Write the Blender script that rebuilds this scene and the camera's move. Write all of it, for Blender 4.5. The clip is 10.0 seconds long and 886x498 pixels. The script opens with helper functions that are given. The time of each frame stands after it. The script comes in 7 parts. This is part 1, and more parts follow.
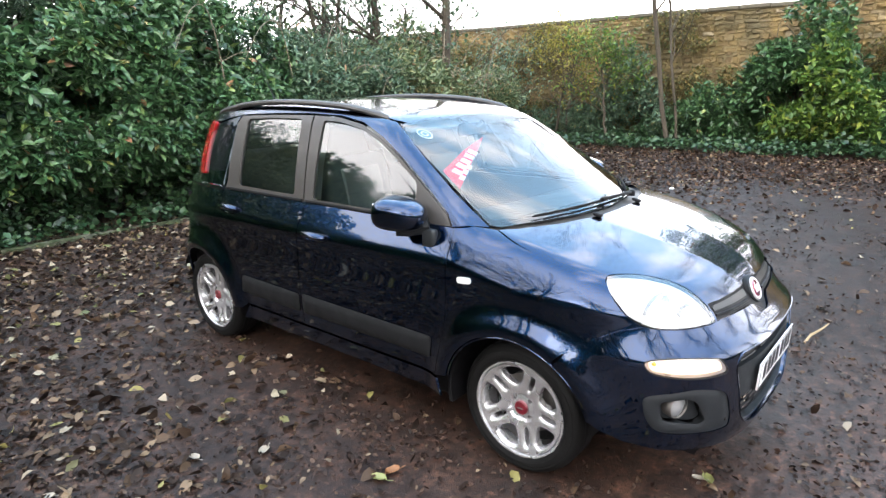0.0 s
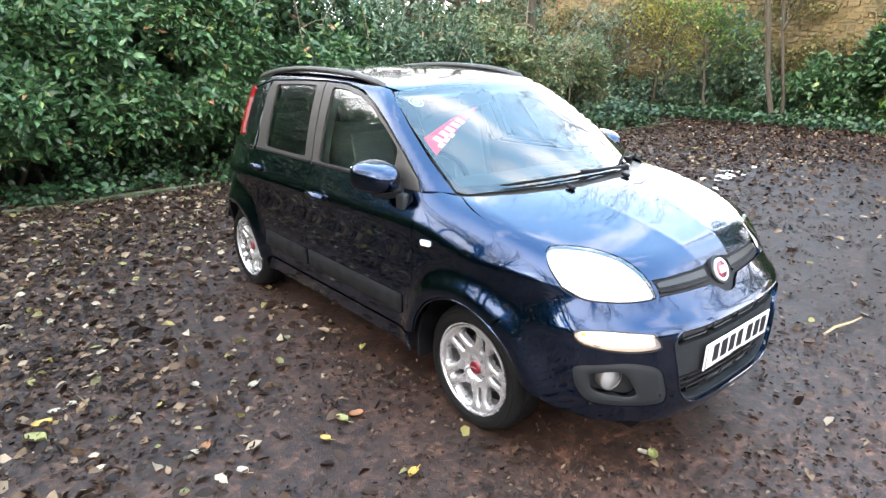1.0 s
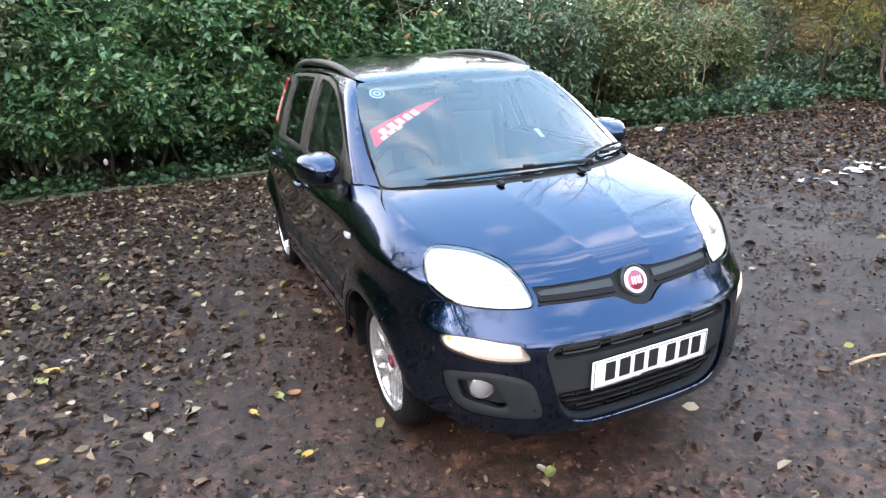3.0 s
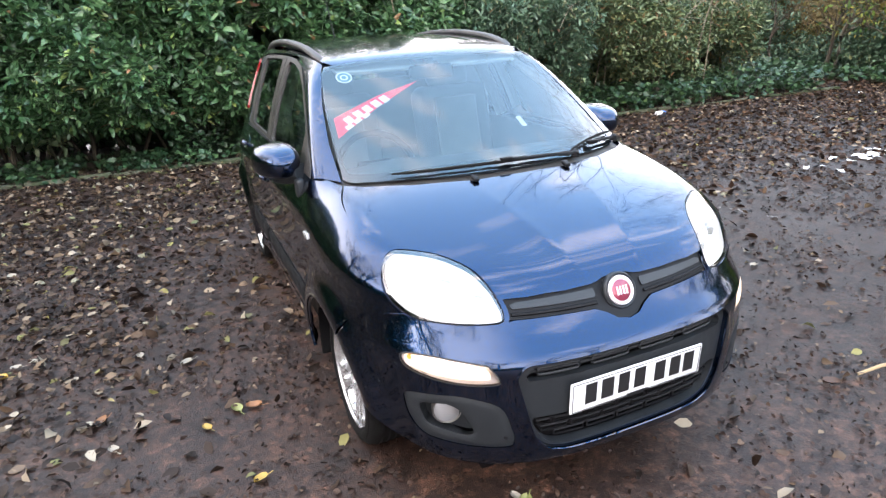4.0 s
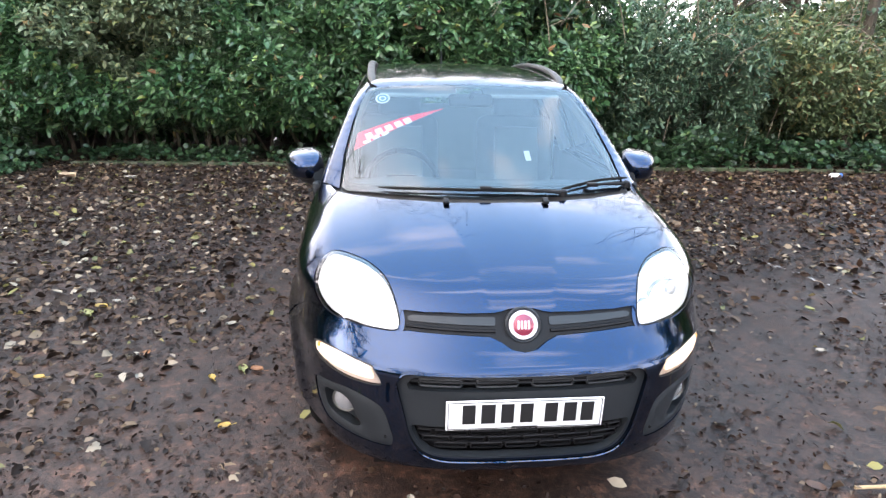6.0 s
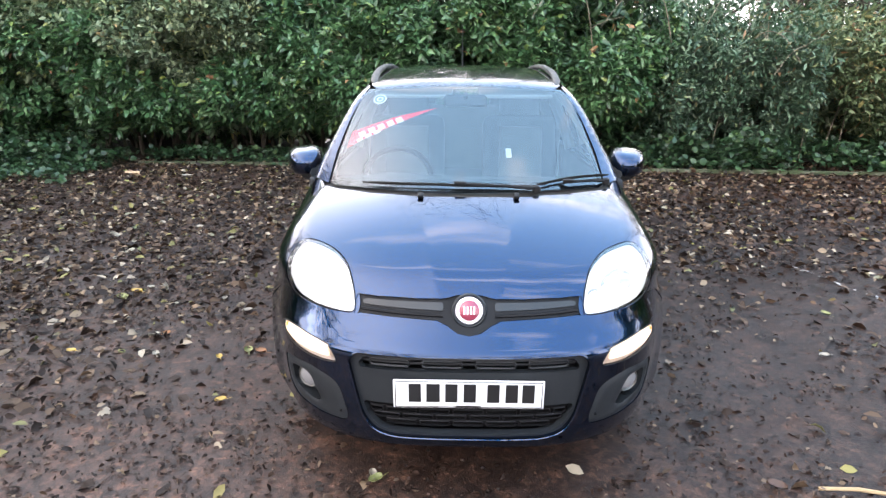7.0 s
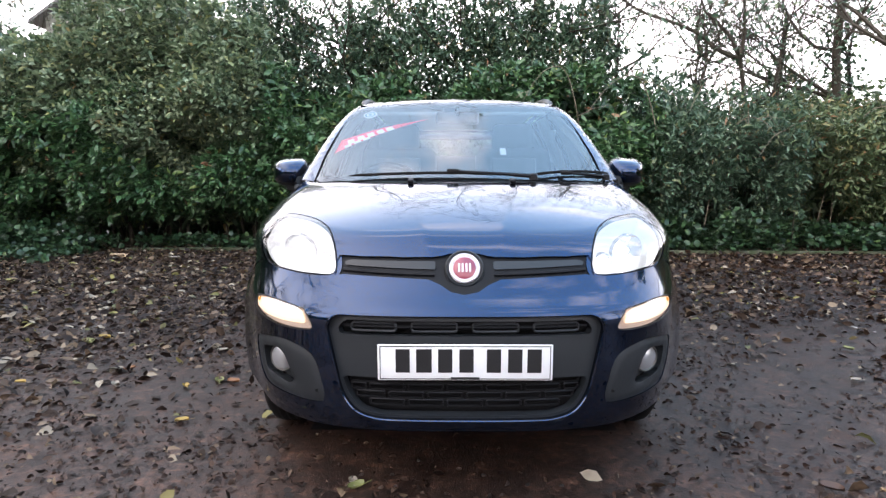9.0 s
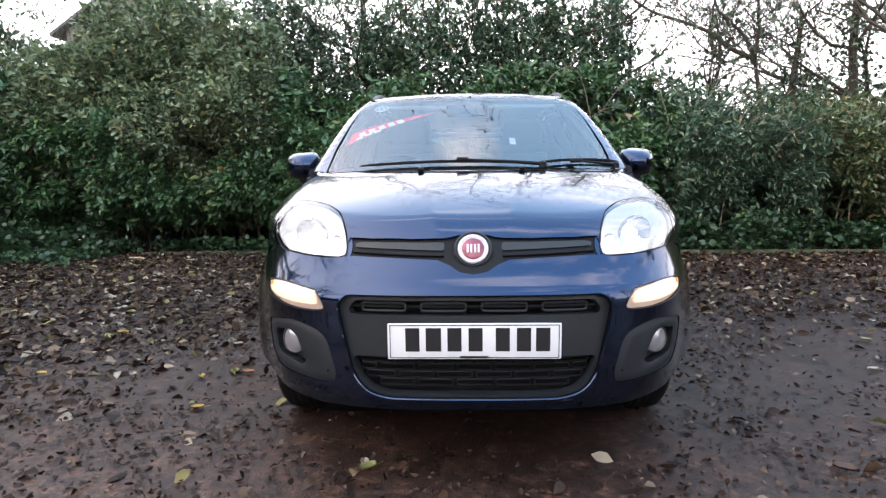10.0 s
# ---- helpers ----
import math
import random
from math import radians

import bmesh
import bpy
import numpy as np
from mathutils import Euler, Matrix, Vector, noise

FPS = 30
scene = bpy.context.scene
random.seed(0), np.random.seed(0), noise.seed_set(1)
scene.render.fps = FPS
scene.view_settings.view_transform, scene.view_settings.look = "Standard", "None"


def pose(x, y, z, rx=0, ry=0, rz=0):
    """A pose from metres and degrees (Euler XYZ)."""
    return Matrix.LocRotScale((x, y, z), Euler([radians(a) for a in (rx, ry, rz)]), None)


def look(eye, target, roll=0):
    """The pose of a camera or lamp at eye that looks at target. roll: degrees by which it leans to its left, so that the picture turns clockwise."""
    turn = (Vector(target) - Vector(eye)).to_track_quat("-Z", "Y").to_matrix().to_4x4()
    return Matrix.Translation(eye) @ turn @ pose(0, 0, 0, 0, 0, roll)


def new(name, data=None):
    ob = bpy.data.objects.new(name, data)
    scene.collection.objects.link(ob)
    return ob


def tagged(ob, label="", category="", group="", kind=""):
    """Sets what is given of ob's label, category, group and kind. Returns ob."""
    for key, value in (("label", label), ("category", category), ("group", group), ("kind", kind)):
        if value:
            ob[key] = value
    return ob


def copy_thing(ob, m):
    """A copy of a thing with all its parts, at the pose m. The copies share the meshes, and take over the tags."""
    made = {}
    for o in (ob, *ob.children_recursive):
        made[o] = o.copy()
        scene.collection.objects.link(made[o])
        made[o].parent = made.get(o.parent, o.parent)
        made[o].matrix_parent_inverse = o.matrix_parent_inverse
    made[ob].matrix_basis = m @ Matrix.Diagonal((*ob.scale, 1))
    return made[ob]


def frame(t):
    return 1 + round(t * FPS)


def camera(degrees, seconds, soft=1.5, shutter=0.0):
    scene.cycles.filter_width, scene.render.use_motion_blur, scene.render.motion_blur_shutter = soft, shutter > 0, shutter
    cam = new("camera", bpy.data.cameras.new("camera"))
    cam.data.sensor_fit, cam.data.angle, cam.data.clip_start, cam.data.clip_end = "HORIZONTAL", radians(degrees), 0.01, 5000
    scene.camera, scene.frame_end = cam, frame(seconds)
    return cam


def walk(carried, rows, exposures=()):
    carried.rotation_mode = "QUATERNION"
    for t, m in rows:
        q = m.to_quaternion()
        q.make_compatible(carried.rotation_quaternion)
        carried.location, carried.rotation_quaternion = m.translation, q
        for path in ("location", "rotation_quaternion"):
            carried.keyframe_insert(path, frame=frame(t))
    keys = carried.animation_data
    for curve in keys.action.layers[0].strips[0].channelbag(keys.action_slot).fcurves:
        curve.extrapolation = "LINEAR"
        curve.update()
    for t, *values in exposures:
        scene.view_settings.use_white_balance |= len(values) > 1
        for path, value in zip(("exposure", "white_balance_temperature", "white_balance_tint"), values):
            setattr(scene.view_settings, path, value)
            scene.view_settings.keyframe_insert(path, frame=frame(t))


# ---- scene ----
from mathutils.geometry import delaunay_2d_cdt

cam = camera(71.2, 10.0, 1.35)
PATH = [
    (0, (-2.651, -1.235, 1.571), (-1.182, 0.016, 1.044), -1.2),
    (0.5, (-2.577, -1.497, 1.53), (-1.216, -0.147, 0.958), -0.0),
    (1, (-2.336, -1.737, 1.576), (-1.124, -0.27, 0.959), -0.7),
    (1.5, (-2.066, -1.988, 1.582), (-0.963, -0.425, 0.998), -1.2),
    (2, (-1.893, -2.22, 1.577), (-0.902, -0.579, 1.005), 0.8),
    (2.2, (-1.823, -2.285, 1.602), (-0.893, -0.62, 1.0), -1.0),
    (3.3, (-1.341, -2.217, 1.577), (-0.602, -0.479, 0.918), -2.6),
    (3.5, (-1.306, -2.156, 1.572), (-0.555, -0.426, 0.908), -2.4),
    (4, (-1.219, -2.076, 1.569), (-0.481, -0.356, 0.863), -3.0),
    (4.5, (-1.033, -2.093, 1.563), (-0.43, -0.314, 0.877), -0.5),
    (5, (-0.886, -2.214, 1.565), (-0.393, -0.402, 0.877), -2.3),
    (5.5, (-0.752, -2.379, 1.605), (-0.391, -0.547, 0.887), 0.3),
    (6, (-0.447, -2.467, 1.588), (-0.262, -0.577, 0.963), 1.2),
    (6.2, (-0.354, -2.507, 1.595), (-0.245, -0.616, 0.954), 0.7),
    (7.3, (-0.022, -2.641, 1.588), (-0.083, -0.738, 0.975), -0.0),
    (7.5, (-0.026, -2.608, 1.59), (-0.102, -0.709, 0.966), -0.3),
    (8, (-0.08, -2.538, 1.507), (-0.12, -0.604, 0.999), -1.2),
    (8.5, (-0.063, -2.534, 1.227), (-0.071, -0.558, 0.915), -0.2),
    (9, (-0.053, -2.543, 0.997), (-0.067, -0.556, 0.772), -0.0),
    (9.5, (-0.042, -2.554, 0.947), (-0.06, -0.565, 0.739), -0.2),
    (10, (-0.033, -2.574, 0.917), (-0.096, -0.585, 0.717), -0.6),
]
EXPOSURES = [(0.0, 2.3, 6360, 10), (0.5, 2.34, 6360, 10), (1.0, 2.66, 6380, 10), (1.5, 2.57, 6380, 11), (2.0, 2.36, 6360, 12), (4.5, 2.38, 6390, 14), (7.8, 2.37, 6390, 14), (8.6, 1.98, 6360, 15), (9.3, 1.74, 6350, 16), (10.0, 1.68, 6350, 16)]
walk(cam, [(t, look(eye, target, roll)) for t, eye, target, roll in PATH], EXPOSURES)

# ---------------------------------------------------------------- light
world = bpy.data.worlds.new("world")
scene.world = world
world.use_nodes = True
wn, wl = world.node_tree.nodes, world.node_tree.links
wn.clear()
SUN_UP, SUN_TURN = 20.0, 255.0
sky = wn.new("ShaderNodeTexSky")
sky.sky_type, sky.sun_disc = "NISHITA", False
sky.sun_elevation, sky.sun_rotation = radians(SUN_UP), radians(SUN_TURN)
sky.air_density, sky.dust_density, sky.ozone_density = 1.0, 2.2, 2.0
co = wn.new("ShaderNodeTexCoord")
mp = wn.new("ShaderNodeMapping")
mp.inputs["Location"].default_value = (0.3, 0.5, 0.0)
mp.inputs["Scale"].default_value = (0.6, 1.8, 1.8)
wl.new(co.outputs["Generated"], mp.inputs["Vector"])
cl = wn.new("ShaderNodeTexNoise")
cl.inputs["Scale"].default_value, cl.inputs["Detail"].default_value = 4.0, 5.0
wl.new(mp.outputs["Vector"], cl.inputs["Vector"])
cr = wn.new("ShaderNodeValToRGB")
cr.color_ramp.elements[0].position, cr.color_ramp.elements[1].position = 0.52, 0.74
wl.new(cl.outputs["Fac"], cr.inputs["Fac"])
cm = wn.new("ShaderNodeMix")
cm.data_type = "RGBA"
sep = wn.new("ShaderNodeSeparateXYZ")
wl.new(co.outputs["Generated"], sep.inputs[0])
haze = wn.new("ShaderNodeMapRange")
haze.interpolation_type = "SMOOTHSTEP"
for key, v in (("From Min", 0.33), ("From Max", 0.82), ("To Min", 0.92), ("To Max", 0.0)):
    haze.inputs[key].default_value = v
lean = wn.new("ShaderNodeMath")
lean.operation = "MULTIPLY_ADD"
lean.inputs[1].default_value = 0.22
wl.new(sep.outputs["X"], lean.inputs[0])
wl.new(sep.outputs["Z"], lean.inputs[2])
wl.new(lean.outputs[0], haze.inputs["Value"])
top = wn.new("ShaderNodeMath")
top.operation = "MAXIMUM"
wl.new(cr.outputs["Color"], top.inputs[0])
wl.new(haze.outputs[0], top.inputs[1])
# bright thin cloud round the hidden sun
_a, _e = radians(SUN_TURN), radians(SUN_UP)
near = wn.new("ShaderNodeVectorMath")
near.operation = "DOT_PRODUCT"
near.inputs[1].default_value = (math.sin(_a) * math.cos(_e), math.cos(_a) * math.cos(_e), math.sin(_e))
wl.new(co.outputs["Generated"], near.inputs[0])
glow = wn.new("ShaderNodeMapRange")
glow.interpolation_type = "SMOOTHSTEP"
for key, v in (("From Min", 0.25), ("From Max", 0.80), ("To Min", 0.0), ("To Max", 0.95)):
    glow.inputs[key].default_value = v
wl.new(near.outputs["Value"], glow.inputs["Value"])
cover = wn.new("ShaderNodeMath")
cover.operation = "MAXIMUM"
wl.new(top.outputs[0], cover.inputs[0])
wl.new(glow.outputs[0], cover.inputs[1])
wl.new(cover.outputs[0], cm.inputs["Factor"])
veil = wn.new("ShaderNodeMix")
veil.data_type = "RGBA"
veil.inputs["Factor"].default_value = 0.6
veil.inputs["B"].default_value = (4.0, 6.6, 9.2, 1)
wl.new(sky.outputs["Color"], veil.inputs["A"])
wl.new(veil.outputs["Result"], cm.inputs["A"])
cm.inputs["B"].default_value = (11.0, 10.4, 10.1, 1)
bg = wn.new("ShaderNodeBackground")
bg.inputs["Strength"].default_value = 0.13
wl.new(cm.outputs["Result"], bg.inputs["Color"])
wo = wn.new("ShaderNodeOutputWorld")
wl.new(bg.outputs["Background"], wo.inputs["Surface"])
sun = new("sun", bpy.data.lights.new("sun", "SUN"))
sun.data.energy, sun.data.angle, sun.data.color = 0.16, radians(25), (1.0, 0.96, 0.92)
sun.matrix_world = look((0, 0, 0), (-math.sin(_a) * math.cos(_e), -math.cos(_a) * math.cos(_e), -math.sin(_e)))

# ---------------------------------------------------------------- materials
def mat(name, color=(0.5, 0.5, 0.5), rough=0.5, metal=0.0, coat=0.0, emit=None, power=0.0, spec=0.5):
    m = bpy.data.materials.new(name)
    m.use_nodes = True
    b = m.node_tree.nodes["Principled BSDF"]
    b.inputs["Base Color"].default_value = (*color, 1)
    b.inputs["Roughness"].default_value, b.inputs["Metallic"].default_value = rough, metal
    b.inputs["Coat Weight"].default_value, b.inputs["Coat Roughness"].default_value = coat, 0.02
    b.inputs["Specular IOR Level"].default_value = spec
    if emit:
        b.inputs["Emission Color"].default_value, b.inputs["Emission Strength"].default_value = (*emit, 1), power
    return m


def link(m, a, b):
    m.node_tree.links.new(a, b)


def node(m, kind, **inputs):
    n = m.node_tree.nodes.new("ShaderNode" + kind)
    for k, v in inputs.items():
        n.inputs[k.replace("_", " ")].default_value = v
    return n


def principled(m):
    return m.node_tree.nodes["Principled BSDF"]


def coords(m, scale=1.0):
    c = node(m, "TexCoord")
    k = node(m, "Mapping")
    k.inputs["Scale"].default_value = (scale, scale, scale) if not isinstance(scale, tuple) else scale
    link(m, c.outputs["Object"], k.inputs["Vector"])
    return k.outputs["Vector"]


def ramp(m, fac, stops):
    r = node(m, "ValToRGB")
    e = r.color_ramp.elements
    while len(e) < len(stops):
        e.new(0.5)
    for el, (pos, col) in zip(e, stops):
        el.position = pos
        el.color = (*col, 1) if isinstance(col, tuple) else (col, col, col, 1)
    link(m, fac, r.inputs["Fac"])
    return r.outputs["Color"]


def tex(m, scale, detail=4.0, rough=0.55, vec=None, kind="Noise"):
    n = node(m, "Tex" + kind)
    n.inputs["Scale"].default_value = scale
    if kind == "Noise":
        n.inputs["Detail"].default_value, n.inputs["Roughness"].default_value = detail, rough
    link(m, vec if vec is not None else coords(m), n.inputs["Vector"])
    return n.outputs["Fac"] if kind == "Noise" else n.outputs["Distance"]


def mixc(m, fac, a, b, how="MIX"):
    n = node(m, "Mix")
    n.data_type, n.blend_type = "RGBA", how
    for key, v in (("Factor", fac), ("A", a), ("B", b)):
        if isinstance(v, (tuple, float, int)):
            n.inputs[key].default_value = (*v, 1) if isinstance(v, tuple) else v
        else:
            link(m, v, n.inputs[key])
    return n.outputs["Result"]


def bump(m, height, strength=0.3, distance=0.01):
    n = node(m, "Bump", Strength=strength, Distance=distance)
    link(m, height, n.inputs["Height"])
    link(m, n.outputs["Normal"], principled(m).inputs["Normal"])


def speckled(name, color, rough, amount=0.25, scale=40.0, metal=0.0, bumps=0.0, coat=0.0):
    """A plain surface with fine grain and broad uneven patches."""
    m = mat(name, color, rough, metal, coat)
    v = coords(m)
    dark, light = tuple(c * (1 - amount) for c in color), tuple(min(1, c * (1 + amount)) for c in color)
    fine, broad = tex(m, scale, 5, 0.6, v), tex(m, scale / 14, 3, 0.5, v)
    c = mixc(m, fine, dark, light)
    c = mixc(m, 0.5, c, ramp(m, broad, [(0.3, dark), (0.7, light)]))
    link(m, c, principled(m).inputs["Base Color"])
    link(m, ramp(m, broad, [(0.3, rough * 0.8), (0.7, min(1, rough * 1.25))]), principled(m).inputs["Roughness"])
    if bumps:
        bump(m, fine, bumps, 0.004)
    return m


def leafy(name, stops, rough=0.45, trans=0.25):
    """Leaves whose colour varies leaf by leaf."""
    m = mat(name, (0.06, 0.1, 0.03), rough)
    g = node(m, "NewGeometry")
    c = ramp(m, g.outputs["Random Per Island"], stops)
    v = coords(m)
    c = mixc(m, tex(m, 60, 3, 0.6, v), c, (0.75, 0.75, 0.75), "MULTIPLY")
    link(m, c, principled(m).inputs["Base Color"])
    if trans:
        t = node(m, "BsdfTranslucent")
        link(m, c, t.inputs["Color"])
        mx = node(m, "MixShader")
        mx.inputs[0].default_value = trans
        link(m, principled(m).outputs[0], mx.inputs[1])
        link(m, t.outputs[0], mx.inputs[2])
        link(m, mx.outputs[0], m.node_tree.nodes["Material Output"].inputs["Surface"])
    return m


def pane(name, tint=(0.75, 0.85, 0.85), gloss=1.0, ior=2.15, mist=0.0):
    """Thin glass: clear with a tint, and a mirror at a low angle."""
    m = bpy.data.materials.new(name)
    m.use_nodes = True
    m.node_tree.nodes.clear()
    out = node(m, "OutputMaterial")
    tr, gl, fr, mx = node(m, "BsdfTransparent"), node(m, "BsdfGlossy"), node(m, "Fresnel"), node(m, "MixShader")
    tr.inputs["Color"].default_value = (*tint, 1)
    gl.inputs["Roughness"].default_value = 0.01
    gl.inputs["Color"].default_value = (gloss, gloss, gloss, 1)
    fr.inputs["IOR"].default_value = ior
    link(m, fr.outputs[0], mx.inputs[0])
    base = tr
    if mist:
        df, base = node(m, "BsdfDiffuse"), node(m, "MixShader")
        df.inputs["Color"].default_value = (0.50, 0.66, 0.76, 1)
        link(m, ramp(m, tex(m, 2.2, 5, 0.6), [(0.25, mist * 0.55), (0.75, mist * 1.3)]), base.inputs[0])
        link(m, tr.outputs[0], base.inputs[1])
        link(m, df.outputs[0], base.inputs[2])
    link(m, base.outputs[0], mx.inputs[1])
    link(m, gl.outputs[0], mx.inputs[2])
    link(m, mx.outputs[0], out.inputs["Surface"])
    return m


def paint_mat():
    m = mat("navy_paint", (0.006, 0.011, 0.045), 0.17, 1.0, 1.0, spec=0.1)
    v = coords(m)
    flake = tex(m, 900, 2, 0.5, v)
    c = mixc(m, ramp(m, flake, [(0.45, 0.0), (0.75, 1.0)]), (0.0020, 0.0110, 0.042), (0.0052, 0.052, 0.150))
    dust = ramp(m, tex(m, 7, 6, 0.65, v), [(0.5, 0.0), (0.9, 0.15)])
    c = mixc(m, dust, c, (0.012, 0.013, 0.018))
    link(m, c, principled(m).inputs["Base Color"])
    link(m, ramp(m, tex(m, 9, 5, 0.6, v), [(0.4, 0.014), (0.8, 0.032)]), principled(m).inputs["Coat Roughness"])
    principled(m).inputs["Coat IOR"].default_value = 1.52
    return m


def node_color(m, scale, vec):
    """Coloured noise, to bend other patterns."""
    n = node(m, "TexNoise", Scale=scale, Detail=4.0)
    link(m, vec, n.inputs["Vector"])
    return n.outputs["Color"]


def ground_mat():
    """Wet worn tarmac with brown mud and trodden leaf mould."""
    m = mat("wet_ground", (0.05, 0.045, 0.04), 0.5)
    v = coords(m)
    broad, mid, fine, grit = tex(m, 0.35, 5, 0.6, v), tex(m, 2.2, 6, 0.65, v), tex(m, 28, 5, 0.7, v), tex(m, 140, 3, 0.6, v)
    mud = mixc(m, mid, (0.021, 0.0136, 0.0110), (0.069, 0.0470, 0.0390))
    tar = mixc(m, fine, (0.0070, 0.0044, 0.0036), (0.0235, 0.0152, 0.0125))
    sep = node(m, "SeparateXYZ")
    link(m, v, sep.inputs[0])
    side = node(m, "MapRange", From_Min=-0.1, From_Max=1.9)
    link(m, sep.outputs["X"], side.inputs["Value"])
    add = node(m, "Math")
    link(m, side.outputs[0], add.inputs[0])
    sub = node(m, "MapRange", From_Min=0.3, From_Max=0.7, To_Min=-0.4, To_Max=0.4)
    link(m, broad, sub.inputs["Value"])
    link(m, sub.outputs[0], add.inputs[1])
    add.use_clamp = True
    # painted shade darkens the mud towards the hedge; painted sky sheen pales the front
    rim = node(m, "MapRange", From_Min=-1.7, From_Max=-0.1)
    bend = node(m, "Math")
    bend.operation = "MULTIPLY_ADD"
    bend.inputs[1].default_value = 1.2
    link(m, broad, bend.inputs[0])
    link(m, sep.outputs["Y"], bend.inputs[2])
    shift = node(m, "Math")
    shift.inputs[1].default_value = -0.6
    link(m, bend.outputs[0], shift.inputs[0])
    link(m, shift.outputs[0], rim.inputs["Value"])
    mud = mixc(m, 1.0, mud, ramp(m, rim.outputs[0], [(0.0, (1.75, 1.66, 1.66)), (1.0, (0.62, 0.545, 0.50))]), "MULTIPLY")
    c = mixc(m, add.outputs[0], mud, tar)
    c = mixc(m, 1.0, c, ramp(m, tex(m, 7, 6, 0.7, v), [(0.32, (0.55, 0.50, 0.48)), (0.5, (0.95, 0.92, 0.90)), (0.68, (1.40, 1.32, 1.26))]), "MULTIPLY")
    c = mixc(m, 1.0, c, ramp(m, tex(m, 24, 8, 0.8, v), [(0.36, (0.25, 0.23, 0.22)), (0.5, (0.95, 0.95, 0.95)), (0.62, (1.9, 1.85, 1.8))]), "MULTIPLY")
    c = mixc(m, ramp(m, mid, [(0.45, 0.0), (0.75, 0.6)]), c, (0.040, 0.025, 0.019))
    frag = tex(m, 46, 2, 0.5, v)
    c = mixc(m, ramp(m, frag, [(0.58, 0.0), (0.70, 0.25)]), c, (0.018, 0.010, 0.007))
    c = mixc(m, ramp(m, frag, [(0.28, 0.35), (0.38, 0.0)]), c, (0.10, 0.068, 0.05))
    c = mixc(m, ramp(m, grit, [(0.60, 0.0), (0.74, 0.6)]), c, (0.13, 0.092, 0.070))
    c = mixc(m, ramp(m, grit, [(0.22, 0.6), (0.40, 0.0)]), c, (0.012, 0.010, 0.009))
    # flattened leaves and bits of mould pressed into the surface
    warp = mixc(m, 0.035, v, node_color(m, 9.0, v), "ADD")
    for scale, share in ((19.0, 0.55), (41.0, 0.60)):
        cell = node(m, "TexVoronoi", Scale=scale)
        link(m, warp, cell.inputs["Vector"])
        tone = node(m, "SeparateColor")
        link(m, cell.outputs["Color"], tone.inputs[0])
        leaf = ramp(m, tone.outputs[0], [(0.0, (0.45, 0.40, 0.38)), (0.35, (0.8, 0.72, 0.68)), (0.6, (1.10, 0.98, 0.90)), (0.82, (1.5, 1.32, 1.18)), (0.93, (2.1, 1.85, 1.6))])
        c = mixc(m, share, c, mixc(m, 1.0, c, leaf, "MULTIPLY"))
    link(m, c, principled(m).inputs["Base Color"])
    wet = mixc(m, add.outputs[0], ramp(m, mid, [(0.3, 0.42), (0.7, 0.68)]), ramp(m, mid, [(0.3, 0.36), (0.7, 0.56)]))
    link(m, wet, principled(m).inputs["Roughness"])
    link(m, mixc(m, add.outputs[0], (0.45, 0.45, 0.45), (0.22, 0.22, 0.22)), principled(m).inputs["Specular IOR Level"])
    h = mixc(m, 0.5, fine, grit)
    h = mixc(m, 0.35, h, tex(m, 9, 5, 0.65, v))
    bump(m, h, 1.0, 0.012)
    return m


def weathered(m, c):
    """Lichen, soot and damp that run on over stones and joints alike."""
    p = node(m, "NewGeometry").outputs["Position"]
    c = mixc(m, ramp(m, tex(m, 2.6, 7, 0.7, p), [(0.42, 0.0), (0.62, 0.7)]), c, (0.30, 0.215, 0.075))
    c = mixc(m, ramp(m, tex(m, 0.9, 6, 0.65, p), [(0.40, 0.0), (0.60, 0.8)]), c, (0.095, 0.082, 0.040))
    c = mixc(m, ramp(m, tex(m, 7, 6, 0.7, p), [(0.55, 0.0), (0.70, 0.7)]), c, (0.075, 0.055, 0.032))
    return mixc(m, ramp(m, tex(m, 12, 4, 0.7, p), [(0.64, 0.0), (0.72, 0.6)]), c, (0.42, 0.38, 0.27))


def stone_mat():
    m = mat("sandstone", (0.3, 0.22, 0.12), 0.9)
    o = node(m, "ObjectInfo")
    g = node(m, "NewGeometry")
    v = coords(m)
    r = node(m, "Math")
    r.operation = "FRACT"
    ad = node(m, "Math")
    link(m, o.outputs["Random"], ad.inputs[0])
    link(m, g.outputs["Random Per Island"], ad.inputs[1])
    link(m, ad.outputs[0], r.inputs[0])
    c = ramp(m, r.outputs[0], [(0.0, (0.16, 0.100, 0.045)), (0.35, (0.25, 0.17, 0.075)), (0.7, (0.33, 0.23, 0.10)), (0.9, (0.20, 0.15, 0.085)), (1.0, (0.44, 0.37, 0.26))])
    c = weathered(m, c)
    c = mixc(m, tex(m, 45, 5, 0.7, v), c, (0.65, 0.65, 0.65), "MULTIPLY")
    link(m, c, principled(m).inputs["Base Color"])
    bump(m, tex(m, 30, 6, 0.7, v), 0.8, 0.02)
    return m


def bark_mat():
    m = mat("bark", (0.06, 0.045, 0.03), 0.9)
    v = coords(m, (1, 1, 0.2))
    n = tex(m, 40, 6, 0.7, v)
    c = mixc(m, n, (0.018, 0.014, 0.010), (0.105, 0.085, 0.060))
    c = mixc(m, ramp(m, tex(m, 3, 4, 0.6), [(0.5, 0.0), (0.75, 0.6)]), c, (0.05, 0.06, 0.025))
    link(m, c, principled(m).inputs["Base Color"])
    bump(m, n, 0.6, 0.01)
    return m


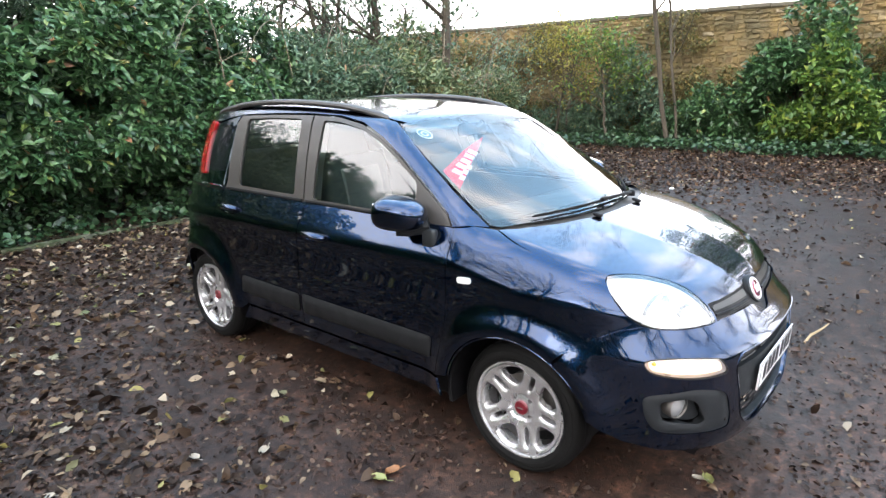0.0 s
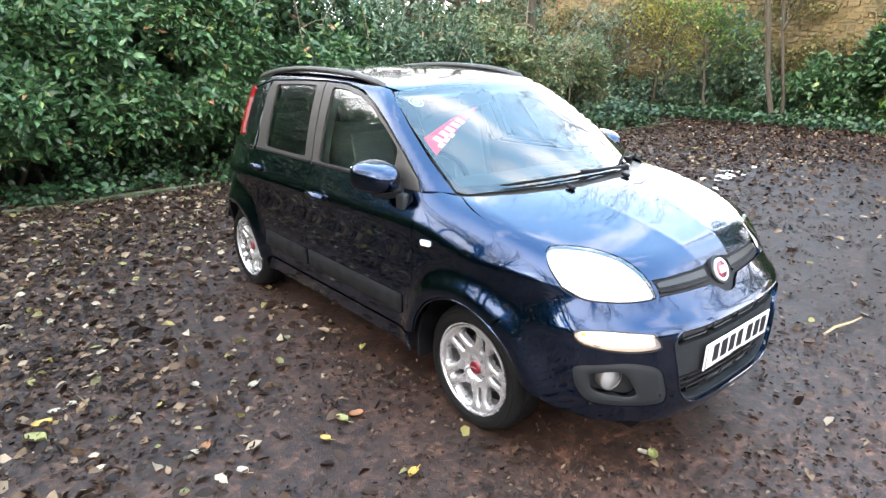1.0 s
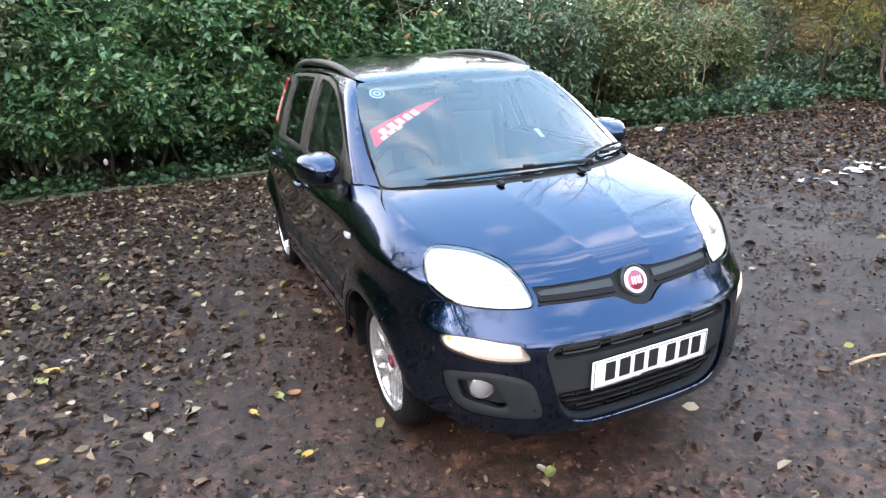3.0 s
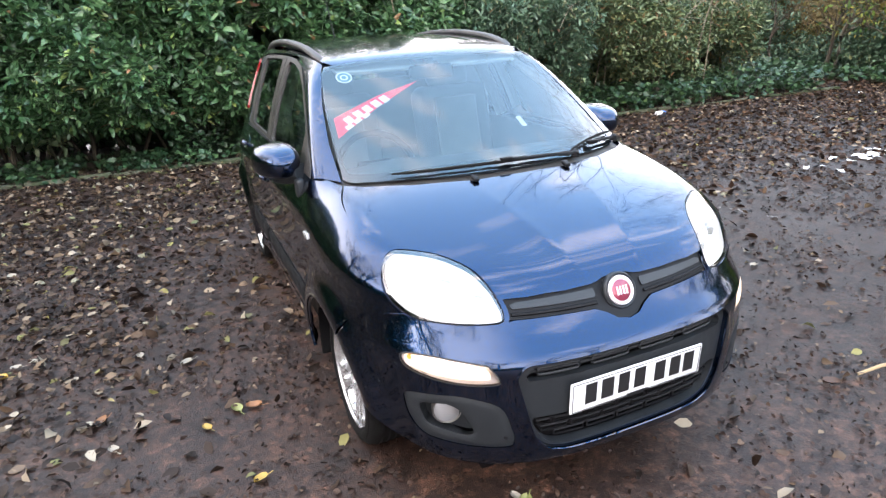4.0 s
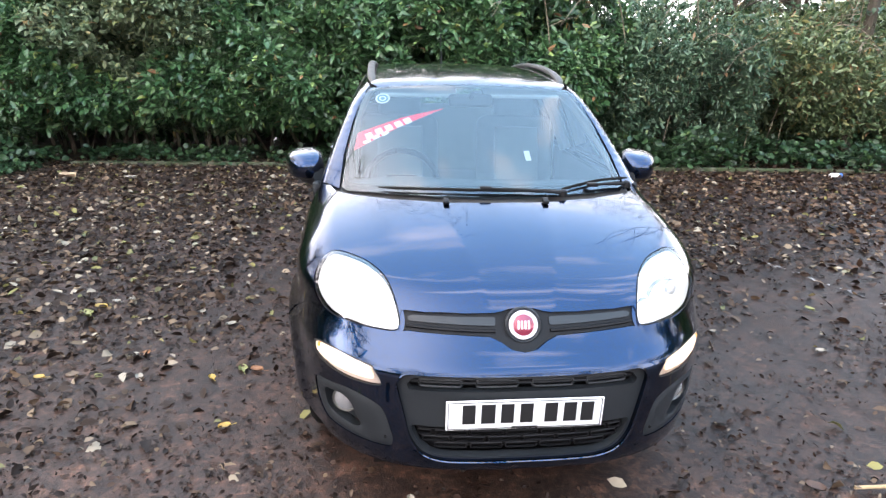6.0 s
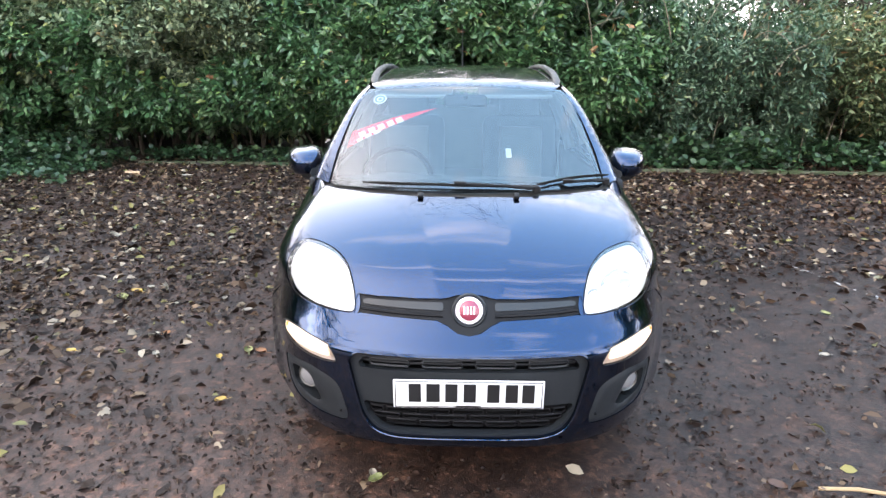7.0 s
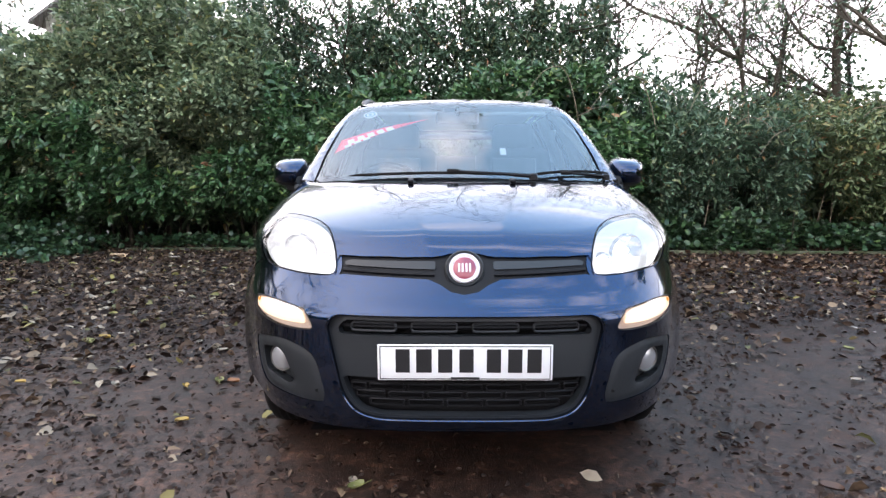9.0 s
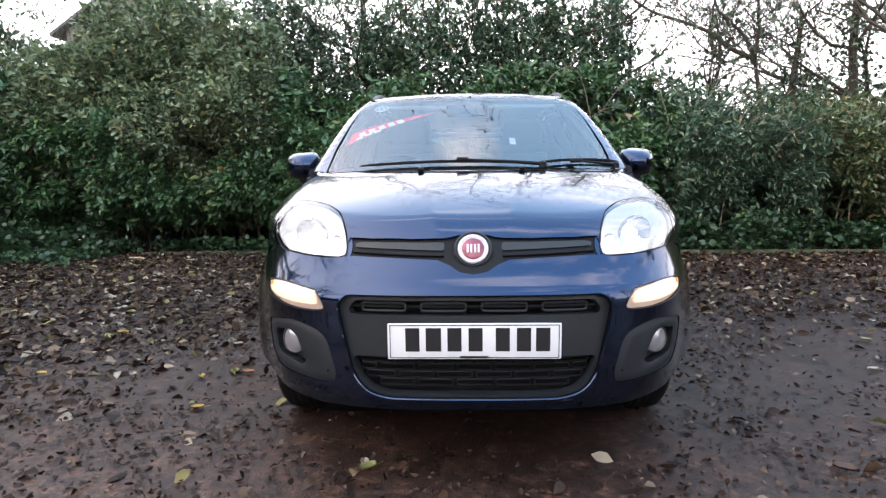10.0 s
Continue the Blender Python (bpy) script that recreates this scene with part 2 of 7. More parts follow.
PAINT = paint_mat()
GROUND = ground_mat()
STONE = stone_mat()
BARK = bark_mat()
MORTAR = speckled("mortar", (0.27, 0.21, 0.115), 0.95, 0.35, 30, bumps=0.6)
_b = principled(MORTAR).inputs["Base Color"]
link(MORTAR, weathered(MORTAR, _b.links[0].from_socket), _b)
COPING = speckled("dark_coping", (0.10, 0.088, 0.062), 0.95, 0.4, 20, bumps=0.6)
PLASTIC = speckled("dark_plastic", (0.0145, 0.017, 0.0198), 0.5, 0.2, 160, bumps=0.15)
MOULDING = speckled("moulding_grey", (0.009, 0.0095, 0.0105), 0.6, 0.2, 120, bumps=0.15)
GREY_TRIM = speckled("grey_trim", (0.036, 0.033, 0.030), 0.42, 0.15, 120, bumps=0.1)
BLADE = speckled("blade_grey", (0.012, 0.013, 0.0145), 0.35, 0.15, 120, bumps=0.05)
BLACK = speckled("black_plastic", (0.006, 0.006, 0.007), 0.5, 0.3, 150)
RUBBER = speckled("rubber", (0.008, 0.008, 0.008), 0.60, 0.45, 70, bumps=0.3)
FRIT = speckled("black_glass_edge", (0.006, 0.007, 0.009), 0.12, 0.2, 90)
ALLOY = speckled("silver_alloy", (0.60, 0.60, 0.615), 0.26, 0.10, 60, metal=0.75)
STEEL = speckled("disc_steel", (0.16, 0.15, 0.14), 0.45, 0.3, 50, metal=0.8)
CHROME = mat("chrome", (0.85, 0.86, 0.88), 0.12, 1.0)
CLOTH = speckled("seat_cloth", (0.09, 0.11, 0.125), 0.95, 0.3, 220)
CLOTH_LIGHT = speckled("seat_cloth_light", (0.17, 0.19, 0.20), 0.95, 0.25, 220)
LINING = speckled("pale_lining", (0.42, 0.44, 0.43), 0.9, 0.1, 120)
DASH = speckled("dash_plastic", (0.055, 0.070, 0.080), 0.6, 0.2, 120)
for _m, _v in ((RUBBER, 0.12), (MOULDING, 0.2), (PLASTIC, 0.38), (BLACK, 0.2)):
    principled(_m).inputs["Specular IOR Level"].default_value = _v
GLASS = pane("window_glass", (0.62, 0.74, 0.74), 1.0, 1.95)
SCREEN_GLASS = pane("windscreen_glass", (0.80, 0.92, 0.94), 1.0, 1.88, 0.0)
LENS = pane("lamp_lens", (0.95, 0.96, 0.97))
PLATE = speckled("white_plate", (0.80, 0.80, 0.80), 0.35, 0.04, 60)
PLATE_BLACK = mat("plate_black", (0.012, 0.012, 0.013), 0.5)
RED_PRINT = speckled("red_print", (0.90, 0.015, 0.05), 0.5, 0.12, 40)
PALE_PRINT = speckled("pale_print", (0.75, 0.70, 0.70), 0.5, 0.08, 40)
RED_LENS = mat("red_lens", (0.26, 0.008, 0.010), 0.12, 0.0, 1.0, (1.0, 0.02, 0.01), 0.012)
BADGE_RED = mat("badge_red", (0.22, 0.018, 0.045), 0.25, 0.2, 1.0)
CAP_RED = mat("cap_red", (0.16, 0.010, 0.020), 0.3, 0.2, 0.5)
LAMP_ON = mat("headlamp_glow", (0.45, 0.46, 0.47), 0.3, 0.0, 0.0, (1.0, 0.98, 0.95), 0.115)
LAMP_DISH = mat("lamp_dish", (0.30, 0.31, 0.33), 0.22, 0.6, 0.0, (1.0, 0.98, 0.95), 0.045)
LAMP_SIDE = mat("daylight_lamp_glow", (0.9, 0.85, 0.75), 0.3, 0.0, 0.0, (1.0, 0.70, 0.44), 0.28)
LAMP_SILVER = speckled("lamp_silver", (0.55, 0.54, 0.58), 0.3, 0.1, 60, metal=0.5)
AMBER = mat("amber_bulb", (0.7, 0.32, 0.05), 0.3, 0.0, 0.0, (1.0, 0.42, 0.08), 0.12)
REFLECTOR = mat("reflector", (0.82, 0.83, 0.85), 0.22, 0.9)

LAUREL = leafy("laurel_leaf", [(0.0, (0.022, 0.058, 0.022)), (0.45, (0.055, 0.130, 0.048)), (0.8, (0.102, 0.200, 0.080)), (0.95, (0.140, 0.240, 0.100)), (0.985, (0.25, 0.34, 0.09)), (0.997, (0.36, 0.17, 0.10))], 0.30, 0.14)
OLIVE = leafy("olive_leaf", [(0.0, (0.042, 0.090, 0.050)), (0.5, (0.088, 0.160, 0.092)), (0.85, (0.165, 0.250, 0.160)), (0.975, (0.22, 0.26, 0.12)), (1.0, (0.30, 0.17, 0.09))], 0.38, 0.16)
SALLOW = leafy("sallow_leaf", [(0.0, (0.055, 0.092, 0.040)), (0.5, (0.130, 0.185, 0.082)), (0.82, (0.23, 0.285, 0.14)), (0.93, (0.30, 0.28, 0.11)), (1.0, (0.34, 0.16, 0.08))], 0.42, 0.16)
LIME = leafy("bright_leaf", [(0.0, (0.045, 0.105, 0.025)), (0.5, (0.10, 0.19, 0.04)), (0.85, (0.20, 0.30, 0.05)), (1.0, (0.32, 0.34, 0.06))], 0.42, 0.35)
IVY = leafy("ivy_leaf", [(0.0, (0.014, 0.038, 0.016)), (0.5, (0.032, 0.076, 0.030)), (0.9, (0.062, 0.125, 0.050)), (1.0, (0.09, 0.14, 0.045))], 0.38, 0.12)
YELLOW = leafy("yellow_leaf", [(0.0, (0.20, 0.19, 0.03)), (0.5, (0.34, 0.30, 0.05)), (1.0, (0.26, 0.20, 0.06))], 0.5, 0.35)
LITTER = leafy("fallen_leaf", [(0.0, (0.012, 0.007, 0.005)), (0.38, (0.026, 0.015, 0.010)), (0.60, (0.056, 0.034, 0.021)), (0.76, (0.112, 0.071, 0.043)), (0.88, (0.24, 0.17, 0.106)), (0.95, (0.42, 0.355, 0.265)), (0.965, (0.12, 0.13, 0.06)), (0.99, (0.26, 0.23, 0.08))], 0.55, 0.1)
RUSSET = leafy("russet_leaf", [(0.0, (0.010, 0.006, 0.004)), (0.4, (0.030, 0.016, 0.010)), (0.75, (0.068, 0.035, 0.020)), (0.93, (0.15, 0.092, 0.055)), (1.0, (0.33, 0.25, 0.16))], 0.5, 0.1)
DEAD = leafy("dry_stalk", [(0.0, (0.11, 0.065, 0.03)), (0.5, (0.20, 0.13, 0.06)), (1.0, (0.30, 0.21, 0.10))], 0.8, 0.2)

for _m in (LITTER, RUSSET):
    principled(_m).inputs["Specular IOR Level"].default_value = 0.22


# ---------------------------------------------------------------- mesh helpers
def mesh_ob(name, verts, faces, material, parent=None, label="", smooth=False):
    me = bpy.data.meshes.new(name)
    me.from_pydata([tuple(v) for v in verts], [], [tuple(f) for f in faces])
    me.materials.append(material)
    if smooth:
        me.polygons.foreach_set("use_smooth", [True] * len(me.polygons))
    me.update()
    ob = new(name, me)
    if parent is not None:
        ob.parent = parent
    if label:
        tagged(ob, label)
    return ob


def part(name, bm, material, parent, label="", smooth=True):
    me = bpy.data.meshes.new(name)
    bmesh.ops.recalc_face_normals(bm, faces=bm.faces[:])
    bm.to_mesh(me)
    bm.free()
    me.materials.append(material)
    if smooth:
        me.polygons.foreach_set("use_smooth", [True] * len(me.polygons))
        me.set_sharp_from_angle(angle=radians(38))
    ob = new(name, me)
    if parent is not None:
        ob.parent = parent
    if label:
        tagged(ob, label)
    return ob


def empty(name, label, category, at=(0, 0, 0), group="", kind=""):
    ob = tagged(new(name), label, category, group, kind)
    ob.location = at
    return ob


def rbox(size, at=(0, 0, 0), bevel=0.01, seg=3, turn=(0, 0, 0), bm=None):
    """A box with rounded edges."""
    bm = bm or bmesh.new()
    r = bmesh.ops.create_cube(bm, size=1.0, matrix=pose(*at, *turn) @ Matrix.Diagonal((*size, 1)))
    es = list({e for v in r["verts"] for e in v.link_edges})
    if bevel:
        bmesh.ops.bevel(bm, geom=es, offset=bevel, segments=seg, profile=0.5, affect="EDGES")
    return bm


def tube(points, radius, sides=8, closed=False, bm=None, squash=1.0):
    """A round bar along a line of points; radius may be a list."""
    bm = bm or bmesh.new()
    P = [Vector(p) for p in points]
    n = len(P)
    rad = [float(q) for q in radius] if isinstance(radius, (list, tuple)) else [float(radius)] * n
    rings, up = [], Vector((0, 0, 1))
    for i, p in enumerate(P):
        a = P[(i - 1) % n] if closed or i > 0 else p
        b = P[(i + 1) % n] if closed or i < n - 1 else p
        d = (b - a).normalized()
        s = d.cross(up)
        s = s.normalized() if s.length > 0.05 else Vector((1, 0, 0))
        w = s.cross(d).normalized()
        rings.append([bm.verts.new(p + rad[i] * (math.cos(k * math.tau / sides) * s + squash * math.sin(k * math.tau / sides) * w)) for k in range(sides)])
    for i in range(n if closed else n - 1):
        A, B = rings[i], rings[(i + 1) % n]
        for k in range(sides):
            bm.faces.new((A[k], A[(k + 1) % sides], B[(k + 1) % sides], B[k]))
    if not closed:
        bm.faces.new(rings[0][::-1])
        bm.faces.new(rings[-1])
    return bm


def lathe(profile, seg=48, axis="x", at=(0, 0, 0), bm=None, cap=False):
    """Turns a profile of (along, radius) round an axis."""
    bm = bm or bmesh.new()
    rings = []
    for a, r in profile:
        ring = []
        for k in range(seg):
            c, s = math.cos(k * math.tau / seg) * r, math.sin(k * math.tau / seg) * r
            p = (a, c, s) if axis == "x" else (c, a, s) if axis == "y" else (c, s, a)
            ring.append(bm.verts.new(Vector(p) + Vector(at)))
        rings.append(ring)
    for A, B in zip(rings, rings[1:]):
        for k in range(seg):
            bm.faces.new((A[k], A[(k + 1) % seg], B[(k + 1) % seg], B[k]))
    for ring, (a, r) in ((rings[0], profile[0]), (rings[-1], profile[-1])):
        if cap or r < 0.02:
            bm.faces.new(ring)
    return bm


def curve_pts(pts, n=8, closed=False):
    """A smooth line through the given points."""
    P = [np.array(p, float) for p in pts]
    m, out = len(P), []
    for i in range(m if closed else m - 1):
        a, b, c, d = (P[(i + k) % m] if closed else P[min(max(i + k, 0), m - 1)] for k in (-1, 0, 1, 2))
        for k in range(n):
            t = k / n
            out.append(0.5 * (2 * b + (c - a) * t + (2 * a - 5 * b + 4 * c - d) * t * t + (3 * b - a - 3 * c + d) * t**3))
    if not closed:
        out.append(P[-1])
    return np.array(out)


def rounded(pts, r=0.02, step=0.02):
    """A closed outline of straight runs with rounded corners."""
    P = [np.array(p, float) for p in pts]
    n, out = len(P), []
    for i in range(n):
        a, b, c = P[i - 1], P[i], P[(i + 1) % n]
        ra = min(r, 0.45 * np.linalg.norm(a - b), 0.45 * np.linalg.norm(c - b))
        p, q = b + (a - b) / np.linalg.norm(a - b) * ra, b + (c - b) / np.linalg.norm(c - b) * ra
        for t in np.linspace(0, 1, 5):
            out.append((1 - t) ** 2 * p + 2 * t * (1 - t) * b + t * t * q)
    dense = []
    for a, b in zip(out, out[1:] + out[:1]):
        k = max(1, int(np.linalg.norm(b - a) / step))
        dense += [a + (b - a) * i / k for i in range(k)]
    return np.array(dense)


# ---------------------------------------------------------------- ground and wall
def lump(x, y):
    return 0.010 * noise.noise((x * 0.9, y * 0.9, 0.3)) + 0.006 * noise.noise((x * 3.1, y * 3.1, 1.7))


def build_ground():
    xs = np.concatenate([[-400, -120, -40], np.arange(-14, 15.01, 0.25), [40, 120, 400]])
    ys = np.concatenate([[-400, -120, -40], np.arange(-9, 13.01, 0.25), [40, 120, 400]])
    V, F, n = [], [], len(xs)
    for y in ys:
        for x in xs:
            near = abs(x) < 14 and -9 < y < 13
            V.append((x, y, lump(x, y) if near and not (abs(x) < 1.0 and -0.5 < y < 2.7) else 0.0))
    for j in range(len(ys) - 1):
        for i in range(n - 1):
            F.append((j * n + i, j * n + i + 1, (j + 1) * n + i + 1, (j + 1) * n + i))
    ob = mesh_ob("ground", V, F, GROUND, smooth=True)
    return tagged(ob, "wet worn tarmac and mud with trodden leaf mould", "ground", kind="structure")


ground = build_ground()
rng = np.random.default_rng(7)


def leaf_mesh(name, at, out, size, material, parent=None, width=0.42, fold=0.25, droop=0.3, seed=0, label=""):
    """Many leaves in one mesh: a base, two side pairs and a tip each, folded along the rib.
    at: places; out: directions in which the leaves point; size: lengths."""
    r = np.random.default_rng(seed)
    n = len(at)
    d = out / np.linalg.norm(out, axis=1, keepdims=True)
    side = np.cross(d, r.normal(size=(n, 3)) * 0.7 + np.array([0, 0, 1.0]))
    side /= np.linalg.norm(side, axis=1, keepdims=True) + 1e-9
    up = np.cross(side, d)
    L = size[:, None]
    W = L * width * (0.8 + 0.4 * r.random((n, 1)))
    b = at
    bend = up * L * droop * (r.random((n, 1)) - 0.2)
    m1, m2, tip = at + d * L * 0.33 + bend * 0.2, at + d * L * 0.70 - bend * 0.1, at + d * L - bend
    f = up * W * fold
    v = np.stack([b, m1 + side * W * 0.5 + f, m1, m1 - side * W * 0.5 + f, m2 + side * W * 0.42 + f * 0.8, m2, m2 - side * W * 0.42 + f * 0.8, tip], 1).reshape(-1, 3)
    quads = np.array([[0, 2, 1, 1], [0, 3, 2, 2], [1, 2, 5, 4], [2, 3, 6, 5], [4, 5, 7, 7], [5, 6, 7, 7]])
    idx, starts, totals = [], [], []
    for q in quads:
        k = 3 if q[2] == q[3] else 4
        idx.append((np.arange(n)[:, None] * 8 + q[None, :k]))
        totals += [k] * n
    me = bpy.data.meshes.new(name)
    me.vertices.add(len(v))
    me.vertices.foreach_set("co", v.ravel())
    loops = np.concatenate([i.ravel() for i in idx])
    me.loops.add(len(loops))
    me.loops.foreach_set("vertex_index", loops)
    totals = np.array(totals)
    me.polygons.add(len(totals))
    me.polygons.foreach_set("loop_start", np.concatenate([[0], np.cumsum(totals)[:-1]]))
    me.polygons.foreach_set("use_smooth", [True] * len(totals))
    me.update(calc_edges=True)
    me.materials.append(material)
    ob = new(name, me)
    ob.parent = parent
    if label:
        tagged(ob, label)
    return ob


# The stone wall beyond the shrubs, with a coping course.
def build_wall():
    wall = empty("wall_east", "old coursed sandstone wall with lichen and a coping", "wall", kind="structure")
    x0, y0, y1, top = 13.0, -6.0, 16.0, 2.96
    part("mortar_core", rbox((0.42, y1 - y0, top), (x0 + 0.25, (y0 + y1) / 2, top / 2), 0), MORTAR, wall, smooth=False)
    r = random.Random(5)
    protos = []
    for k in range(10):
        bm = rbox((1, 1, 1), (0, 0, 0), 0.06, 1)
        for v in bm.verts:
            v.co += Vector((r.uniform(-.14, .14), r.uniform(-.10, .10), r.uniform(-.14, .14)))
        me = bpy.data.meshes.new("stone")
        bm.to_mesh(me)
        bm.free()
        me.materials.append(STONE)
        protos.append(me)
    z, rest_v, rest_f, count = 0.0, [], [], 0
    while z < top - 0.02:
        h = min(r.uniform(0.07, 0.14), top - z)
        y = y0
        while y < y1:
            w = r.uniform(0.10, 0.30)
            at, size = Vector((x0 + 0.095 - r.uniform(0, 0.03), y + w / 2, z + h / 2 + r.uniform(-.025, .025))), Vector((0.14, w * r.uniform(0.8, 1.0) - 0.015, h * r.uniform(0.75, 1.05) - 0.012))
            me = protos[r.randrange(10)]
            if count < 300 and 1.0 < y < 9.5 and z > 0.35:
                ob = new("stone", me)
                ob.parent, ob.location, ob.scale = wall, at, size
                count += 1
            else:
                k = len(rest_v)
                rest_v += [Vector(v.co) * 1.0 for v in me.vertices]
                for i in range(k, len(rest_v)):
                    c = rest_v[i]
                    rest_v[i] = at + Vector((c.x * size.x, c.y * size.y, c.z * size.z))
                rest_f += [[k + i for i in p.vertices] for p in me.polygons]
            y += w
        z += h
    tagged(mesh_ob("stone_courses", rest_v, rest_f, STONE, wall), kind="stuff")
    y = y0
    while y < y1:
        w = r.uniform(0.5, 0.8)
        bm = rbox((0.50, w - 0.01, 0.10), (x0 + 0.24, y + w / 2, top + 0.045 + r.uniform(-.012, .012)), 0.025, 1)
        part("coping_stone", bm, COPING, wall, smooth=False)
        y += w


build_wall()


# ---------------------------------------------------------------- shrubs
def shrub(name, x0, x1, y, depth, height, label, material, count, leaf=0.12, seed=1, skirt=0.45, width=0.42, axis="x", fill=0.86, stems=9, tufts=6, category="bush", rosette=False, flat=1.0, gaps=0.0, low=0.0):
    """A spreading evergreen: bare stems below, and a deep crown of leaf tufts with lumps and gaps.
    height: a function of the place along it."""
    r = np.random.default_rng(seed)
    ob = empty(name, label, category, ((x0 + x1) / 2, y, 0) if axis == "x" else (y, (x0 + x1) / 2, 0))
    m = count // tufts
    u = r.uniform(x0, x1, m * 2)
    H = np.array([height(a) for a in u])
    w = r.random(m * 2) ** 0.85
    z = skirt * 0.6 + (H - skirt * 0.6) * w
    f = np.array([noise.noise((a * 0.75 + seed, b * 0.9, 2.0 + seed)) + 0.5 * noise.noise((a * 2.3, b * 2.3, seed)) for a, b in zip(u, z)])
    bulge = np.sin(np.clip((z / H), 0, 1) * math.pi) ** 0.6
    front = depth * (0.45 * bulge + 0.55 * f)
    under = np.clip((skirt - z) / skirt, 0, 1)
    front = front - under * depth * 0.8
    inner = r.random(m * 2) ** 2.2 * depth * 1.3
    ends = np.minimum(u - x0, x1 - u)
    keep = (f > -0.42 + gaps + 0.25 * r.random(m * 2)) & (r.random(m * 2) < np.clip(ends / 0.5 + 0.25, 0, 1)) & (r.random(m * 2) > under * 0.7)
    keep &= r.random(m * 2) < np.where(z > H * 0.80, 0.42, 1.0)
    u, z, front, inner, f = (a[keep][:m] for a in (u, z, front, inner, f))
    P = np.stack([u, y - front + inner, z], 1)
    nrm = np.stack([0.5 * r.normal(size=len(u)), -np.ones(len(u)), 0.25 + 0.5 * r.normal(size=len(u)) + 0.6 * (z / height((x0 + x1) / 2) - 0.4)], 1)
    nrm /= np.linalg.norm(nrm, axis=1, keepdims=True)
    at = np.repeat(P, tufts, 0) + r.normal(size=(len(P) * tufts, 3)) * leaf * 0.28
    if rosette:
        # leaves in whorls round the shoot's end
        shoot = nrm * np.array([1, 1, 0.6]) + np.array([0, 0, 0.75]) + 0.35 * r.normal(size=nrm.shape)
        shoot /= np.linalg.norm(shoot, axis=1, keepdims=True)
        s1 = np.cross(shoot, np.array([0.31, 0.2, 0.9]))
        s1 /= np.linalg.norm(s1, axis=1, keepdims=True)
        s2 = np.cross(shoot, s1)
        turn = np.tile(np.arange(tufts) * 2.4, len(P)) + np.repeat(r.uniform(0, 6.3, len(P)), tufts)
        lift = 0.15 + 0.5 * r.random(len(at))
        rep = lambda a: np.repeat(a, tufts, 0)
        out = rep(s1) * np.cos(turn)[:, None] + rep(s2) * np.sin(turn)[:, None] + rep(shoot) * lift[:, None] + np.array([0, 0, -0.15]) + 0.15 * r.normal(size=at.shape)
        at = rep(P) + r.normal(size=at.shape) * leaf * 0.09
    else:
        out = np.repeat(nrm, tufts, 0) * 0.75 + r.normal(size=at.shape) * 0.62 + np.array([0, 0, -0.12])
    out[:, 2] *= flat
    size = leaf * (0.65 + 0.7 * r.random(len(at)))
    # the shaded thicket behind the outer leaves, down to the soil
    k = count // 3
    ub = r.uniform(x0 - 0.2, x1 + 0.2, k)
    zb = (low + (1 - low) * r.random(k)) * np.array([height(a) for a in ub]) * fill
    at = np.concatenate([at, np.stack([ub, y + depth * r.uniform(0.35, 1.2, k), zb], 1)])
    out = np.concatenate([out, r.normal(size=(k, 3)) * np.array([1, 0.6, 1])])
    size = np.concatenate([size, leaf * r.uniform(1.1, 1.9, k)])
    if axis == "y":
        at, out = at[:, [1, 0, 2]], out[:, [1, 0, 2]]
    base = np.array(ob.location)
    crown = leaf_mesh("crown", at - base, out, size, material, ob, width, seed=seed)
    tagged(crown, kind="stuff")
    # stems
    bm = bmesh.new()
    for k in range(stems):
        a = x0 + (x1 - x0) * (k + r.random()) / stems
        h = height(a) * r.uniform(0.75, 0.98)
        pts, yy = [], y + depth * r.uniform(0.5, 1.2)
        for t in np.linspace(0, 1, 7):
            p = (a + (r.random() - 0.5) * 0.25 * (1 + t), yy + (r.random() - 0.5) * 0.2, t * h - 0.05)
            pts.append(Vector(p if axis == "x" else (p[1], p[0], p[2])) - Vector(ob.location))
        tube(pts, [0.028 * (1 - 0.8 * t) + 0.004 for t in np.linspace(0, 1, 7)], 5, bm=bm)
        for q in range(5):
            i = r.integers(2, 6)
            e = pts[i] + Vector((r.normal() * 0.3, r.normal() * 0.3, 0.25 + 0.3 * r.random()))
            tube([pts[i], (pts[i] + e) / 2 + Vector((0, 0, 0.05)), e], [0.011, 0.008, 0.003], 4, bm=bm)
    tagged(part("stem_tangle", bm, BARK, ob), kind="stuff")
    return ob


def wave(base, amp, s, peaks=()):
    return lambda a: base + amp * noise.noise((a * 0.6, s, 0.5)) + 0.4 * amp * noise.noise((a * 1.9, s, 4.5)) + sum(h * math.exp(-((a - c) / w) ** 2) for c, w, h in peaks)


GREYLEAF = leafy("grey_leaf", [(0.0, (0.090, 0.140, 0.075)), (0.5, (0.215, 0.295, 0.165)), (0.85, (0.38, 0.45, 0.28)), (0.985, (0.43, 0.45, 0.19)), (1.0, (0.42, 0.28, 0.13))], 0.32)
G = "hedge bushes"
SKYLINE = ((-9.0, 2.0), (-7.9, 2.3), (-6.3, 2.75), (-5.3, 3.15), (-4.8, 3.4), (-4.0, 3.35), (-3.1, 3.0), (-2.4, 2.65), (-1.2, 2.5), (0.0, 2.5), (1.5, 2.75), (2.4, 2.5), (2.9, 2.1), (4.0, 1.9))


def skyline(a, seed):
    return float(np.interp(a, [p[0] for p in SKYLINE], [p[1] for p in SKYLINE])) + 0.16 * noise.noise((a * 1.3, seed, 0.5)) + 0.12 * noise.noise((a * 3.9, seed, 4.5))


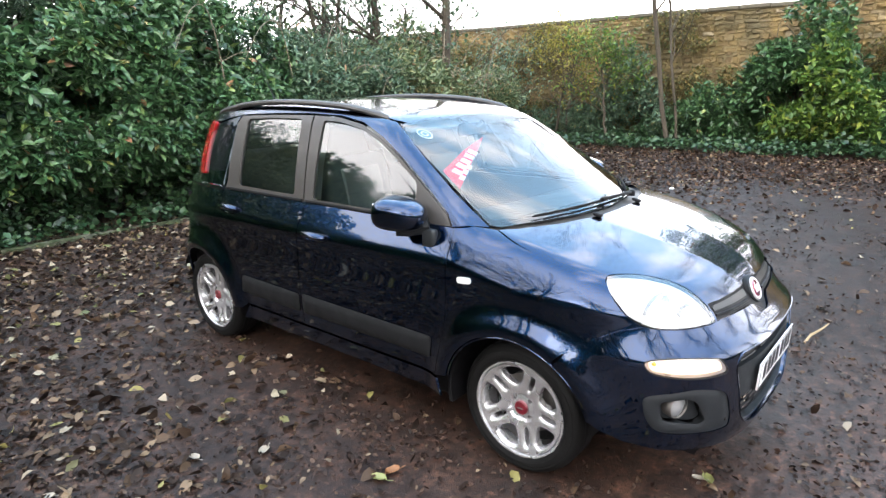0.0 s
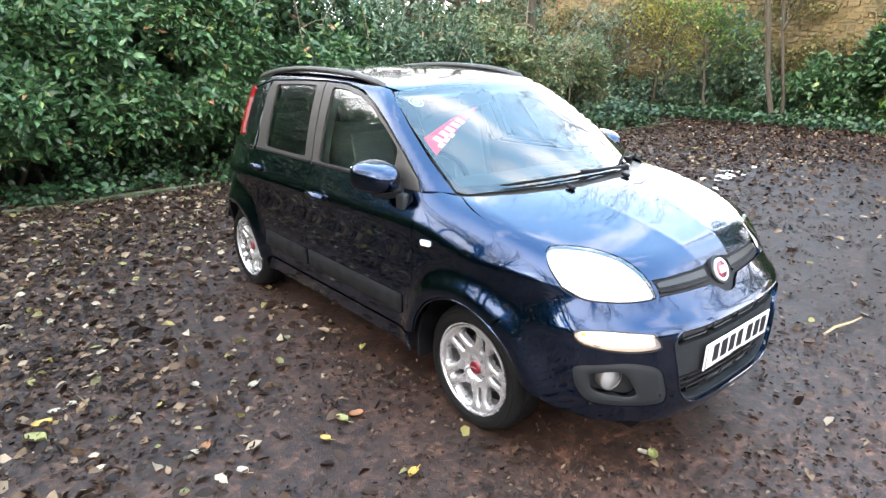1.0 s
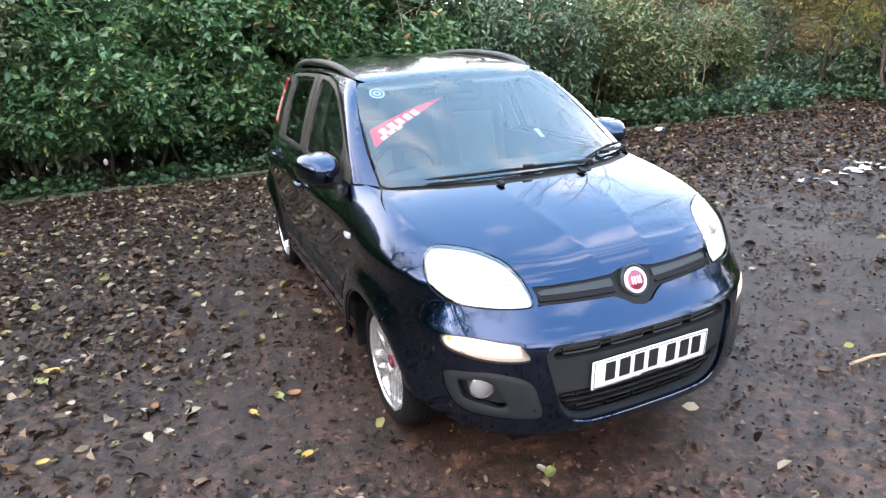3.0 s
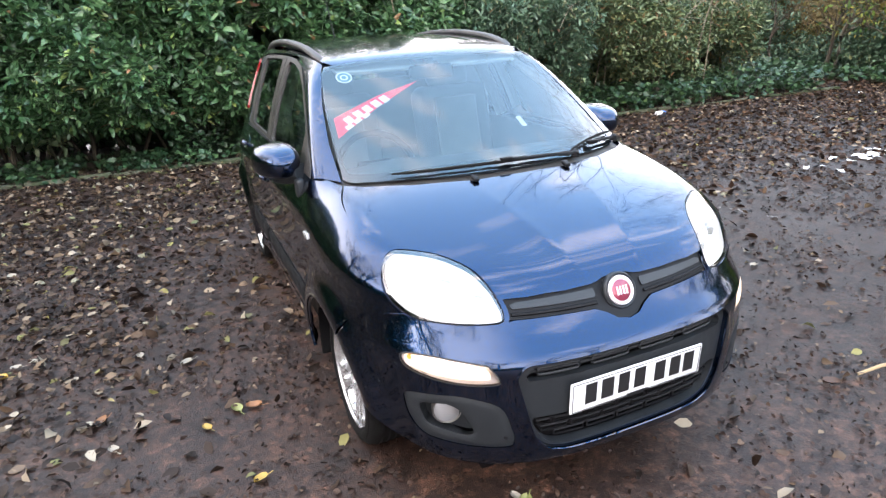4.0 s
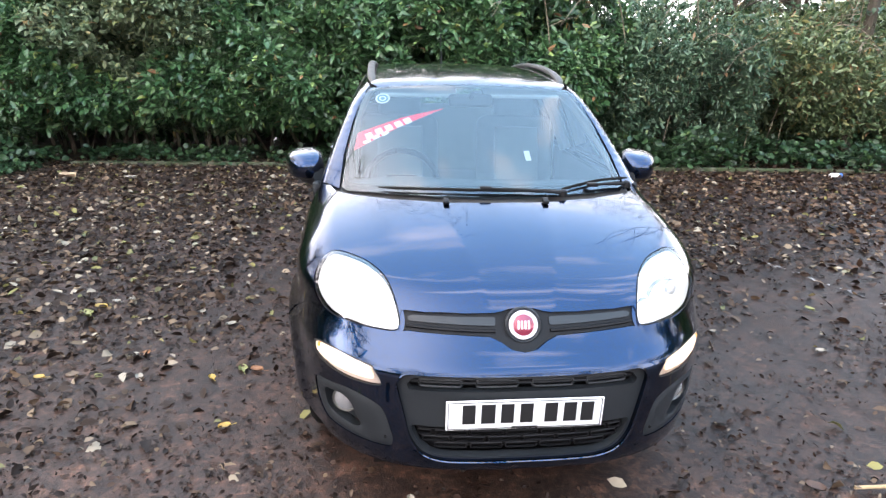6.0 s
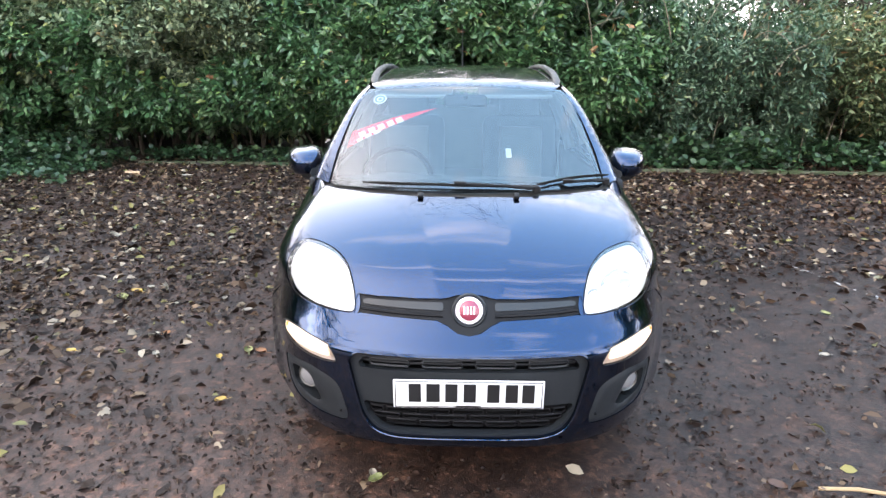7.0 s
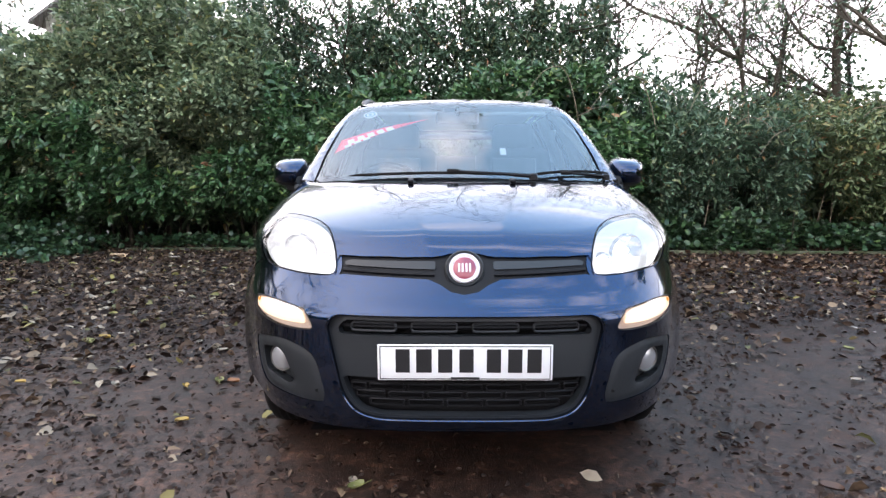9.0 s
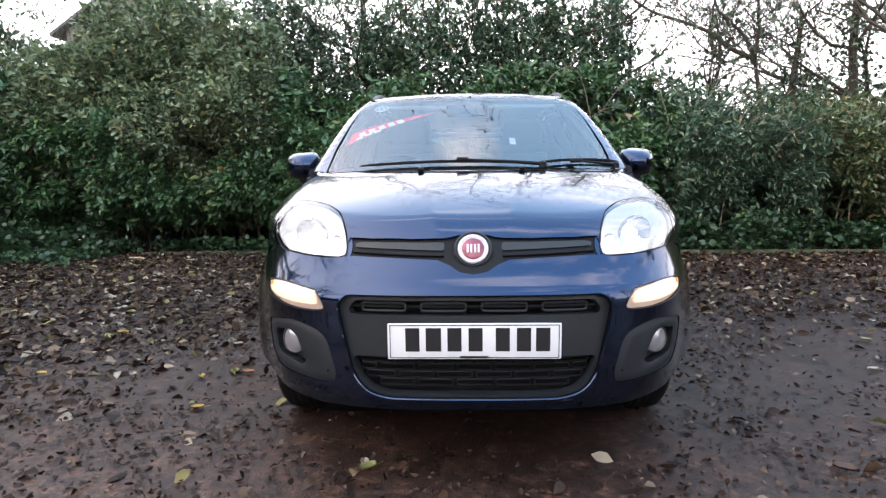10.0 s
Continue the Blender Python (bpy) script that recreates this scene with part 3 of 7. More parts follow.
laurels = [(-7.9, -6.3, 6.1), (-6.9, -4.4, 6.4), (-4.8, -2.3, 6.5), (-2.7, -0.4, 6.5), (-0.8, 1.4, 6.5), (1.0, 3.0, 6.5)]
for k, (a, b, yy) in enumerate(laurels):
    ob = shrub("laurel_bush", a, b, yy, 0.95, lambda q, k=k: min(skyline(q, k * 3.1), 2.6), "dense glossy dark green bush with whorled leaves rooted behind leaf litter", LAUREL, 17000, 0.122, 20 + k, 0.75, 0.38, tufts=8, rosette=True, gaps=0.2, low=0.22)
    tagged(ob, group=G)
for k, (a, b) in enumerate([(-6.6, -5.0), (-5.4, -3.9), (-4.3, -2.6)]):
    ob = shrub("grey_bush", a, b, 6.45, 1.0, lambda q, k=k: skyline(q, 40 + k * 1.7) + 0.40, "grey-green small-leaved bush arching above the laurels", GREYLEAF, 15000, 0.095, 30 + k, 1.6, 0.45, flat=0.8, low=0.1)
    tagged(ob, group="grey-green bushes")
for k, (a, b, h) in enumerate([(-3.4, -1.2, 4.5), (-1.4, 0.8, 4.7), (0.6, 2.6, 4.4), (2.4, 4.0, 3.0)]):
    ob = shrub("holly", a, b, 7.7, 0.7, wave(h, 0.5, 70 + k), "tall thin small-leaved evergreen with sky between its twigs", OLIVE, 11000 if b < 3 else 5000, 0.09, 120 + k, 0.8, 0.42, fill=0.75 if b < 3 else 0.6, stems=16)
    tagged(ob, group="tall thin evergreens")
for k, (a, b, yy, h) in enumerate([(2.7, 4.9, 6.4, 2.25), (4.6, 6.8, 6.4, 2.2), (6.5, 9.0, 6.7, 1.65)]):
    ob = shrub("mixed_bush", a, b, yy, 0.85, wave(h, 0.30, k * 2.7 + 9), "straggling grey-green bush with narrow leaves", (OLIVE, SALLOW, SALLOW)[k], 11000, 0.10, 40 + k, 0.5, 0.30, stems=14)
    tagged(ob, group=G)
shrub("back_bush", 6.2, 10.6, 10.2, 0.9, wave(3.0, 0.6, 61), "tall olive bush between the hedge and the stone wall", SALLOW, 9000, 0.13, 61, 0.3, 0.42, stems=12)
# a shaded second row that closes the hedge from behind
for k, (a, b, h) in enumerate([(-8.5, -5.0, 2.2), (-5.2, -1.4, 2.4), (-1.6, 2.2, 2.3), (2.0, 5.8, 1.75), (5.6, 9.0, 1.7)]):
    ob = shrub("thicket", a, b, 7.9, 0.7, wave(h, 0.25, 50 + k), "shaded leafy thicket behind the hedge", OLIVE if k > 2 else LAUREL, 6500, 0.16, 90 + k, 0.15, 0.5, stems=10)
    tagged(ob, group="thickets behind the hedge")


# shrubs before the stone wall
def dome(c, w, top, low):
    return lambda a: low + top * math.exp(-((a - c) / w) ** 2) + 0.30 * noise.noise((a * 1.7, c, 0.5)) + 0.30 * noise.noise((a * 4.1, c, 2.5))


for label, a, b, xx, hf, mt, n, lf in [
        ("large dark evergreen shrub against the stone wall", -2.8, 0.5, 12.2, dome(-1.2, 1.5, 2.2, 1.4), LAUREL, 9000, 0.13),
        ("bright yellow-green leafy shrub before the stone wall", 0.1, 2.1, 11.8, dome(1.0, 0.8, 1.5, 0.8), LIME, 2800, 0.15),
        ("tall blue-green shrub with open branches beside the bright shrub", 0.0, 3.2, 12.3, dome(1.5, 1.1, 2.6, 0.8), LAUREL, 8500, 0.15),
        ("low dark evergreen shrub at the wall's foot", 2.6, 5.0, 12.4, dome(3.4, 0.9, 0.7, 0.6), LAUREL, 3600, 0.12),
        ("tall grey-green shrub before the stone wall", 4.2, 6.6, 12.2, dome(5.4, 0.8, 1.9, 0.6), OLIVE, 4600, 0.10),
        ("thin olive shrub with yellowing leaves by the wall", 6.2, 8.6, 12.2, dome(7.2, 0.6, 1.5, 0.5), OLIVE, 2600, 0.10),
        ("straggling brown-stemmed shrub by the wall", 8.2, 10.6, 12.3, dome(9.4, 0.7, 1.5, 0.7), OLIVE, 3200, 0.10)]:
    shrub("wall_shrub", a, b, xx, 0.75, hf, label, mt, n, lf, 60 + int(a * 3 + 30), 0.35, 0.42, axis="y", stems=12, fill=0.62, gaps=0.22)


def ground_cover(name, label, boxes, material, density, size, seed, lift=(0.03, 0.22)):
    """Low ivy: leaves held on short stalks over the soil, inside patches (x0, x1, y0, y1)."""
    r = np.random.default_rng(seed)
    A = []
    for x0, x1, y0, y1 in boxes:
        n = int((x1 - x0) * (y1 - y0) * density)
        p = np.stack([r.uniform(x0, x1, n), r.uniform(y0, y1, n), r.uniform(*lift, n)], 1)
        e = np.minimum.reduce([p[:, 0] - x0, x1 - p[:, 0], p[:, 1] - y0, y1 - p[:, 1]])
        rag = np.array([noise.noise((a * 1.6, b * 1.6, 3.3)) for a, b in p[:, :2]])
        A.append(p[(e > 0.12 + 0.3 * rag)])
    at = np.concatenate(A)
    at[:, 2] *= 0.6 + 0.6 * np.array([abs(noise.noise((a * 0.9, b * 0.9, 8.0))) * 2 for a, b in at[:, :2]])
    out = r.normal(size=at.shape) * np.array([1, 1, 0.35]) + np.array([-0.2, -0.5, 0.15])
    ob = leaf_mesh(name, at, out, size * (0.6 + 0.8 * r.random(len(at))), material, None, 0.75, 0.12, 0.3, seed)
    return tagged(ob, label, "ivy", kind="stuff")


def kerb_y(x):
    return 5.86 - 0.05 * x


def build_kerb():
    """A low mossy concrete edging between the litter and the hedge."""
    moss = speckled("mossy_concrete", (0.12, 0.115, 0.085), 0.9, 0.35, 24, bumps=0.6)
    principled(moss).inputs["Specular IOR Level"].default_value = 0.2
    _c = principled(moss).inputs["Base Color"]
    link(moss, mixc(moss, ramp(moss, tex(moss, 6, 6, 0.7), [(0.36, 0.0), (0.54, 0.9)]), _c.links[0].from_socket, (0.036, 0.050, 0.020)), _c)
    ob = empty("kerb", "low mossy concrete edging along the foot of the hedge", "kerb", kind="structure")
    r = random.Random(31)
    x = -4.6
    while x < 9.0:
        w = 0.9
        bm = rbox((w - 0.012, 0.07, 0.22), (0, 0, 0), 0.012, 2)
        for v in bm.verts:
            v.co += Vector((0, r.uniform(-.004, .004), r.uniform(-.005, .005)))
        bmesh.ops.transform(bm, matrix=pose(x + w / 2, kerb_y(x + w / 2) + r.uniform(-.015, .015), r.uniform(-0.085, -0.055), r.uniform(-3, 3), 0, -2.86 + r.uniform(-1, 1)), verts=bm.verts[:])
        part("kerb_stone", bm, moss, ob)
        x += w


build_kerb()


def canes():
    """Long bare canes that arch out of the straggling bushes."""
    r = random.Random(53)
    pale = speckled("pale_cane", (0.20, 0.165, 0.12), 0.8, 0.3, 60, bumps=0.3)
    for k in range(13):
        x, y = r.uniform(1.6, 7.6), r.uniform(5.95, 6.3)
        side, h = r.choice((-1, 1)) * r.uniform(0.5, 1.3), r.uniform(1.5, 2.5)
        P = curve_pts([(0, 0.3, -0.05), (side * 0.12, 0.1, h * 0.55), (side * 0.42, -0.15, h * 0.95), (side * 0.8, -0.35, h * 0.96), (side * 1.15, -0.5, h * 0.78)], 5)
        n = len(P)
        bm = tube(list(P), [0.011 * (1 - 0.75 * i / (n - 1)) for i in range(n)], 5)
        for q in range(5):
            i = r.randrange(n // 3, n - 2)
            e = Vector(P[i]) + Vector((r.gauss(0, .22), r.gauss(-.1, .1), r.gauss(0.08, .16)))
            tube([Vector(P[i]), (Vector(P[i]) + e) / 2 + Vector((0, 0, 0.03)), e], [0.005, 0.004, 0.002], 4, bm=bm)
        ob = part("cane", bm, pale, None)
        ob.location = (x, y, 0)
        tagged(ob, "long bare pale cane arching out of the hedge", "branch", "arching canes")


canes()
ivy_strip = [(x, x + 1.25, kerb_y(x + 0.6) - 0.16, 7.1) for x in np.arange(-4.6, 3.0, 1.2)]
ground_cover("ivy_bed", "dark green ivy creeping along the foot of the hedge", [(-9.0, -4.6, 4.5, 6.6)] + ivy_strip, IVY, 400, 0.075, 71, (0.03, 0.18))
ground_cover("ivy_bank", "thick ivy banked up against the foot of the hedge", [(-8.8, -5.0, 4.9, 6.6), (-1.2, 2.6, 6.1, 7.2)] + [(x, x + 1.25, kerb_y(x + 0.6) - 0.12, 6.7) for x in np.arange(2.4, 8.6, 1.2)], IVY, 600, 0.085, 73, (0.06, 0.52))
ground_cover("ivy_border", "ivy and low greenery along the foot of the stone wall", [(10.5, 13.0, -4.0, 11.5)], IVY, 300, 0.085, 72, (0.05, 0.34))


# ---------------------------------------------------------------- trees
def grow(bm, p, d, length, rad, depth, r, tips):
    n = 4 if depth > 1 else 3
    pts, rads, q, dd = [p], [rad], p.copy(), d.copy()
    for i in range(n):
        dd = (dd + Vector((r.gauss(0, .14), r.gauss(0, .14), r.gauss(0.03, .10)))).normalized()
        q = q + dd * length / n
        pts.append(q.copy())
        rads.append(rad * (1 - 0.5 * (i + 1) / n))
    tube(pts, rads, 6 if depth > 2 else 4 if depth > 0 else 3, bm=bm)
    if depth == 0:
        tips.append(q)
        return
    for k in range(r.choice((2, 3, 3)) if depth > 1 else 3):
        i = r.randrange(1, n + 1)
        side = Vector((r.gauss(0, 1), r.gauss(0, 1), r.gauss(0.35, 0.5))).normalized()
        grow(bm, pts[i], (dd * 0.75 + side * 0.75).normalized(), length * r.uniform(0.55, 0.8), max(rads[i] * 0.62, 0.004), depth - 1, r, tips)
    grow(bm, pts[-1], dd, length * 0.75, max(rads[-1] * 0.85, 0.004), depth - 1, r, tips)


def bare_tree(label, at, height, rad, seed, lean=(0, 0), leaves=None, count=0, leaf=0.08, ivy=0, depth=4, group=""):
    r = random.Random(seed)
    ob = empty("tree", label, "tree", at, group)
    bm, bmb, tips = bmesh.new(), bmesh.new(), []
    pts, rads = [], []
    for i in range(8):
        t = i / 7
        pts.append(Vector((lean[0] * t + r.gauss(0, .03), lean[1] * t + r.gauss(0, .03), height * 0.62 * t - 0.05)))
        rads.append(rad * (1 - 0.45 * t))
    tube(pts, rads, 9, bm=bm)
    for i in range(3, 8):
        for k in range(2):
            a = r.uniform(0, math.tau)
            grow(bmb, pts[i], Vector((math.cos(a), math.sin(a), r.uniform(0.3, 1.2))).normalized(), height * r.uniform(0.13, 0.22), rads[i] * 0.5, depth - 1 if i > 4 else depth - 2, r, tips)
    part("trunk", bm, BARK, ob)
    tagged(part("branch_tangle", bmb, BARK, ob), kind="stuff")
    q = np.random.default_rng(seed)
    if ivy:
        t = q.random(ivy) ** 0.8
        i = np.minimum((t * 7).astype(int), 6)
        P = np.array([tuple(p) for p in pts])
        c = P[i] + (P[i + 1] - P[i]) * (t * 7 - i)[:, None]
        o = q.normal(size=(ivy, 3)) * np.array([1, 1, 0.3])
        o /= np.linalg.norm(o, axis=1, keepdims=True)
        at_ = c + o * (rad + q.random((ivy, 1)) ** 2 * 0.34)
        tagged(leaf_mesh("ivy", at_, o + np.array([0, 0, -.3]), 0.07 * (0.6 + 0.8 * q.random(ivy)), IVY, ob, 0.8, seed=seed), kind="stuff")
    if count:
        T = np.array([tuple(p) for p in tips])
        c = T[q.integers(0, len(T), count)] + q.normal(size=(count, 3)) * 0.16
        tagged(leaf_mesh("crown", c, q.normal(size=(count, 3)) + np.array([0, 0, -.4]), leaf * (0.6 + 0.8 * q.random(count)), leaves, ob, 0.4, seed=seed + 1), kind="stuff")
    return ob


GT = "trees behind the hedge"
for k, (x, y, h, rd, iv, n) in enumerate([(2.3, 8.2, 10.0, 0.07, 900, 150), (3.2, 9.6, 6.5, 0.06, 250, 1000), (4.5, 9.2, 6.2, 0.06, 250, 900), (5.9, 9.4, 6.4, 0.07, 350, 1000), (7.4, 9.2, 6.2, 0.06, 350, 1100), (1.3, 9.4, 10.0, 0.07, 500, 150), (-0.6, 8.0, 5.0, 0.05, 300, 2700), (-3.2, 8.3, 5.2, 0.05, 300, 2400), (3.9, 8.0, 5.6, 0.05, 300, 800), (5.2, 7.9, 5.4, 0.05, 300, 800), (6.6, 8.1, 9.0, 0.09, 900, 500), (8.1, 7.8, 5.0, 0.05, 200, 700), (0.4, 8.6, 9.5, 0.08, 900, 200), (-1.7, 8.7, 9.5, 0.07, 500, 200), (-7.8, 8.6, 5.0, 0.06, 200, 750), (9.9, 10.4, 5.5, 0.06, 200, 450)]):
    bare_tree("slim half-bare tree with dark twigs and ivy behind the hedge", (x, y, 0), h, rd, 100 + k, (random.uniform(-.5, .5), random.uniform(-.3, .3)), OLIVE, n, 0.085, iv, 4, GT)
bare_tree("dark ivy-clad tree trunk rising among the hedge bushes", (6.4, 6.3, 0), 10.0, 0.095, 145, (0.25, 0.3), None, 0, 0.08, 700, 3)
bare_tree("slender leaning bare tree trunk before the stone wall", (11.45, 4.02, 0), 11.0, 0.058, 140, (-0.4, 1.0), None, 0, 0.08, 60, 5)
bare_tree("small sapling with a few yellow leaves by the wall", (11.3, 6.6, 0), 3.2, 0.04, 141, (0.1, -0.2), YELLOW, 1000, 0.08, 0, 3)
bare_tree("small sapling with olive leaves by the wall", (11.5, 5.5, 0), 3.0, 0.035, 142, (-0.1, 0.2), LIME, 1700, 0.09, 0, 4)
bare_tree("thin sapling with olive leaves by the wall", (11.2, 8.0, 0), 3.0, 0.035, 143, (0.2, 0.2), OLIVE, 900, 0.08, 0, 3)
bare_tree("thin bent sapling with yellowing leaves by the wall", (11.8, 7.2, 0), 3.4, 0.045, 144, (0.3, -0.3), YELLOW, 500, 0.07, 0, 3)
bare_tree("thin dark double stem beside the leaning tree", (11.6, 3.85, 0), 7.0, 0.035, 146, (-0.3, 0.5), None, 0, 0.08, 0, 3)


def bough():
    """A forked bare tree with long crooked limbs above the hedge."""
    ob = empty("tree", "crooked bare tree with long forking limbs above the hedge", "tree", (4.95, 8.2, 0))
    r = random.Random(9)
    limbs = [([(0.1, 0, -0.05), (0.02, 0.05, 1.2), (0.04, 0, 2.2), (-0.08, 0, 2.99)], 0.075),
             ([(-0.08, 0, 2.99), (-0.5, -0.05, 3.16), (-0.77, 0, 3.4), (-1.12, 0.05, 3.58), (-1.83, 0.1, 3.85), (-2.4, 0.1, 4.3)], 0.045),
             ([(-0.08, 0, 2.99), (-0.22, 0.1, 3.39), (-0.52, 0.1, 3.68), (-0.72, 0.1, 3.95), (-0.8, 0.2, 4.8)], 0.038),
             ([(-0.5, -0.05, 3.16), (-0.66, 0.1, 2.86), (-0.95, 0.1, 2.7)], 0.022),
             ([(-0.08, 0, 2.99), (0.02, 0.1, 3.5), (0.0, 0.1, 4.2), (0.2, 0.1, 5.5)], 0.04)]
    bm = bmesh.new()
    tw, tips = bmesh.new(), []
    for pts, rad in limbs:
        P = curve_pts(pts, 4)
        n = len(P)
        tube(list(P), [rad * (1 - 0.6 * i / (n - 1)) for i in range(n)], 7, bm=bm)
        for i in range(3, n, 2):
            side = Vector((r.gauss(0, 1), r.gauss(0, 0.5), r.gauss(0.4, 0.7))).normalized()
            if P[i][2] > 2.5:
                grow(tw, Vector(P[i]), side, r.uniform(0.4, 0.9), rad * 0.3, 2, r, tips)
    part("trunk", bm, BARK, ob)
    tagged(part("branch_tangle", tw, BARK, ob), kind="stuff")


bough()

# the far side of the clearing, seen in the car's gloss
FAR = "trees across the clearing"
proto = bare_tree("tall bare winter tree across the clearing", (-15, -6, 0), 11.0, 0.20, 150, (0.5, 0.4), None, 0, 0.1, 500, 5, FAR)
proto2 = bare_tree("tall bare winter tree with spreading limbs", (-9, -15, 0), 12.0, 0.22, 151, (-0.6, 0.3), None, 0, 0.1, 300, 5, FAR)
for k, (x, y, f) in enumerate([(-10.5, 6.6, 1.25), (-9.6, 2.6, 1.3), (-10.0, -5.0, 1.3), (-13.5, 9.5, 1.2), (-14.0, -8.0, 1.1), (-5.5, -14, 1.2), (1.5, -15, 1.2), (8, -16, 1.2), (14, -13, 1.0), (17, -9, 1.0), (-13, 4.8, 1.35), (-12, -17, 1.0), (20, -3, 0.9), (15.6, -0.6, 0.9), (16.0, -5.6, 1.0)]):
    copy_thing((proto, proto2)[k % 2], pose(x, y, 0, 0, 0, 47 * k) @ Matrix.Scale(f, 4))
# tall evergreens that carry the hedge on beyond its bend
for k, (a, b, yy, h) in enumerate([(-13.5, -9.3, 7.4, 4.9), (-12.5, -9.6, 10.0, 5.6)]):
    ob = shrub("tall_laurel", a, b, yy, 1.0, wave(h, 0.9, 230 + k), "tall dark evergreen bush where the hedge bends away", LAUREL, 9000, 0.15, 230 + k, 0.2, 0.42, stems=8)
    tagged(ob, group="tall evergreens")
ob = shrub("tall_laurel", -3.0, 7.0, -11.5, 1.0, wave(4.0, 0.8, 235), "tall dark evergreen bush at the clearing's open side", IVY, 9000, 0.2, 235, 0.2, 0.45, axis="y", stems=10)
tagged(ob, group="tall evergreens")

for k, (x, y, h) in enumerate([(17.0, 0.2, 9.5), (17.8, -3.4, 10.5)]):
    bare_tree("broad evergreen tree beyond the stone wall", (x, y, 0), h, 0.2, 160 + k, (0.2, -0.3), LAUREL, 7000, 0.26, 0, 4, "evergreens beyond the wall")
for k, (a, b) in enumerate([(-26, -9), (-10, 9), (8, 27)]):
    ob = shrub("far_hedge", a, b, -21.5 - (k % 2), 1.2, wave(4.6, 0.9, 200 + k), "dark overgrown hedge on the far side of the clearing", IVY, 6000, 0.38, 210 + k, 0.1, 0.5, stems=6)
    tagged(ob, group="far hedges")
for k, (a, b) in enumerate([(-20, -3), (-4, 15)]):
    ob = shrub("far_hedge", a, b, -24.0 - k, 1.2, wave(4.4, 0.9, 220 + k), "dark overgrown hedge on the far side of the clearing", IVY, 6000, 0.38, 220 + k, 0.1, 0.5, axis="y", stems=6)
    tagged(ob, group="far hedges")


def house():
    """A gabled roof that shows over the hedge."""
    ob = empty("house", "rendered house with a grey slate gable roof behind the hedge", "house", (-10.0, 17.2, 0))
    slate = speckled("slate", (0.16, 0.16, 0.15), 0.7, 0.3, 8, bumps=0.5)
    wallm = speckled("house_render", (0.30, 0.29, 0.24), 0.9, 0.2, 6)
    w, zw, ridge, back = 2.5, 6.0, 7.68, 6.5
    v = [(-w, 0, 0), (w, 0, 0), (w, 0, zw), (0, 0, ridge), (-w, 0, zw)]
    v += [(x, back, z) for x, y, z in v]
    mesh_ob("house_wall", v, [(0, 1, 2, 3, 4), (9, 8, 7, 6, 5), (1, 6, 7, 2), (5, 0, 4, 9)], wallm, ob)
    for s in (-1, 1):
        e, k = 2.85 * s, 0.10
        q = [(0, -0.3, 7.76), (e, -0.3, 5.82), (e, back + 0.3, 5.82), (0, back + 0.3, 7.76)]
        q += [(x, y, z - k) for x, y, z in q]
        mesh_ob("roof_slope", q, [(0, 1, 2, 3), (7, 6, 5, 4), (0, 4, 5, 1), (1, 5, 6, 2), (2, 6, 7, 3)], slate, ob)


house()


def climbers():
    """Patches of stems and small leaves that cling to the stone wall."""
    r = np.random.default_rng(77)
    n = 42000
    y, z = r.uniform(-3, 14, n), r.uniform(0.2, 3.05, n)
    k = np.array([noise.noise((a * 0.55, b * 0.7, 5.1)) + 0.5 * noise.noise((a * 1.9, b * 1.9, 6.1)) for a, b in zip(y, z)]) + 0.22 * (1.5 - z)
    keep = k > 0.06
    at = np.stack([12.93 - 0.28 * r.random(keep.sum()) ** 2, y[keep], z[keep]], 1)
    out = r.normal(size=at.shape) * 0.7 + np.array([-0.7, 0, -0.1])
    ob = leaf_mesh("wall_climber", at, out, 0.075 * (0.6 + 0.8 * r.random(len(at))), leafy("climber_leaf", [(0.0, (0.075, 0.085, 0.03)), (0.4, (0.13, 0.14, 0.05)), (0.7, (0.22, 0.18, 0.06)), (0.9, (0.30, 0.24, 0.07)), (1.0, (0.16, 0.09, 0.04))], 0.6), None, 0.5, seed=78)
    tagged(ob, "patchy olive and yellowing climbing plants on the stone wall", "climbing plant", kind="stuff")


climbers()


def spline(xs, ys):
    """A natural cubic spline through a few knots, straight beyond its ends."""
    xs, ys = np.array(xs, float), np.array(ys, float)
    n, h = len(xs), np.diff(xs)
    A, r = np.eye(n), np.zeros(n)
    for i in range(1, n - 1):
        A[i, i - 1], A[i, i], A[i, i + 1] = h[i - 1], 2 * (h[i - 1] + h[i]), h[i]
        r[i] = 6 * ((ys[i + 1] - ys[i]) / h[i] - (ys[i] - ys[i - 1]) / h[i - 1])
    m = np.linalg.solve(A, r)
    s0 = (ys[1] - ys[0]) / h[0] - h[0] * m[1] / 6
    s1 = (ys[-1] - ys[-2]) / h[-1] + h[-1] * m[-2] / 6

    def f(x):
        x = np.asarray(x, float)
        i = np.clip(np.searchsorted(xs, x) - 1, 0, n - 2)
        d, a, b = h[i], xs[i + 1] - x, x - xs[i]
        v = (m[i] * a**3 + m[i + 1] * b**3) / (6 * d) + (ys[i] / d - m[i] * d / 6) * a + (ys[i + 1] / d - m[i + 1] * d / 6) * b
        v = np.where(x < xs[0], ys[0] + s0 * (x - xs[0]), v)
        return np.where(x > xs[-1], ys[-1] + s1 * (x - xs[-1]), v)
    return f


def smax(a, b, k):
    h = np.clip(0.5 + 0.5 * (a - b) / k, 0, 1)
    return b * (1 - h) + a * h + k * h * (1 - h)


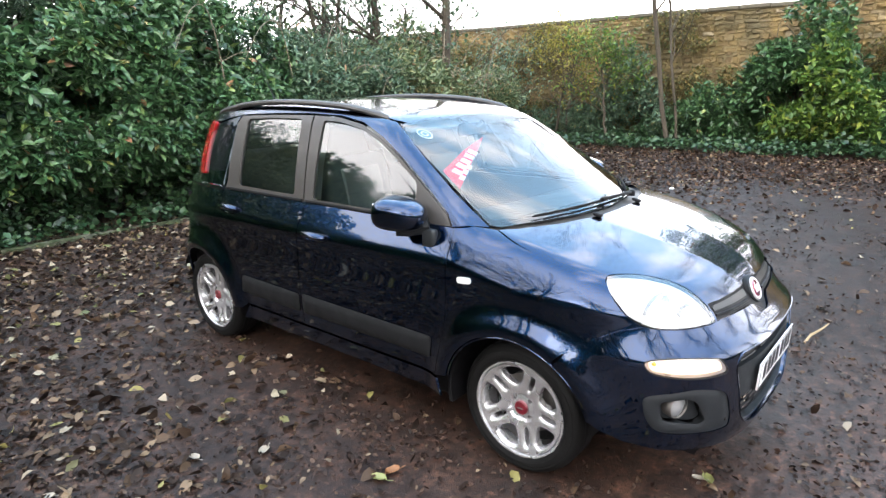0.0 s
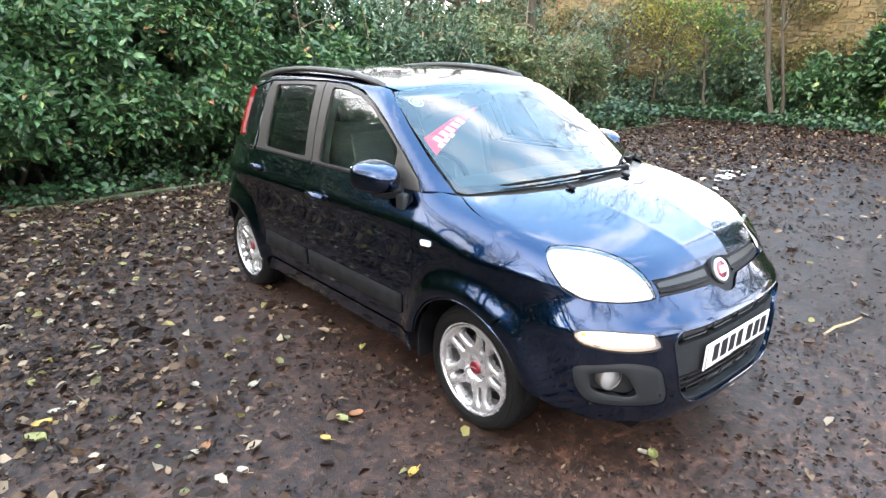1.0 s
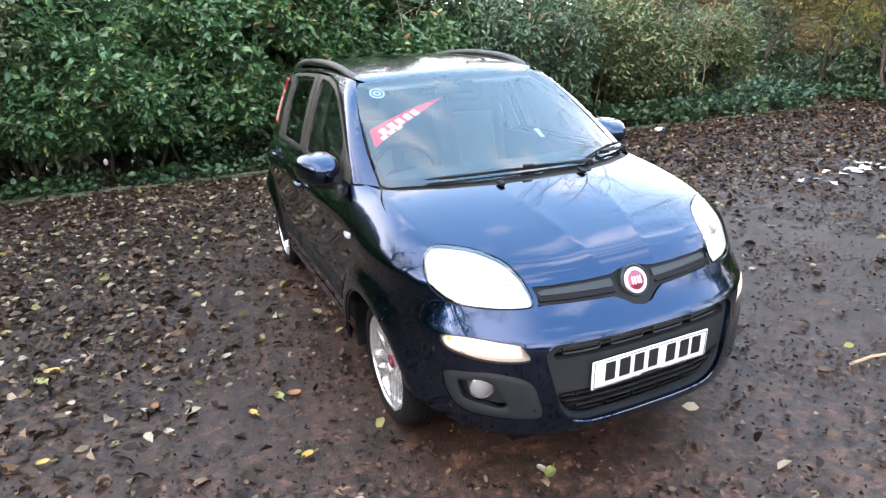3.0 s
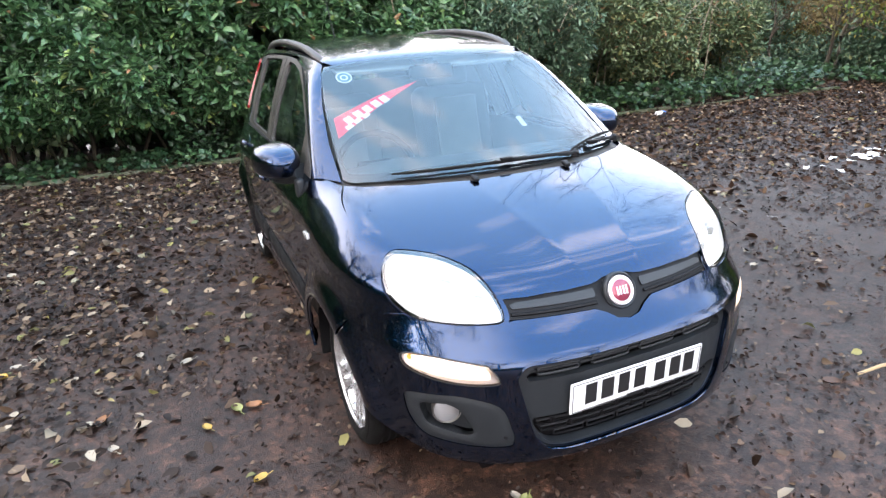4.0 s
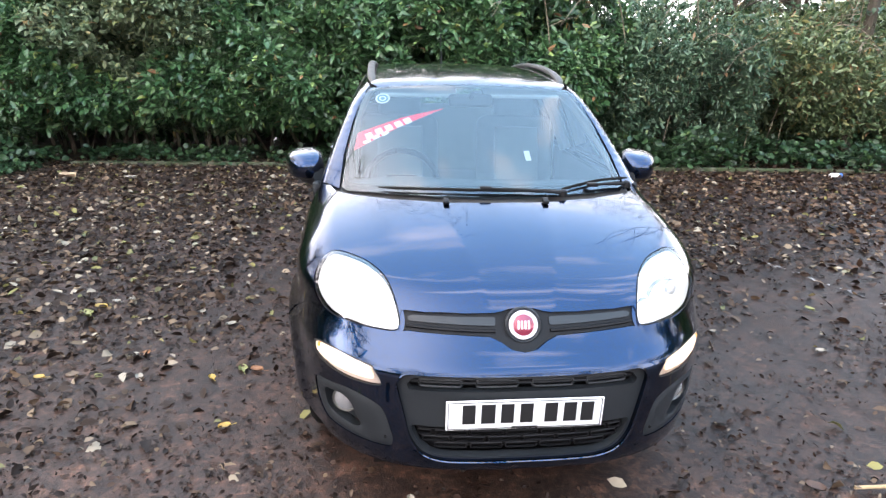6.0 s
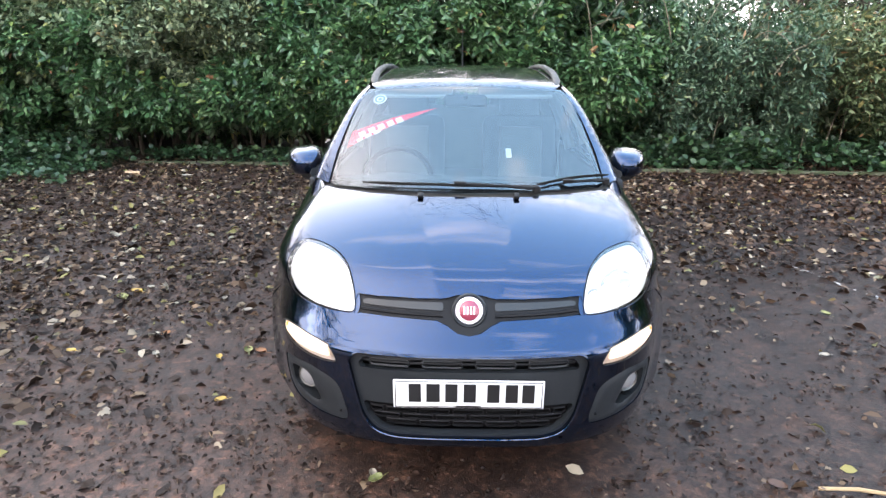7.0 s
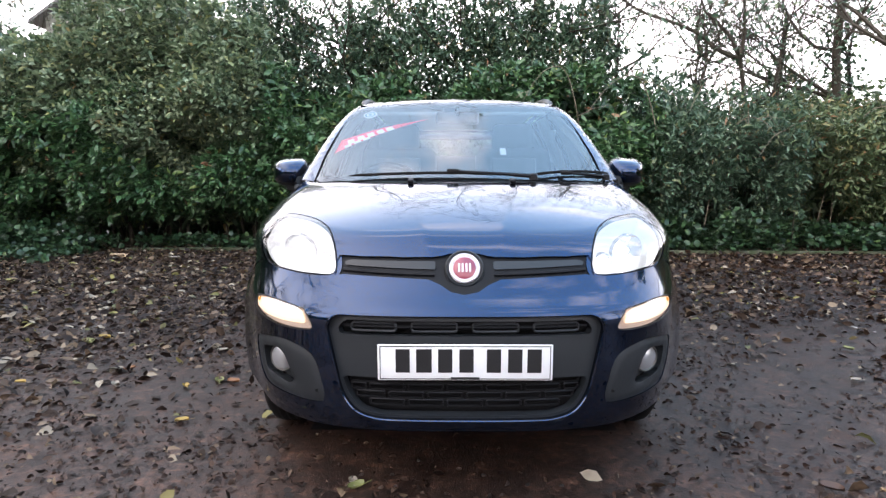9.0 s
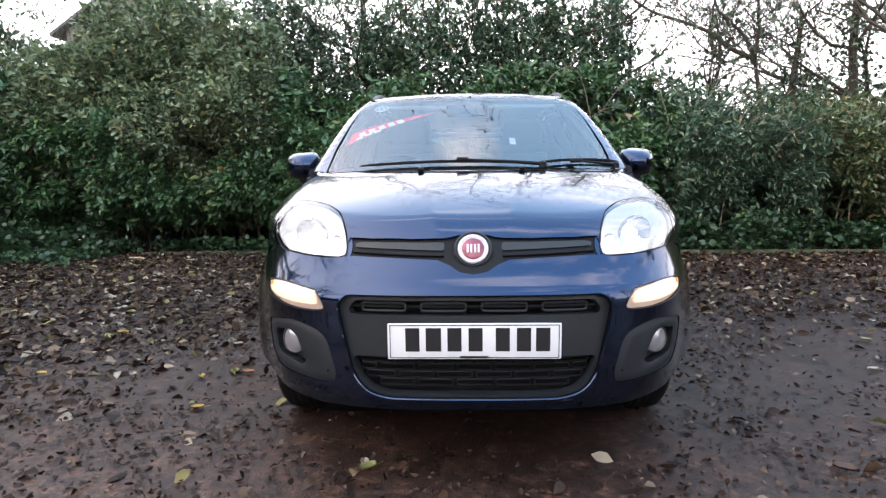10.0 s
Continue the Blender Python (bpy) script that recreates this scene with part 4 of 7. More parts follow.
HUB_F, HUB_R, HUB_Z = 0.0, 2.30, 0.272
side_w = spline([0.10, 0.22, 0.32, 0.45, 0.62, 0.78, 0.862, 0.893, 0.94, 0.99, 1.10], [0.735, 0.770, 0.788, 0.799, 0.804, 0.803, 0.799, 0.785, 0.761, 0.735, 0.676])
nose_y = spline([0.10, 0.18, 0.24, 0.32, 0.45, 0.55, 0.592, 0.610, 0.635, 0.68, 0.72, 0.80, 0.95], [-0.66, -0.715, -0.752, -0.766, -0.768, -0.764, -0.759, -0.748, -0.722, -0.682, -0.656, -0.618, -0.55])
bonnet_z = spline([-0.80, -0.64, -0.50, -0.30, -0.10, 0.10, 0.30, 0.60], [0.66, 0.772, 0.842, 0.914, 0.970, 1.012, 1.06, 1.30])
upper_w = spline([0.90, 0.98, 1.10, 1.25, 1.39, 1.48], [0.768, 0.740, 0.700, 0.640, 0.574, 0.530])
roof_z = spline([0.60, 0.82, 1.10, 1.50, 2.00, 2.50, 2.80], [1.365, 1.415, 1.452, 1.475, 1.472, 1.435, 1.385])


def lower(p):
    """The body below the windows, as a field that is negative inside."""
    x, y, z = np.abs(p[..., 0]), p[..., 1], p[..., 2]
    t = np.clip((0.36 - y) / 0.45, 0, 1)
    a = side_w(z + 0.06 * t * t * (3 - 2 * t) * np.clip((z - 0.66) / 0.12, 0, 1))
    for hub in (HUB_F, HUB_R):
        r = np.hypot(y - hub, (z - HUB_Z))
        a = a + 0.036 * np.exp(-((r - 0.355) / 0.070) ** 2)
    n, yc, yq = 2.9, 0.10, 2.1
    front = np.maximum(yc - y, 0) / (yc - nose_y(z))
    sink = 0.1 * np.clip((z - 0.62) / 0.28, 0, 1)
    rear = np.maximum(y - yq + sink, 0) / (0.76 + sink)
    plan = ((x / a) ** n + front**n + rear**n) ** (1 / n) - 1
    fade = np.clip((0.02 - y) / 0.5, 0, 1)
    crease = 0.0045 * np.exp(-np.sqrt((x - 0.235 - 0.20 * y) ** 2 + 0.00004) / 0.045) * fade * fade * (3 - 2 * fade)
    top = z - (bonnet_z(y) - 0.10 * x**2 + crease)
    return smax(plan * 0.8, top, 0.09)


def screen_y(x, z):
    return 0.005 + (z - 1.0) * 1.98 + np.clip(0.60 - (z - 0.97) * 0.85, 0.2, 0.7) * x**2


def upper(p):
    """The cabin above the waistline, in the same way."""
    x, y, z = np.abs(p[..., 0]), p[..., 1], p[..., 2]
    n = 3.0
    rear = np.maximum(y - 1.9, 0) / (0.93 - (z - 1.0) * 0.25)
    side = (((x / upper_w(z)) ** n + rear**n) ** (1 / n) - 1) * 0.62
    g = smax(side, z - (roof_z(y) - 0.09 * x**2), 0.085)
    return smax(g, (screen_y(x, z) - y) * 0.45, 0.03)


def meet(field, o, d, reach=1.6):
    """Along rays from inside (o, d), the last place where the field turns positive."""
    o, d = np.atleast_2d(np.array(o, float)), np.atleast_2d(np.array(d, float))
    t = np.linspace(0, reach, 120)
    g = field(o[:, None] + t[None, :, None] * d[:, None])
    inside = g < 0
    last = np.where(inside.any(1), len(t) - 1 - np.argmax(inside[:, ::-1], 1), 0)
    lo, hi = t[last], t[np.minimum(last + 1, len(t) - 1)]
    for _ in range(26):
        mid = (lo + hi) / 2
        out = field(o + mid[:, None] * d) > 0
        hi, lo = np.where(out, mid, hi), np.where(out, lo, mid)
    return o + lo[:, None] * d


def slope(field, p, e=0.004):
    n = np.stack([field(p + e * np.eye(3)[i]) - field(p - e * np.eye(3)[i]) for i in range(3)], -1)
    return n / (np.linalg.norm(n, axis=-1, keepdims=True) + 1e-12)


BADGE_SILVER = mat("badge_silver", (0.62, 0.58, 0.61), 0.35, 0.1)
BULB = mat("bulb_glow", (1, 1, 1), 0.3, 0, 0, (1, 0.97, 0.9), 4.0)


class Along:
    """Lays flat outlines on the body along one direction; u, v are metres across it."""

    def __init__(self, d, start=-0.3, reach=2.2):
        self.d = np.array(d, float) / np.linalg.norm(d)
        e = np.cross((0, 0, 1.0), self.d) if abs(self.d[2]) < 0.95 else np.array((1.0, 0, 0))
        self.e1 = e / np.linalg.norm(e)
        self.e2 = np.cross(self.d, self.e1)
        self.start, self.reach = start, reach

    def flat(self, p):
        p = np.array(p, float)
        return np.stack([p @ self.e1, p @ self.e2], -1)

    def rays(self, uv):
        return uv[:, :1] * self.e1 + uv[:, 1:] * self.e2 + self.start * self.d, np.repeat(self.d[None], len(uv), 0)


class Round:
    """Lays outlines on the nose along level rays from an upright axis; u runs round it, v is the height."""
    reach = 1.3

    def flat(self, p):
        p = np.array(p, float)
        return np.stack([np.arctan2(p[..., 0], 0.1 - p[..., 1]) * 0.8, p[..., 2]], -1)

    def rays(self, uv):
        a = uv[:, 0] / 0.8
        return np.stack([0 * a, 0 * a + 0.1, uv[:, 1]], 1), np.stack([np.sin(a), -np.cos(a), 0 * a], 1)


def inside(poly, q):
    x, y = q[:, 0][:, None], q[:, 1][:, None]
    a, b = poly, np.roll(poly, -1, 0)
    cross = ((a[:, 1] > y) != (b[:, 1] > y)) & (x < (b[:, 0] - a[:, 0]) * (y - a[:, 1]) / (b[:, 1] - a[:, 1] + 1e-15) + a[:, 0])
    return cross.sum(1) % 2 == 1


def gap(poly, q):
    a, b = poly, np.roll(poly, -1, 0)
    ab = b - a
    t = np.clip(((q[:, None] - a) * ab).sum(-1) / ((ab**2).sum(-1) + 1e-15), 0, 1)
    return np.linalg.norm(q[:, None] - (a + t[..., None] * ab), axis=-1).min(1)


def even(poly, step):
    """The outline with points at even steps, corners kept."""
    out = []
    for a, b in zip(poly, np.roll(poly, -1, 0)):
        L = np.linalg.norm(b - a)
        if L < 1e-6:
            continue
        k = max(1, int(round(L / step)))
        out += [a + (b - a) * i / k for i in range(k)]
    return np.array(out)


def shrink(poly, by):
    """The outline drawn in by a few millimetres."""
    a, b, c = np.roll(poly, 1, 0), poly, np.roll(poly, -1, 0)
    area = (poly[:, 0] * c[:, 1] - c[:, 0] * poly[:, 1]).sum()
    t = c - a
    t = t / (np.linalg.norm(t, axis=1, keepdims=True) + 1e-12)
    return b + by * np.sign(area) * np.stack([-t[:, 1], t[:, 0]], 1)


def panel(name, parent, material, way, field, outer, holes=(), cell=0.03, lift=0.0, depth=0.012, seam=0.002, label="", bulge=None):
    """A sheet of bodywork or glass cut to an outline, lying on the field's surface, with turned-in edges."""
    outer = shrink(even(np.array(outer), cell * 0.6), seam)
    holes = [even(np.array(h), cell * 0.6) for h in holes]
    lo, hi = outer.min(0), outer.max(0)
    gx, gy = np.meshgrid(np.arange(lo[0], hi[0], cell), np.arange(lo[1], hi[1], cell * 0.87))
    gx = gx + (np.arange(len(gx)) % 2)[:, None] * cell * 0.5
    g = np.stack([gx.ravel(), gy.ravel()], 1)
    g = g[inside(outer, g)]
    for h in holes:
        g = g[~inside(h, g)]
    for h in [outer, *holes]:
        if len(g):
            g = g[gap(h, g) > cell * 0.35]
    loops, verts, edges = [outer, *holes], [], []
    for h in loops:
        k = len(verts)
        verts += [tuple(p) for p in h]
        edges += [(k + i, k + (i + 1) % len(h)) for i in range(len(h))]
    verts += [tuple(p) for p in g]
    V, E, F, *_ = delaunay_2d_cdt([Vector(v) for v in verts], edges, [], 0, 1e-7)
    uv = np.array([tuple(v) for v in V])
    F = np.array([tuple(f) for f in F])
    c = uv[F].mean(1)
    keep = inside(outer, c)
    for h in holes:
        keep &= ~inside(h, c)
    F = F[keep]
    o, d = way.rays(uv)
    P = meet(field, o, d, way.reach)
    N = slope(field, P)
    if bulge is not None:
        lifted = lift + bulge(uv)
        P = P + N * lifted[:, None]
    else:
        P = P + N * lift
    a, b, e = P[F[:, 0]], P[F[:, 1]], P[F[:, 2]]
    flip = (np.cross(b - a, e - a) * N[F].mean(1)).sum(-1) < 0
    F[flip] = F[flip][:, ::-1]
    if bulge is not None:
        fn = np.cross(P[F[:, 1]] - P[F[:, 0]], P[F[:, 2]] - P[F[:, 0]])
        N = np.zeros_like(P)
        for k in range(3):
            np.add.at(N, F[:, k], fn)
        N /= np.linalg.norm(N, axis=1, keepdims=True) + 1e-12
    # turned-in rim along every open edge
    count = {}
    for f in F:
        for i in range(3):
            s, t = f[i], f[(i + 1) % 3]
            count[(s, t)] = 1
    rim = [(s, t) for s, t in count if (t, s) not in count]
    verts, faces, normals = [tuple(p) for p in P], [tuple(f) for f in F], [tuple(N[i]) for f in F for i in f]
    if depth:
        for s, t in rim:
            k = len(verts)
            q = [P[s], P[s] - N[s] * depth, P[t] - N[t] * depth, P[t]]
            verts += [tuple(v) for v in q]
            faces.append((k, k + 1, k + 2, k + 3))
            n = np.cross(q[1] - q[0], q[3] - q[0])
            n = n / (np.linalg.norm(n) + 1e-12)
            normals += [tuple(n)] * 4
    me = bpy.data.meshes.new(name)
    me.from_pydata(verts, [], faces)
    me.polygons.foreach_set("use_smooth", [True] * len(faces))
    me.normals_split_custom_set(normals)
    me.materials.append(material)
    ob = new(name, me)
    ob.parent = parent
    if label:
        tagged(ob, label)
    return ob


def on(field, way, uv):
    o, d = way.rays(np.atleast_2d(np.array(uv, float)))
    return meet(field, o, d, way.reach)


def side_pts(field, pts, s=1):
    """Places on the body's flank from (y, z)."""
    w = Along((1, 0, 0))
    q = on(field, w, [(y, z) for y, z in pts])
    q[:, 0] *= s
    return q


FRONT = Round()
NOSE = Along((0, -1, 0), -0.1, 1.2)
TOP = Along((0, -0.15, 1), 0.0, 1.9)
SCREEN = Along((0, -0.88, 0.47), -0.6, 1.8)


def FLANK(s):
    return Along((s, 0, 0), 0.0, 1.2)


def CORNER(s):
    return Along((s * 0.45, -0.62, 0.60), -0.2, 1.6)


def WING(s):
    return Along((s * 0.86, -0.16, 0.48), -0.2, 1.6)


def arc(cy, cz, r, a0, a1, n=18):
    return [(cy + r * math.cos(radians(a)), cz + r * math.sin(radians(a))) for a in np.linspace(a0, a1, n)]


car = empty("car", "dark navy five-door hatchback parked on wet tarmac", "car", (0, 1.05, 0))
CAR_INV = Matrix.Translation((0, -1.05, 0))


def settle():
    """The car's parts are built in the world; here they take their place under it."""
    for ob in list(scene.collection.objects):
        if ob.parent is car:
            ob.matrix_parent_inverse = CAR_INV


# ---- seams shared by neighbouring panels, for the side x > 0, mirrored by s
def mir(pts, s):
    q = np.array(pts, float).copy()
    q[:, 0] = np.abs(q[:, 0]) * s if abs(s) == 1 else q[:, 0]
    return q


BONNET_SIDE = curve_pts([(0.650, 0.175, 0.98), (0.690, 0.06, 0.95), (0.707, -0.10, 0.915), (0.698, -0.22, 0.885), (0.672, -0.315, 0.862)], 6)
LAMP_TOP = curve_pts([(0.672, -0.315, 0.862), (0.630, -0.302, 0.872), (0.560, -0.345, 0.868), (0.500, -0.400, 0.856), (0.445, -0.480, 0.828), (0.416, -0.555, 0.782), (0.402, -0.605, 0.728)], 5)
LAMP_LOW = curve_pts([(0.402, -0.605, 0.728), (0.410, -0.622, 0.704), (0.450, -0.612, 0.697), (0.540, -0.570, 0.700), (0.625, -0.506, 0.709), (0.665, -0.455, 0.722)], 5)
LAMP_SIDE_EDGE = curve_pts([(0.665, -0.455, 0.722), (0.690, -0.412, 0.750), (0.696, -0.375, 0.790), (0.690, -0.340, 0.832), (0.672, -0.315, 0.862)], 5)
BUMPER_SEAM = np.array([(0.665, -0.455, 0.722), (0.712, -0.385, 0.708), (0.756, -0.310, 0.668), (0.785, -0.235, 0.625)])
ARCH_Z, ARCH = 0.284, 0.328
seam_ang = 124.0
DOOR_A = [(0.338, 0.985), (0.325, 0.93), (0.330, 0.80), (0.335, 0.60), (0.365, 0.44), (0.392, 0.335)]
DOOR_B = [(1.300, 0.985), (1.318, 0.80), (1.325, 0.60), (1.325, 0.335)]
DOOR_C = [(2.060, 0.985), (2.095, 0.90), (2.090, 0.76), (2.02, 0.655), (1.935, 0.585), (1.875, 0.47), (1.845, 0.335)]
BELT = 0.985


def build_body():
    # bonnet
    half = np.concatenate([BONNET_SIDE, LAMP_TOP[1:-1], [(0.395, -0.588, 0.752)], [(0.32, -0.605, 0.750), (0.19, -0.620, 0.748), (0.100, -0.624, 0.749), (0.072, -0.622, 0.758), (0.045, -0.618, 0.776), (0.0, -0.615, 0.786)]])
    back = np.array([(0.0, -0.045, 0.99), (0.2, -0.035, 0.985), (0.42, 0.03, 0.98), (0.58, 0.115, 0.98)])
    left = half[::-1][1:] * np.array([-1, 1, 1])
    ring = np.concatenate([back, half, left, (back[1:] * np.array([-1, 1, 1]))[::-1]])
    panel("bonnet", car, PAINT, TOP, lower, TOP.flat(ring), cell=0.02, depth=0.02)
    for s in (1, -1):
        W = WING(s)
        # wing
        arch3 = side_pts(lower, arc(HUB_F, ARCH_Z, ARCH, seam_ang, 12, 22))
        doorA = side_pts(lower, DOOR_A[::-1])
        ring = np.concatenate([BONNET_SIDE, LAMP_SIDE_EDGE[::-1][1:], BUMPER_SEAM[1:], arch3, doorA, [(0.70, 0.30, 0.995)]])
        ring[:, 0] *= s
        panel("front_wing", car, PAINT, W, lower, W.flat(ring), cell=0.019)
        F = FLANK(s)
        # doors
        for nm, a, b in (("front_door", DOOR_A, DOOR_B), ("rear_door", DOOR_B, DOOR_C)):
            ring = side_pts(lower, list(curve_pts(a, 4)) + list(curve_pts(b, 4))[::-1], s)
            panel(nm, car, PAINT, F, lower, F.flat(ring), cell=0.020)
        # rear quarter
        q = list(curve_pts(DOOR_C, 4)) + [(1.90, 0.30)] + arc(HUB_R, ARCH_Z, ARCH, 178, 2, 20) + [(2.66, 0.27), (2.80, 0.29), (2.84, 0.5), (2.845, 0.8), (2.83, BELT)]
        ring = on(lower, F, [(y * (1 if F.e1[1] > 0 else -1), z) for y, z in q])
        panel("rear_quarter", car, PAINT, F, lower, F.flat(ring), cell=0.035)
        # sill
        q = [(0.385, 0.325), (1.845, 0.325), (1.90, 0.235), (0.362, 0.240)]
        panel("sill", car, PAINT, F, lower, F.flat(side_pts(lower, q, s)), cell=0.03, depth=0.01)
        # arch lips
        for hub in (HUB_F, HUB_R):
            pts = side_pts(lower, arc(hub, ARCH_Z, ARCH - 0.004, 2 if hub else 14, 178 if hub else 168, 30), s)
            part("arch_lip", tube([p - np.array([s * 0.008, 0, 0]) for p in pts], 0.006, 6), PAINT, car)
            # wheel housing
            bm = bmesh.new()
            A = arc(hub, ARCH_Z, ARCH + 0.003, 28 if hub else -9, 189 if hub else 180, 34)
            rows = [[bm.verts.new((s * x, y, z)) for y, z in A] for x in (0.50, 0.66, 0.772)]
            for p, q2 in zip(rows, rows[1:]):
                for i in range(len(A) - 1):
                    bm.faces.new((p[i], p[i + 1], q2[i + 1], q2[i]))
            bm.faces.new(rows[0])
            part("wheel_housing", bm, BLACK, car)
        # a dark flap behind the front wheel
        bm = bmesh.new()
        A = arc(HUB_F, ARCH_Z, ARCH - 0.003, -12, 30, 10)
        rows = [[bm.verts.new((s * x, y + dy, z)) for y, z in A] for x, dy in ((0.66, 0), (0.782, 0), (0.786, 0.006), (0.782, 0.02), (0.66, 0.02))]
        for p, q2 in zip(rows, rows[1:]):
            for i in range(len(A) - 1):
                bm.faces.new((p[i], p[i + 1], q2[i + 1], q2[i]))
        part("wheel_flap", bm, BLACK, car)
        # painted flange behind the bumper's seam
        W2 = WING(s)
        c2 = W2.flat(curve_pts(np.concatenate([BUMPER_SEAM, [(0.800, -0.188, 0.588), (0.803, -0.172, 0.575)]]), 4) * np.array([s, 1, 1]))
        t2 = np.gradient(c2, axis=0)
        n2 = np.stack([-t2[:, 1], t2[:, 0]], 1) / np.linalg.norm(t2, axis=1, keepdims=True) * 0.014
        panel("seam_flange", car, PAINT, W2, lower, np.concatenate([c2 + n2, (c2 - n2)[::-1]]), cell=0.02, depth=0.0, lift=-0.005, seam=0.0)
        # mouldings along the doors
        for nm, a, b in (("door_moulding", 0.415, 1.312), ("door_moulding", 1.338, 1.86)):
            q = rounded([(a, 0.505), (b, 0.512), (b + (0.02 if b > 1.8 else 0), 0.405), (a + 0.008, 0.402)], 0.022)
            q3 = side_pts(lower, q, s)
            uv = F.flat(q3)
            mould = panel(nm, car, MOULDING, F, lower, uv, cell=0.025, depth=0.02, seam=0, lift=0.004, bulge=lambda w, uv=uv: 0.010 * np.clip(gap(even(uv, 0.02), w) / 0.02, 0, 1) ** 0.5, label="dark grey plastic rubbing strip")
        # handles in shallow cups
        for y, z in ((1.166, 0.845), (1.948, 0.897)):
            cup = [(y + 0.098 * math.cos(a), z + 0.036 * math.sin(a)) for a in np.linspace(0, math.tau, 28, endpoint=False)]
            h = panel("door_handle", car, PAINT, F, lower, F.flat(side_pts(lower, cup, s)), cell=0.014, seam=0, lift=0.002, depth=0.004)
            grip = [side_pts(lower, [(y + t * 0.088, z + 0.004 - 0.004 * abs(t))], s)[0] + np.array([s * (0.014 + 0.016 * (1 - t * t)), 0, 0]) for t in np.linspace(-1, 1, 11)]
            part("grip", tube(grip, [0.010, 0.015, 0.017, 0.018, 0.018, 0.018, 0.018, 0.018, 0.017, 0.015, 0.010], 10, squash=0.9), PAINT, h).matrix_parent_inverse = Matrix()
            part("cup_edge", tube([p + np.array([s * 0.004, 0, 0]) for p in side_pts(lower, [(y + 0.092 * math.cos(a), z + 0.034 * math.sin(a)) for a in np.linspace(math.pi * 1.05, math.tau * 0.98, 16)], s)], 0.003, 5), PAINT, h)
        # side repeater
        q = rounded([(0.195, 0.812), (0.265, 0.806), (0.265, 0.780), (0.195, 0.786)], 0.012, 0.006)
        rep = panel("side_repeater", car, mat("clear_repeater", (0.75, 0.75, 0.74), 0.15, 0, 1), F, lower, F.flat(side_pts(lower, q, s)), cell=0.01, lift=0.006, seam=0, depth=0.008, label="clear white side repeater lamp")
    # front bumper
    FR = FRONT
    half = np.concatenate([[(0.0, -0.70, 0.652), (0.040, -0.69, 0.659), (0.072, -0.675, 0.678), (0.110, -0.67, 0.693), (0.20, -0.66, 0.697), (0.375, -0.625, 0.704), (0.398, -0.615, 0.700)], LAMP_LOW[2:], BUMPER_SEAM[1:],
                           side_pts(lower, arc(HUB_F, ARCH_Z, ARCH, seam_ang + 0.4, 168, 14)), [(0.745, -0.365, 0.320), (0.71, -0.43, 0.282), (0.63, -0.53, 0.252), (0.46, -0.66, 0.238), (0.24, -0.73, 0.238), (0.0, -0.75, 0.240)]])
    uv = FR.flat(half)
    full = np.concatenate([uv, (uv[1:-1] * np.array([-1, 1]))[::-1]])
    GR = rounded([(-0.392, 0.595), (0.392, 0.595), (0.422, 0.560), (0.374, 0.350), (0.332, 0.295), (0.265, 0.276), (-0.265, 0.276), (-0.332, 0.295), (-0.374, 0.350), (-0.422, 0.560)], 0.045)
    gr3 = np.array([(x, 0, z) for x, z in GR])
    gr3 = on(lower, NOSE, NOSE.flat(gr3))
    grille = FR.flat(gr3)
    IND = np.array([(0.691, -0.486, 0.609), (0.617, -0.569, 0.618), (0.503, -0.659, 0.604), (0.483, -0.674, 0.592), (0.464, -0.693, 0.558), (0.476, -0.688, 0.540), (0.56, -0.632, 0.538), (0.640, -0.566, 0.549), (0.688, -0.500, 0.570)])
    FOG = np.array([(0.693, -0.497, 0.475), (0.629, -0.584, 0.492), (0.560, -0.642, 0.496), (0.470, -0.698, 0.464), (0.437, -0.711, 0.385), (0.430, -0.712, 0.337), (0.458, -0.70, 0.314), (0.612, -0.59, 0.322), (0.662, -0.533, 0.336), (0.688, -0.503, 0.380), (0.698, -0.490, 0.43)])
    ind = curve_pts(FR.flat(IND), 5, True)
    fog = curve_pts(FR.flat(FOG), 4, True)
    m = np.array([-1, 1])
    panel("front_bumper", car, PAINT, FR, lower, full, [grille, ind, ind[::-1] * m, fog, fog[::-1] * m], cell=0.019, depth=0.025)
    # the dark insert: a recessed surround with slots
    def insert(q):
        return lower(q + np.array([0, -0.018, 0]))
    uvn = NOSE.flat(gr3)
    sgn = 1 if NOSE.e1[0] > 0 else -1
    slot = rounded([(-0.365, 0.576), (0.365, 0.576), (0.385, 0.548), (0.378, 0.532), (-0.378, 0.532), (-0.385, 0.548)], 0.015)
    low = rounded([(-0.374, 0.404), (0.374, 0.404), (0.352, 0.345), (0.316, 0.303), (0.260, 0.288), (-0.260, 0.288), (-0.316, 0.303), (-0.352, 0.345)], 0.02)
    panel("grille_insert", car, PLASTIC, NOSE, insert, uvn, [slot * (sgn, 1), low * (sgn, 1)], cell=0.022, depth=0.03, seam=-0.004, label="matt dark grey grille surround")
    # backing and bars inside the slots
    part("grille_backing", rbox((0.80, 0.01, 0.34), (0, -0.655, 0.44), 0), BLACK, car, smooth=False)
    yn = lambda x, z: float(on(lower, NOSE, [(sgn * x, z)])[0][1])
    for x0 in (-0.275, -0.092, 0.092, 0.275):
        q = rounded([(x0 - 0.068, 0.566), (x0 + 0.068, 0.566), (x0 + 0.068, 0.542), (x0 - 0.068, 0.542)], 0.010, 0.012)
        pts = [(x, yn(x, z) + 0.034, z) for x, z in q]
        part("slot_frame", tube(pts, 0.0046, 6, closed=True), PLASTIC, car)
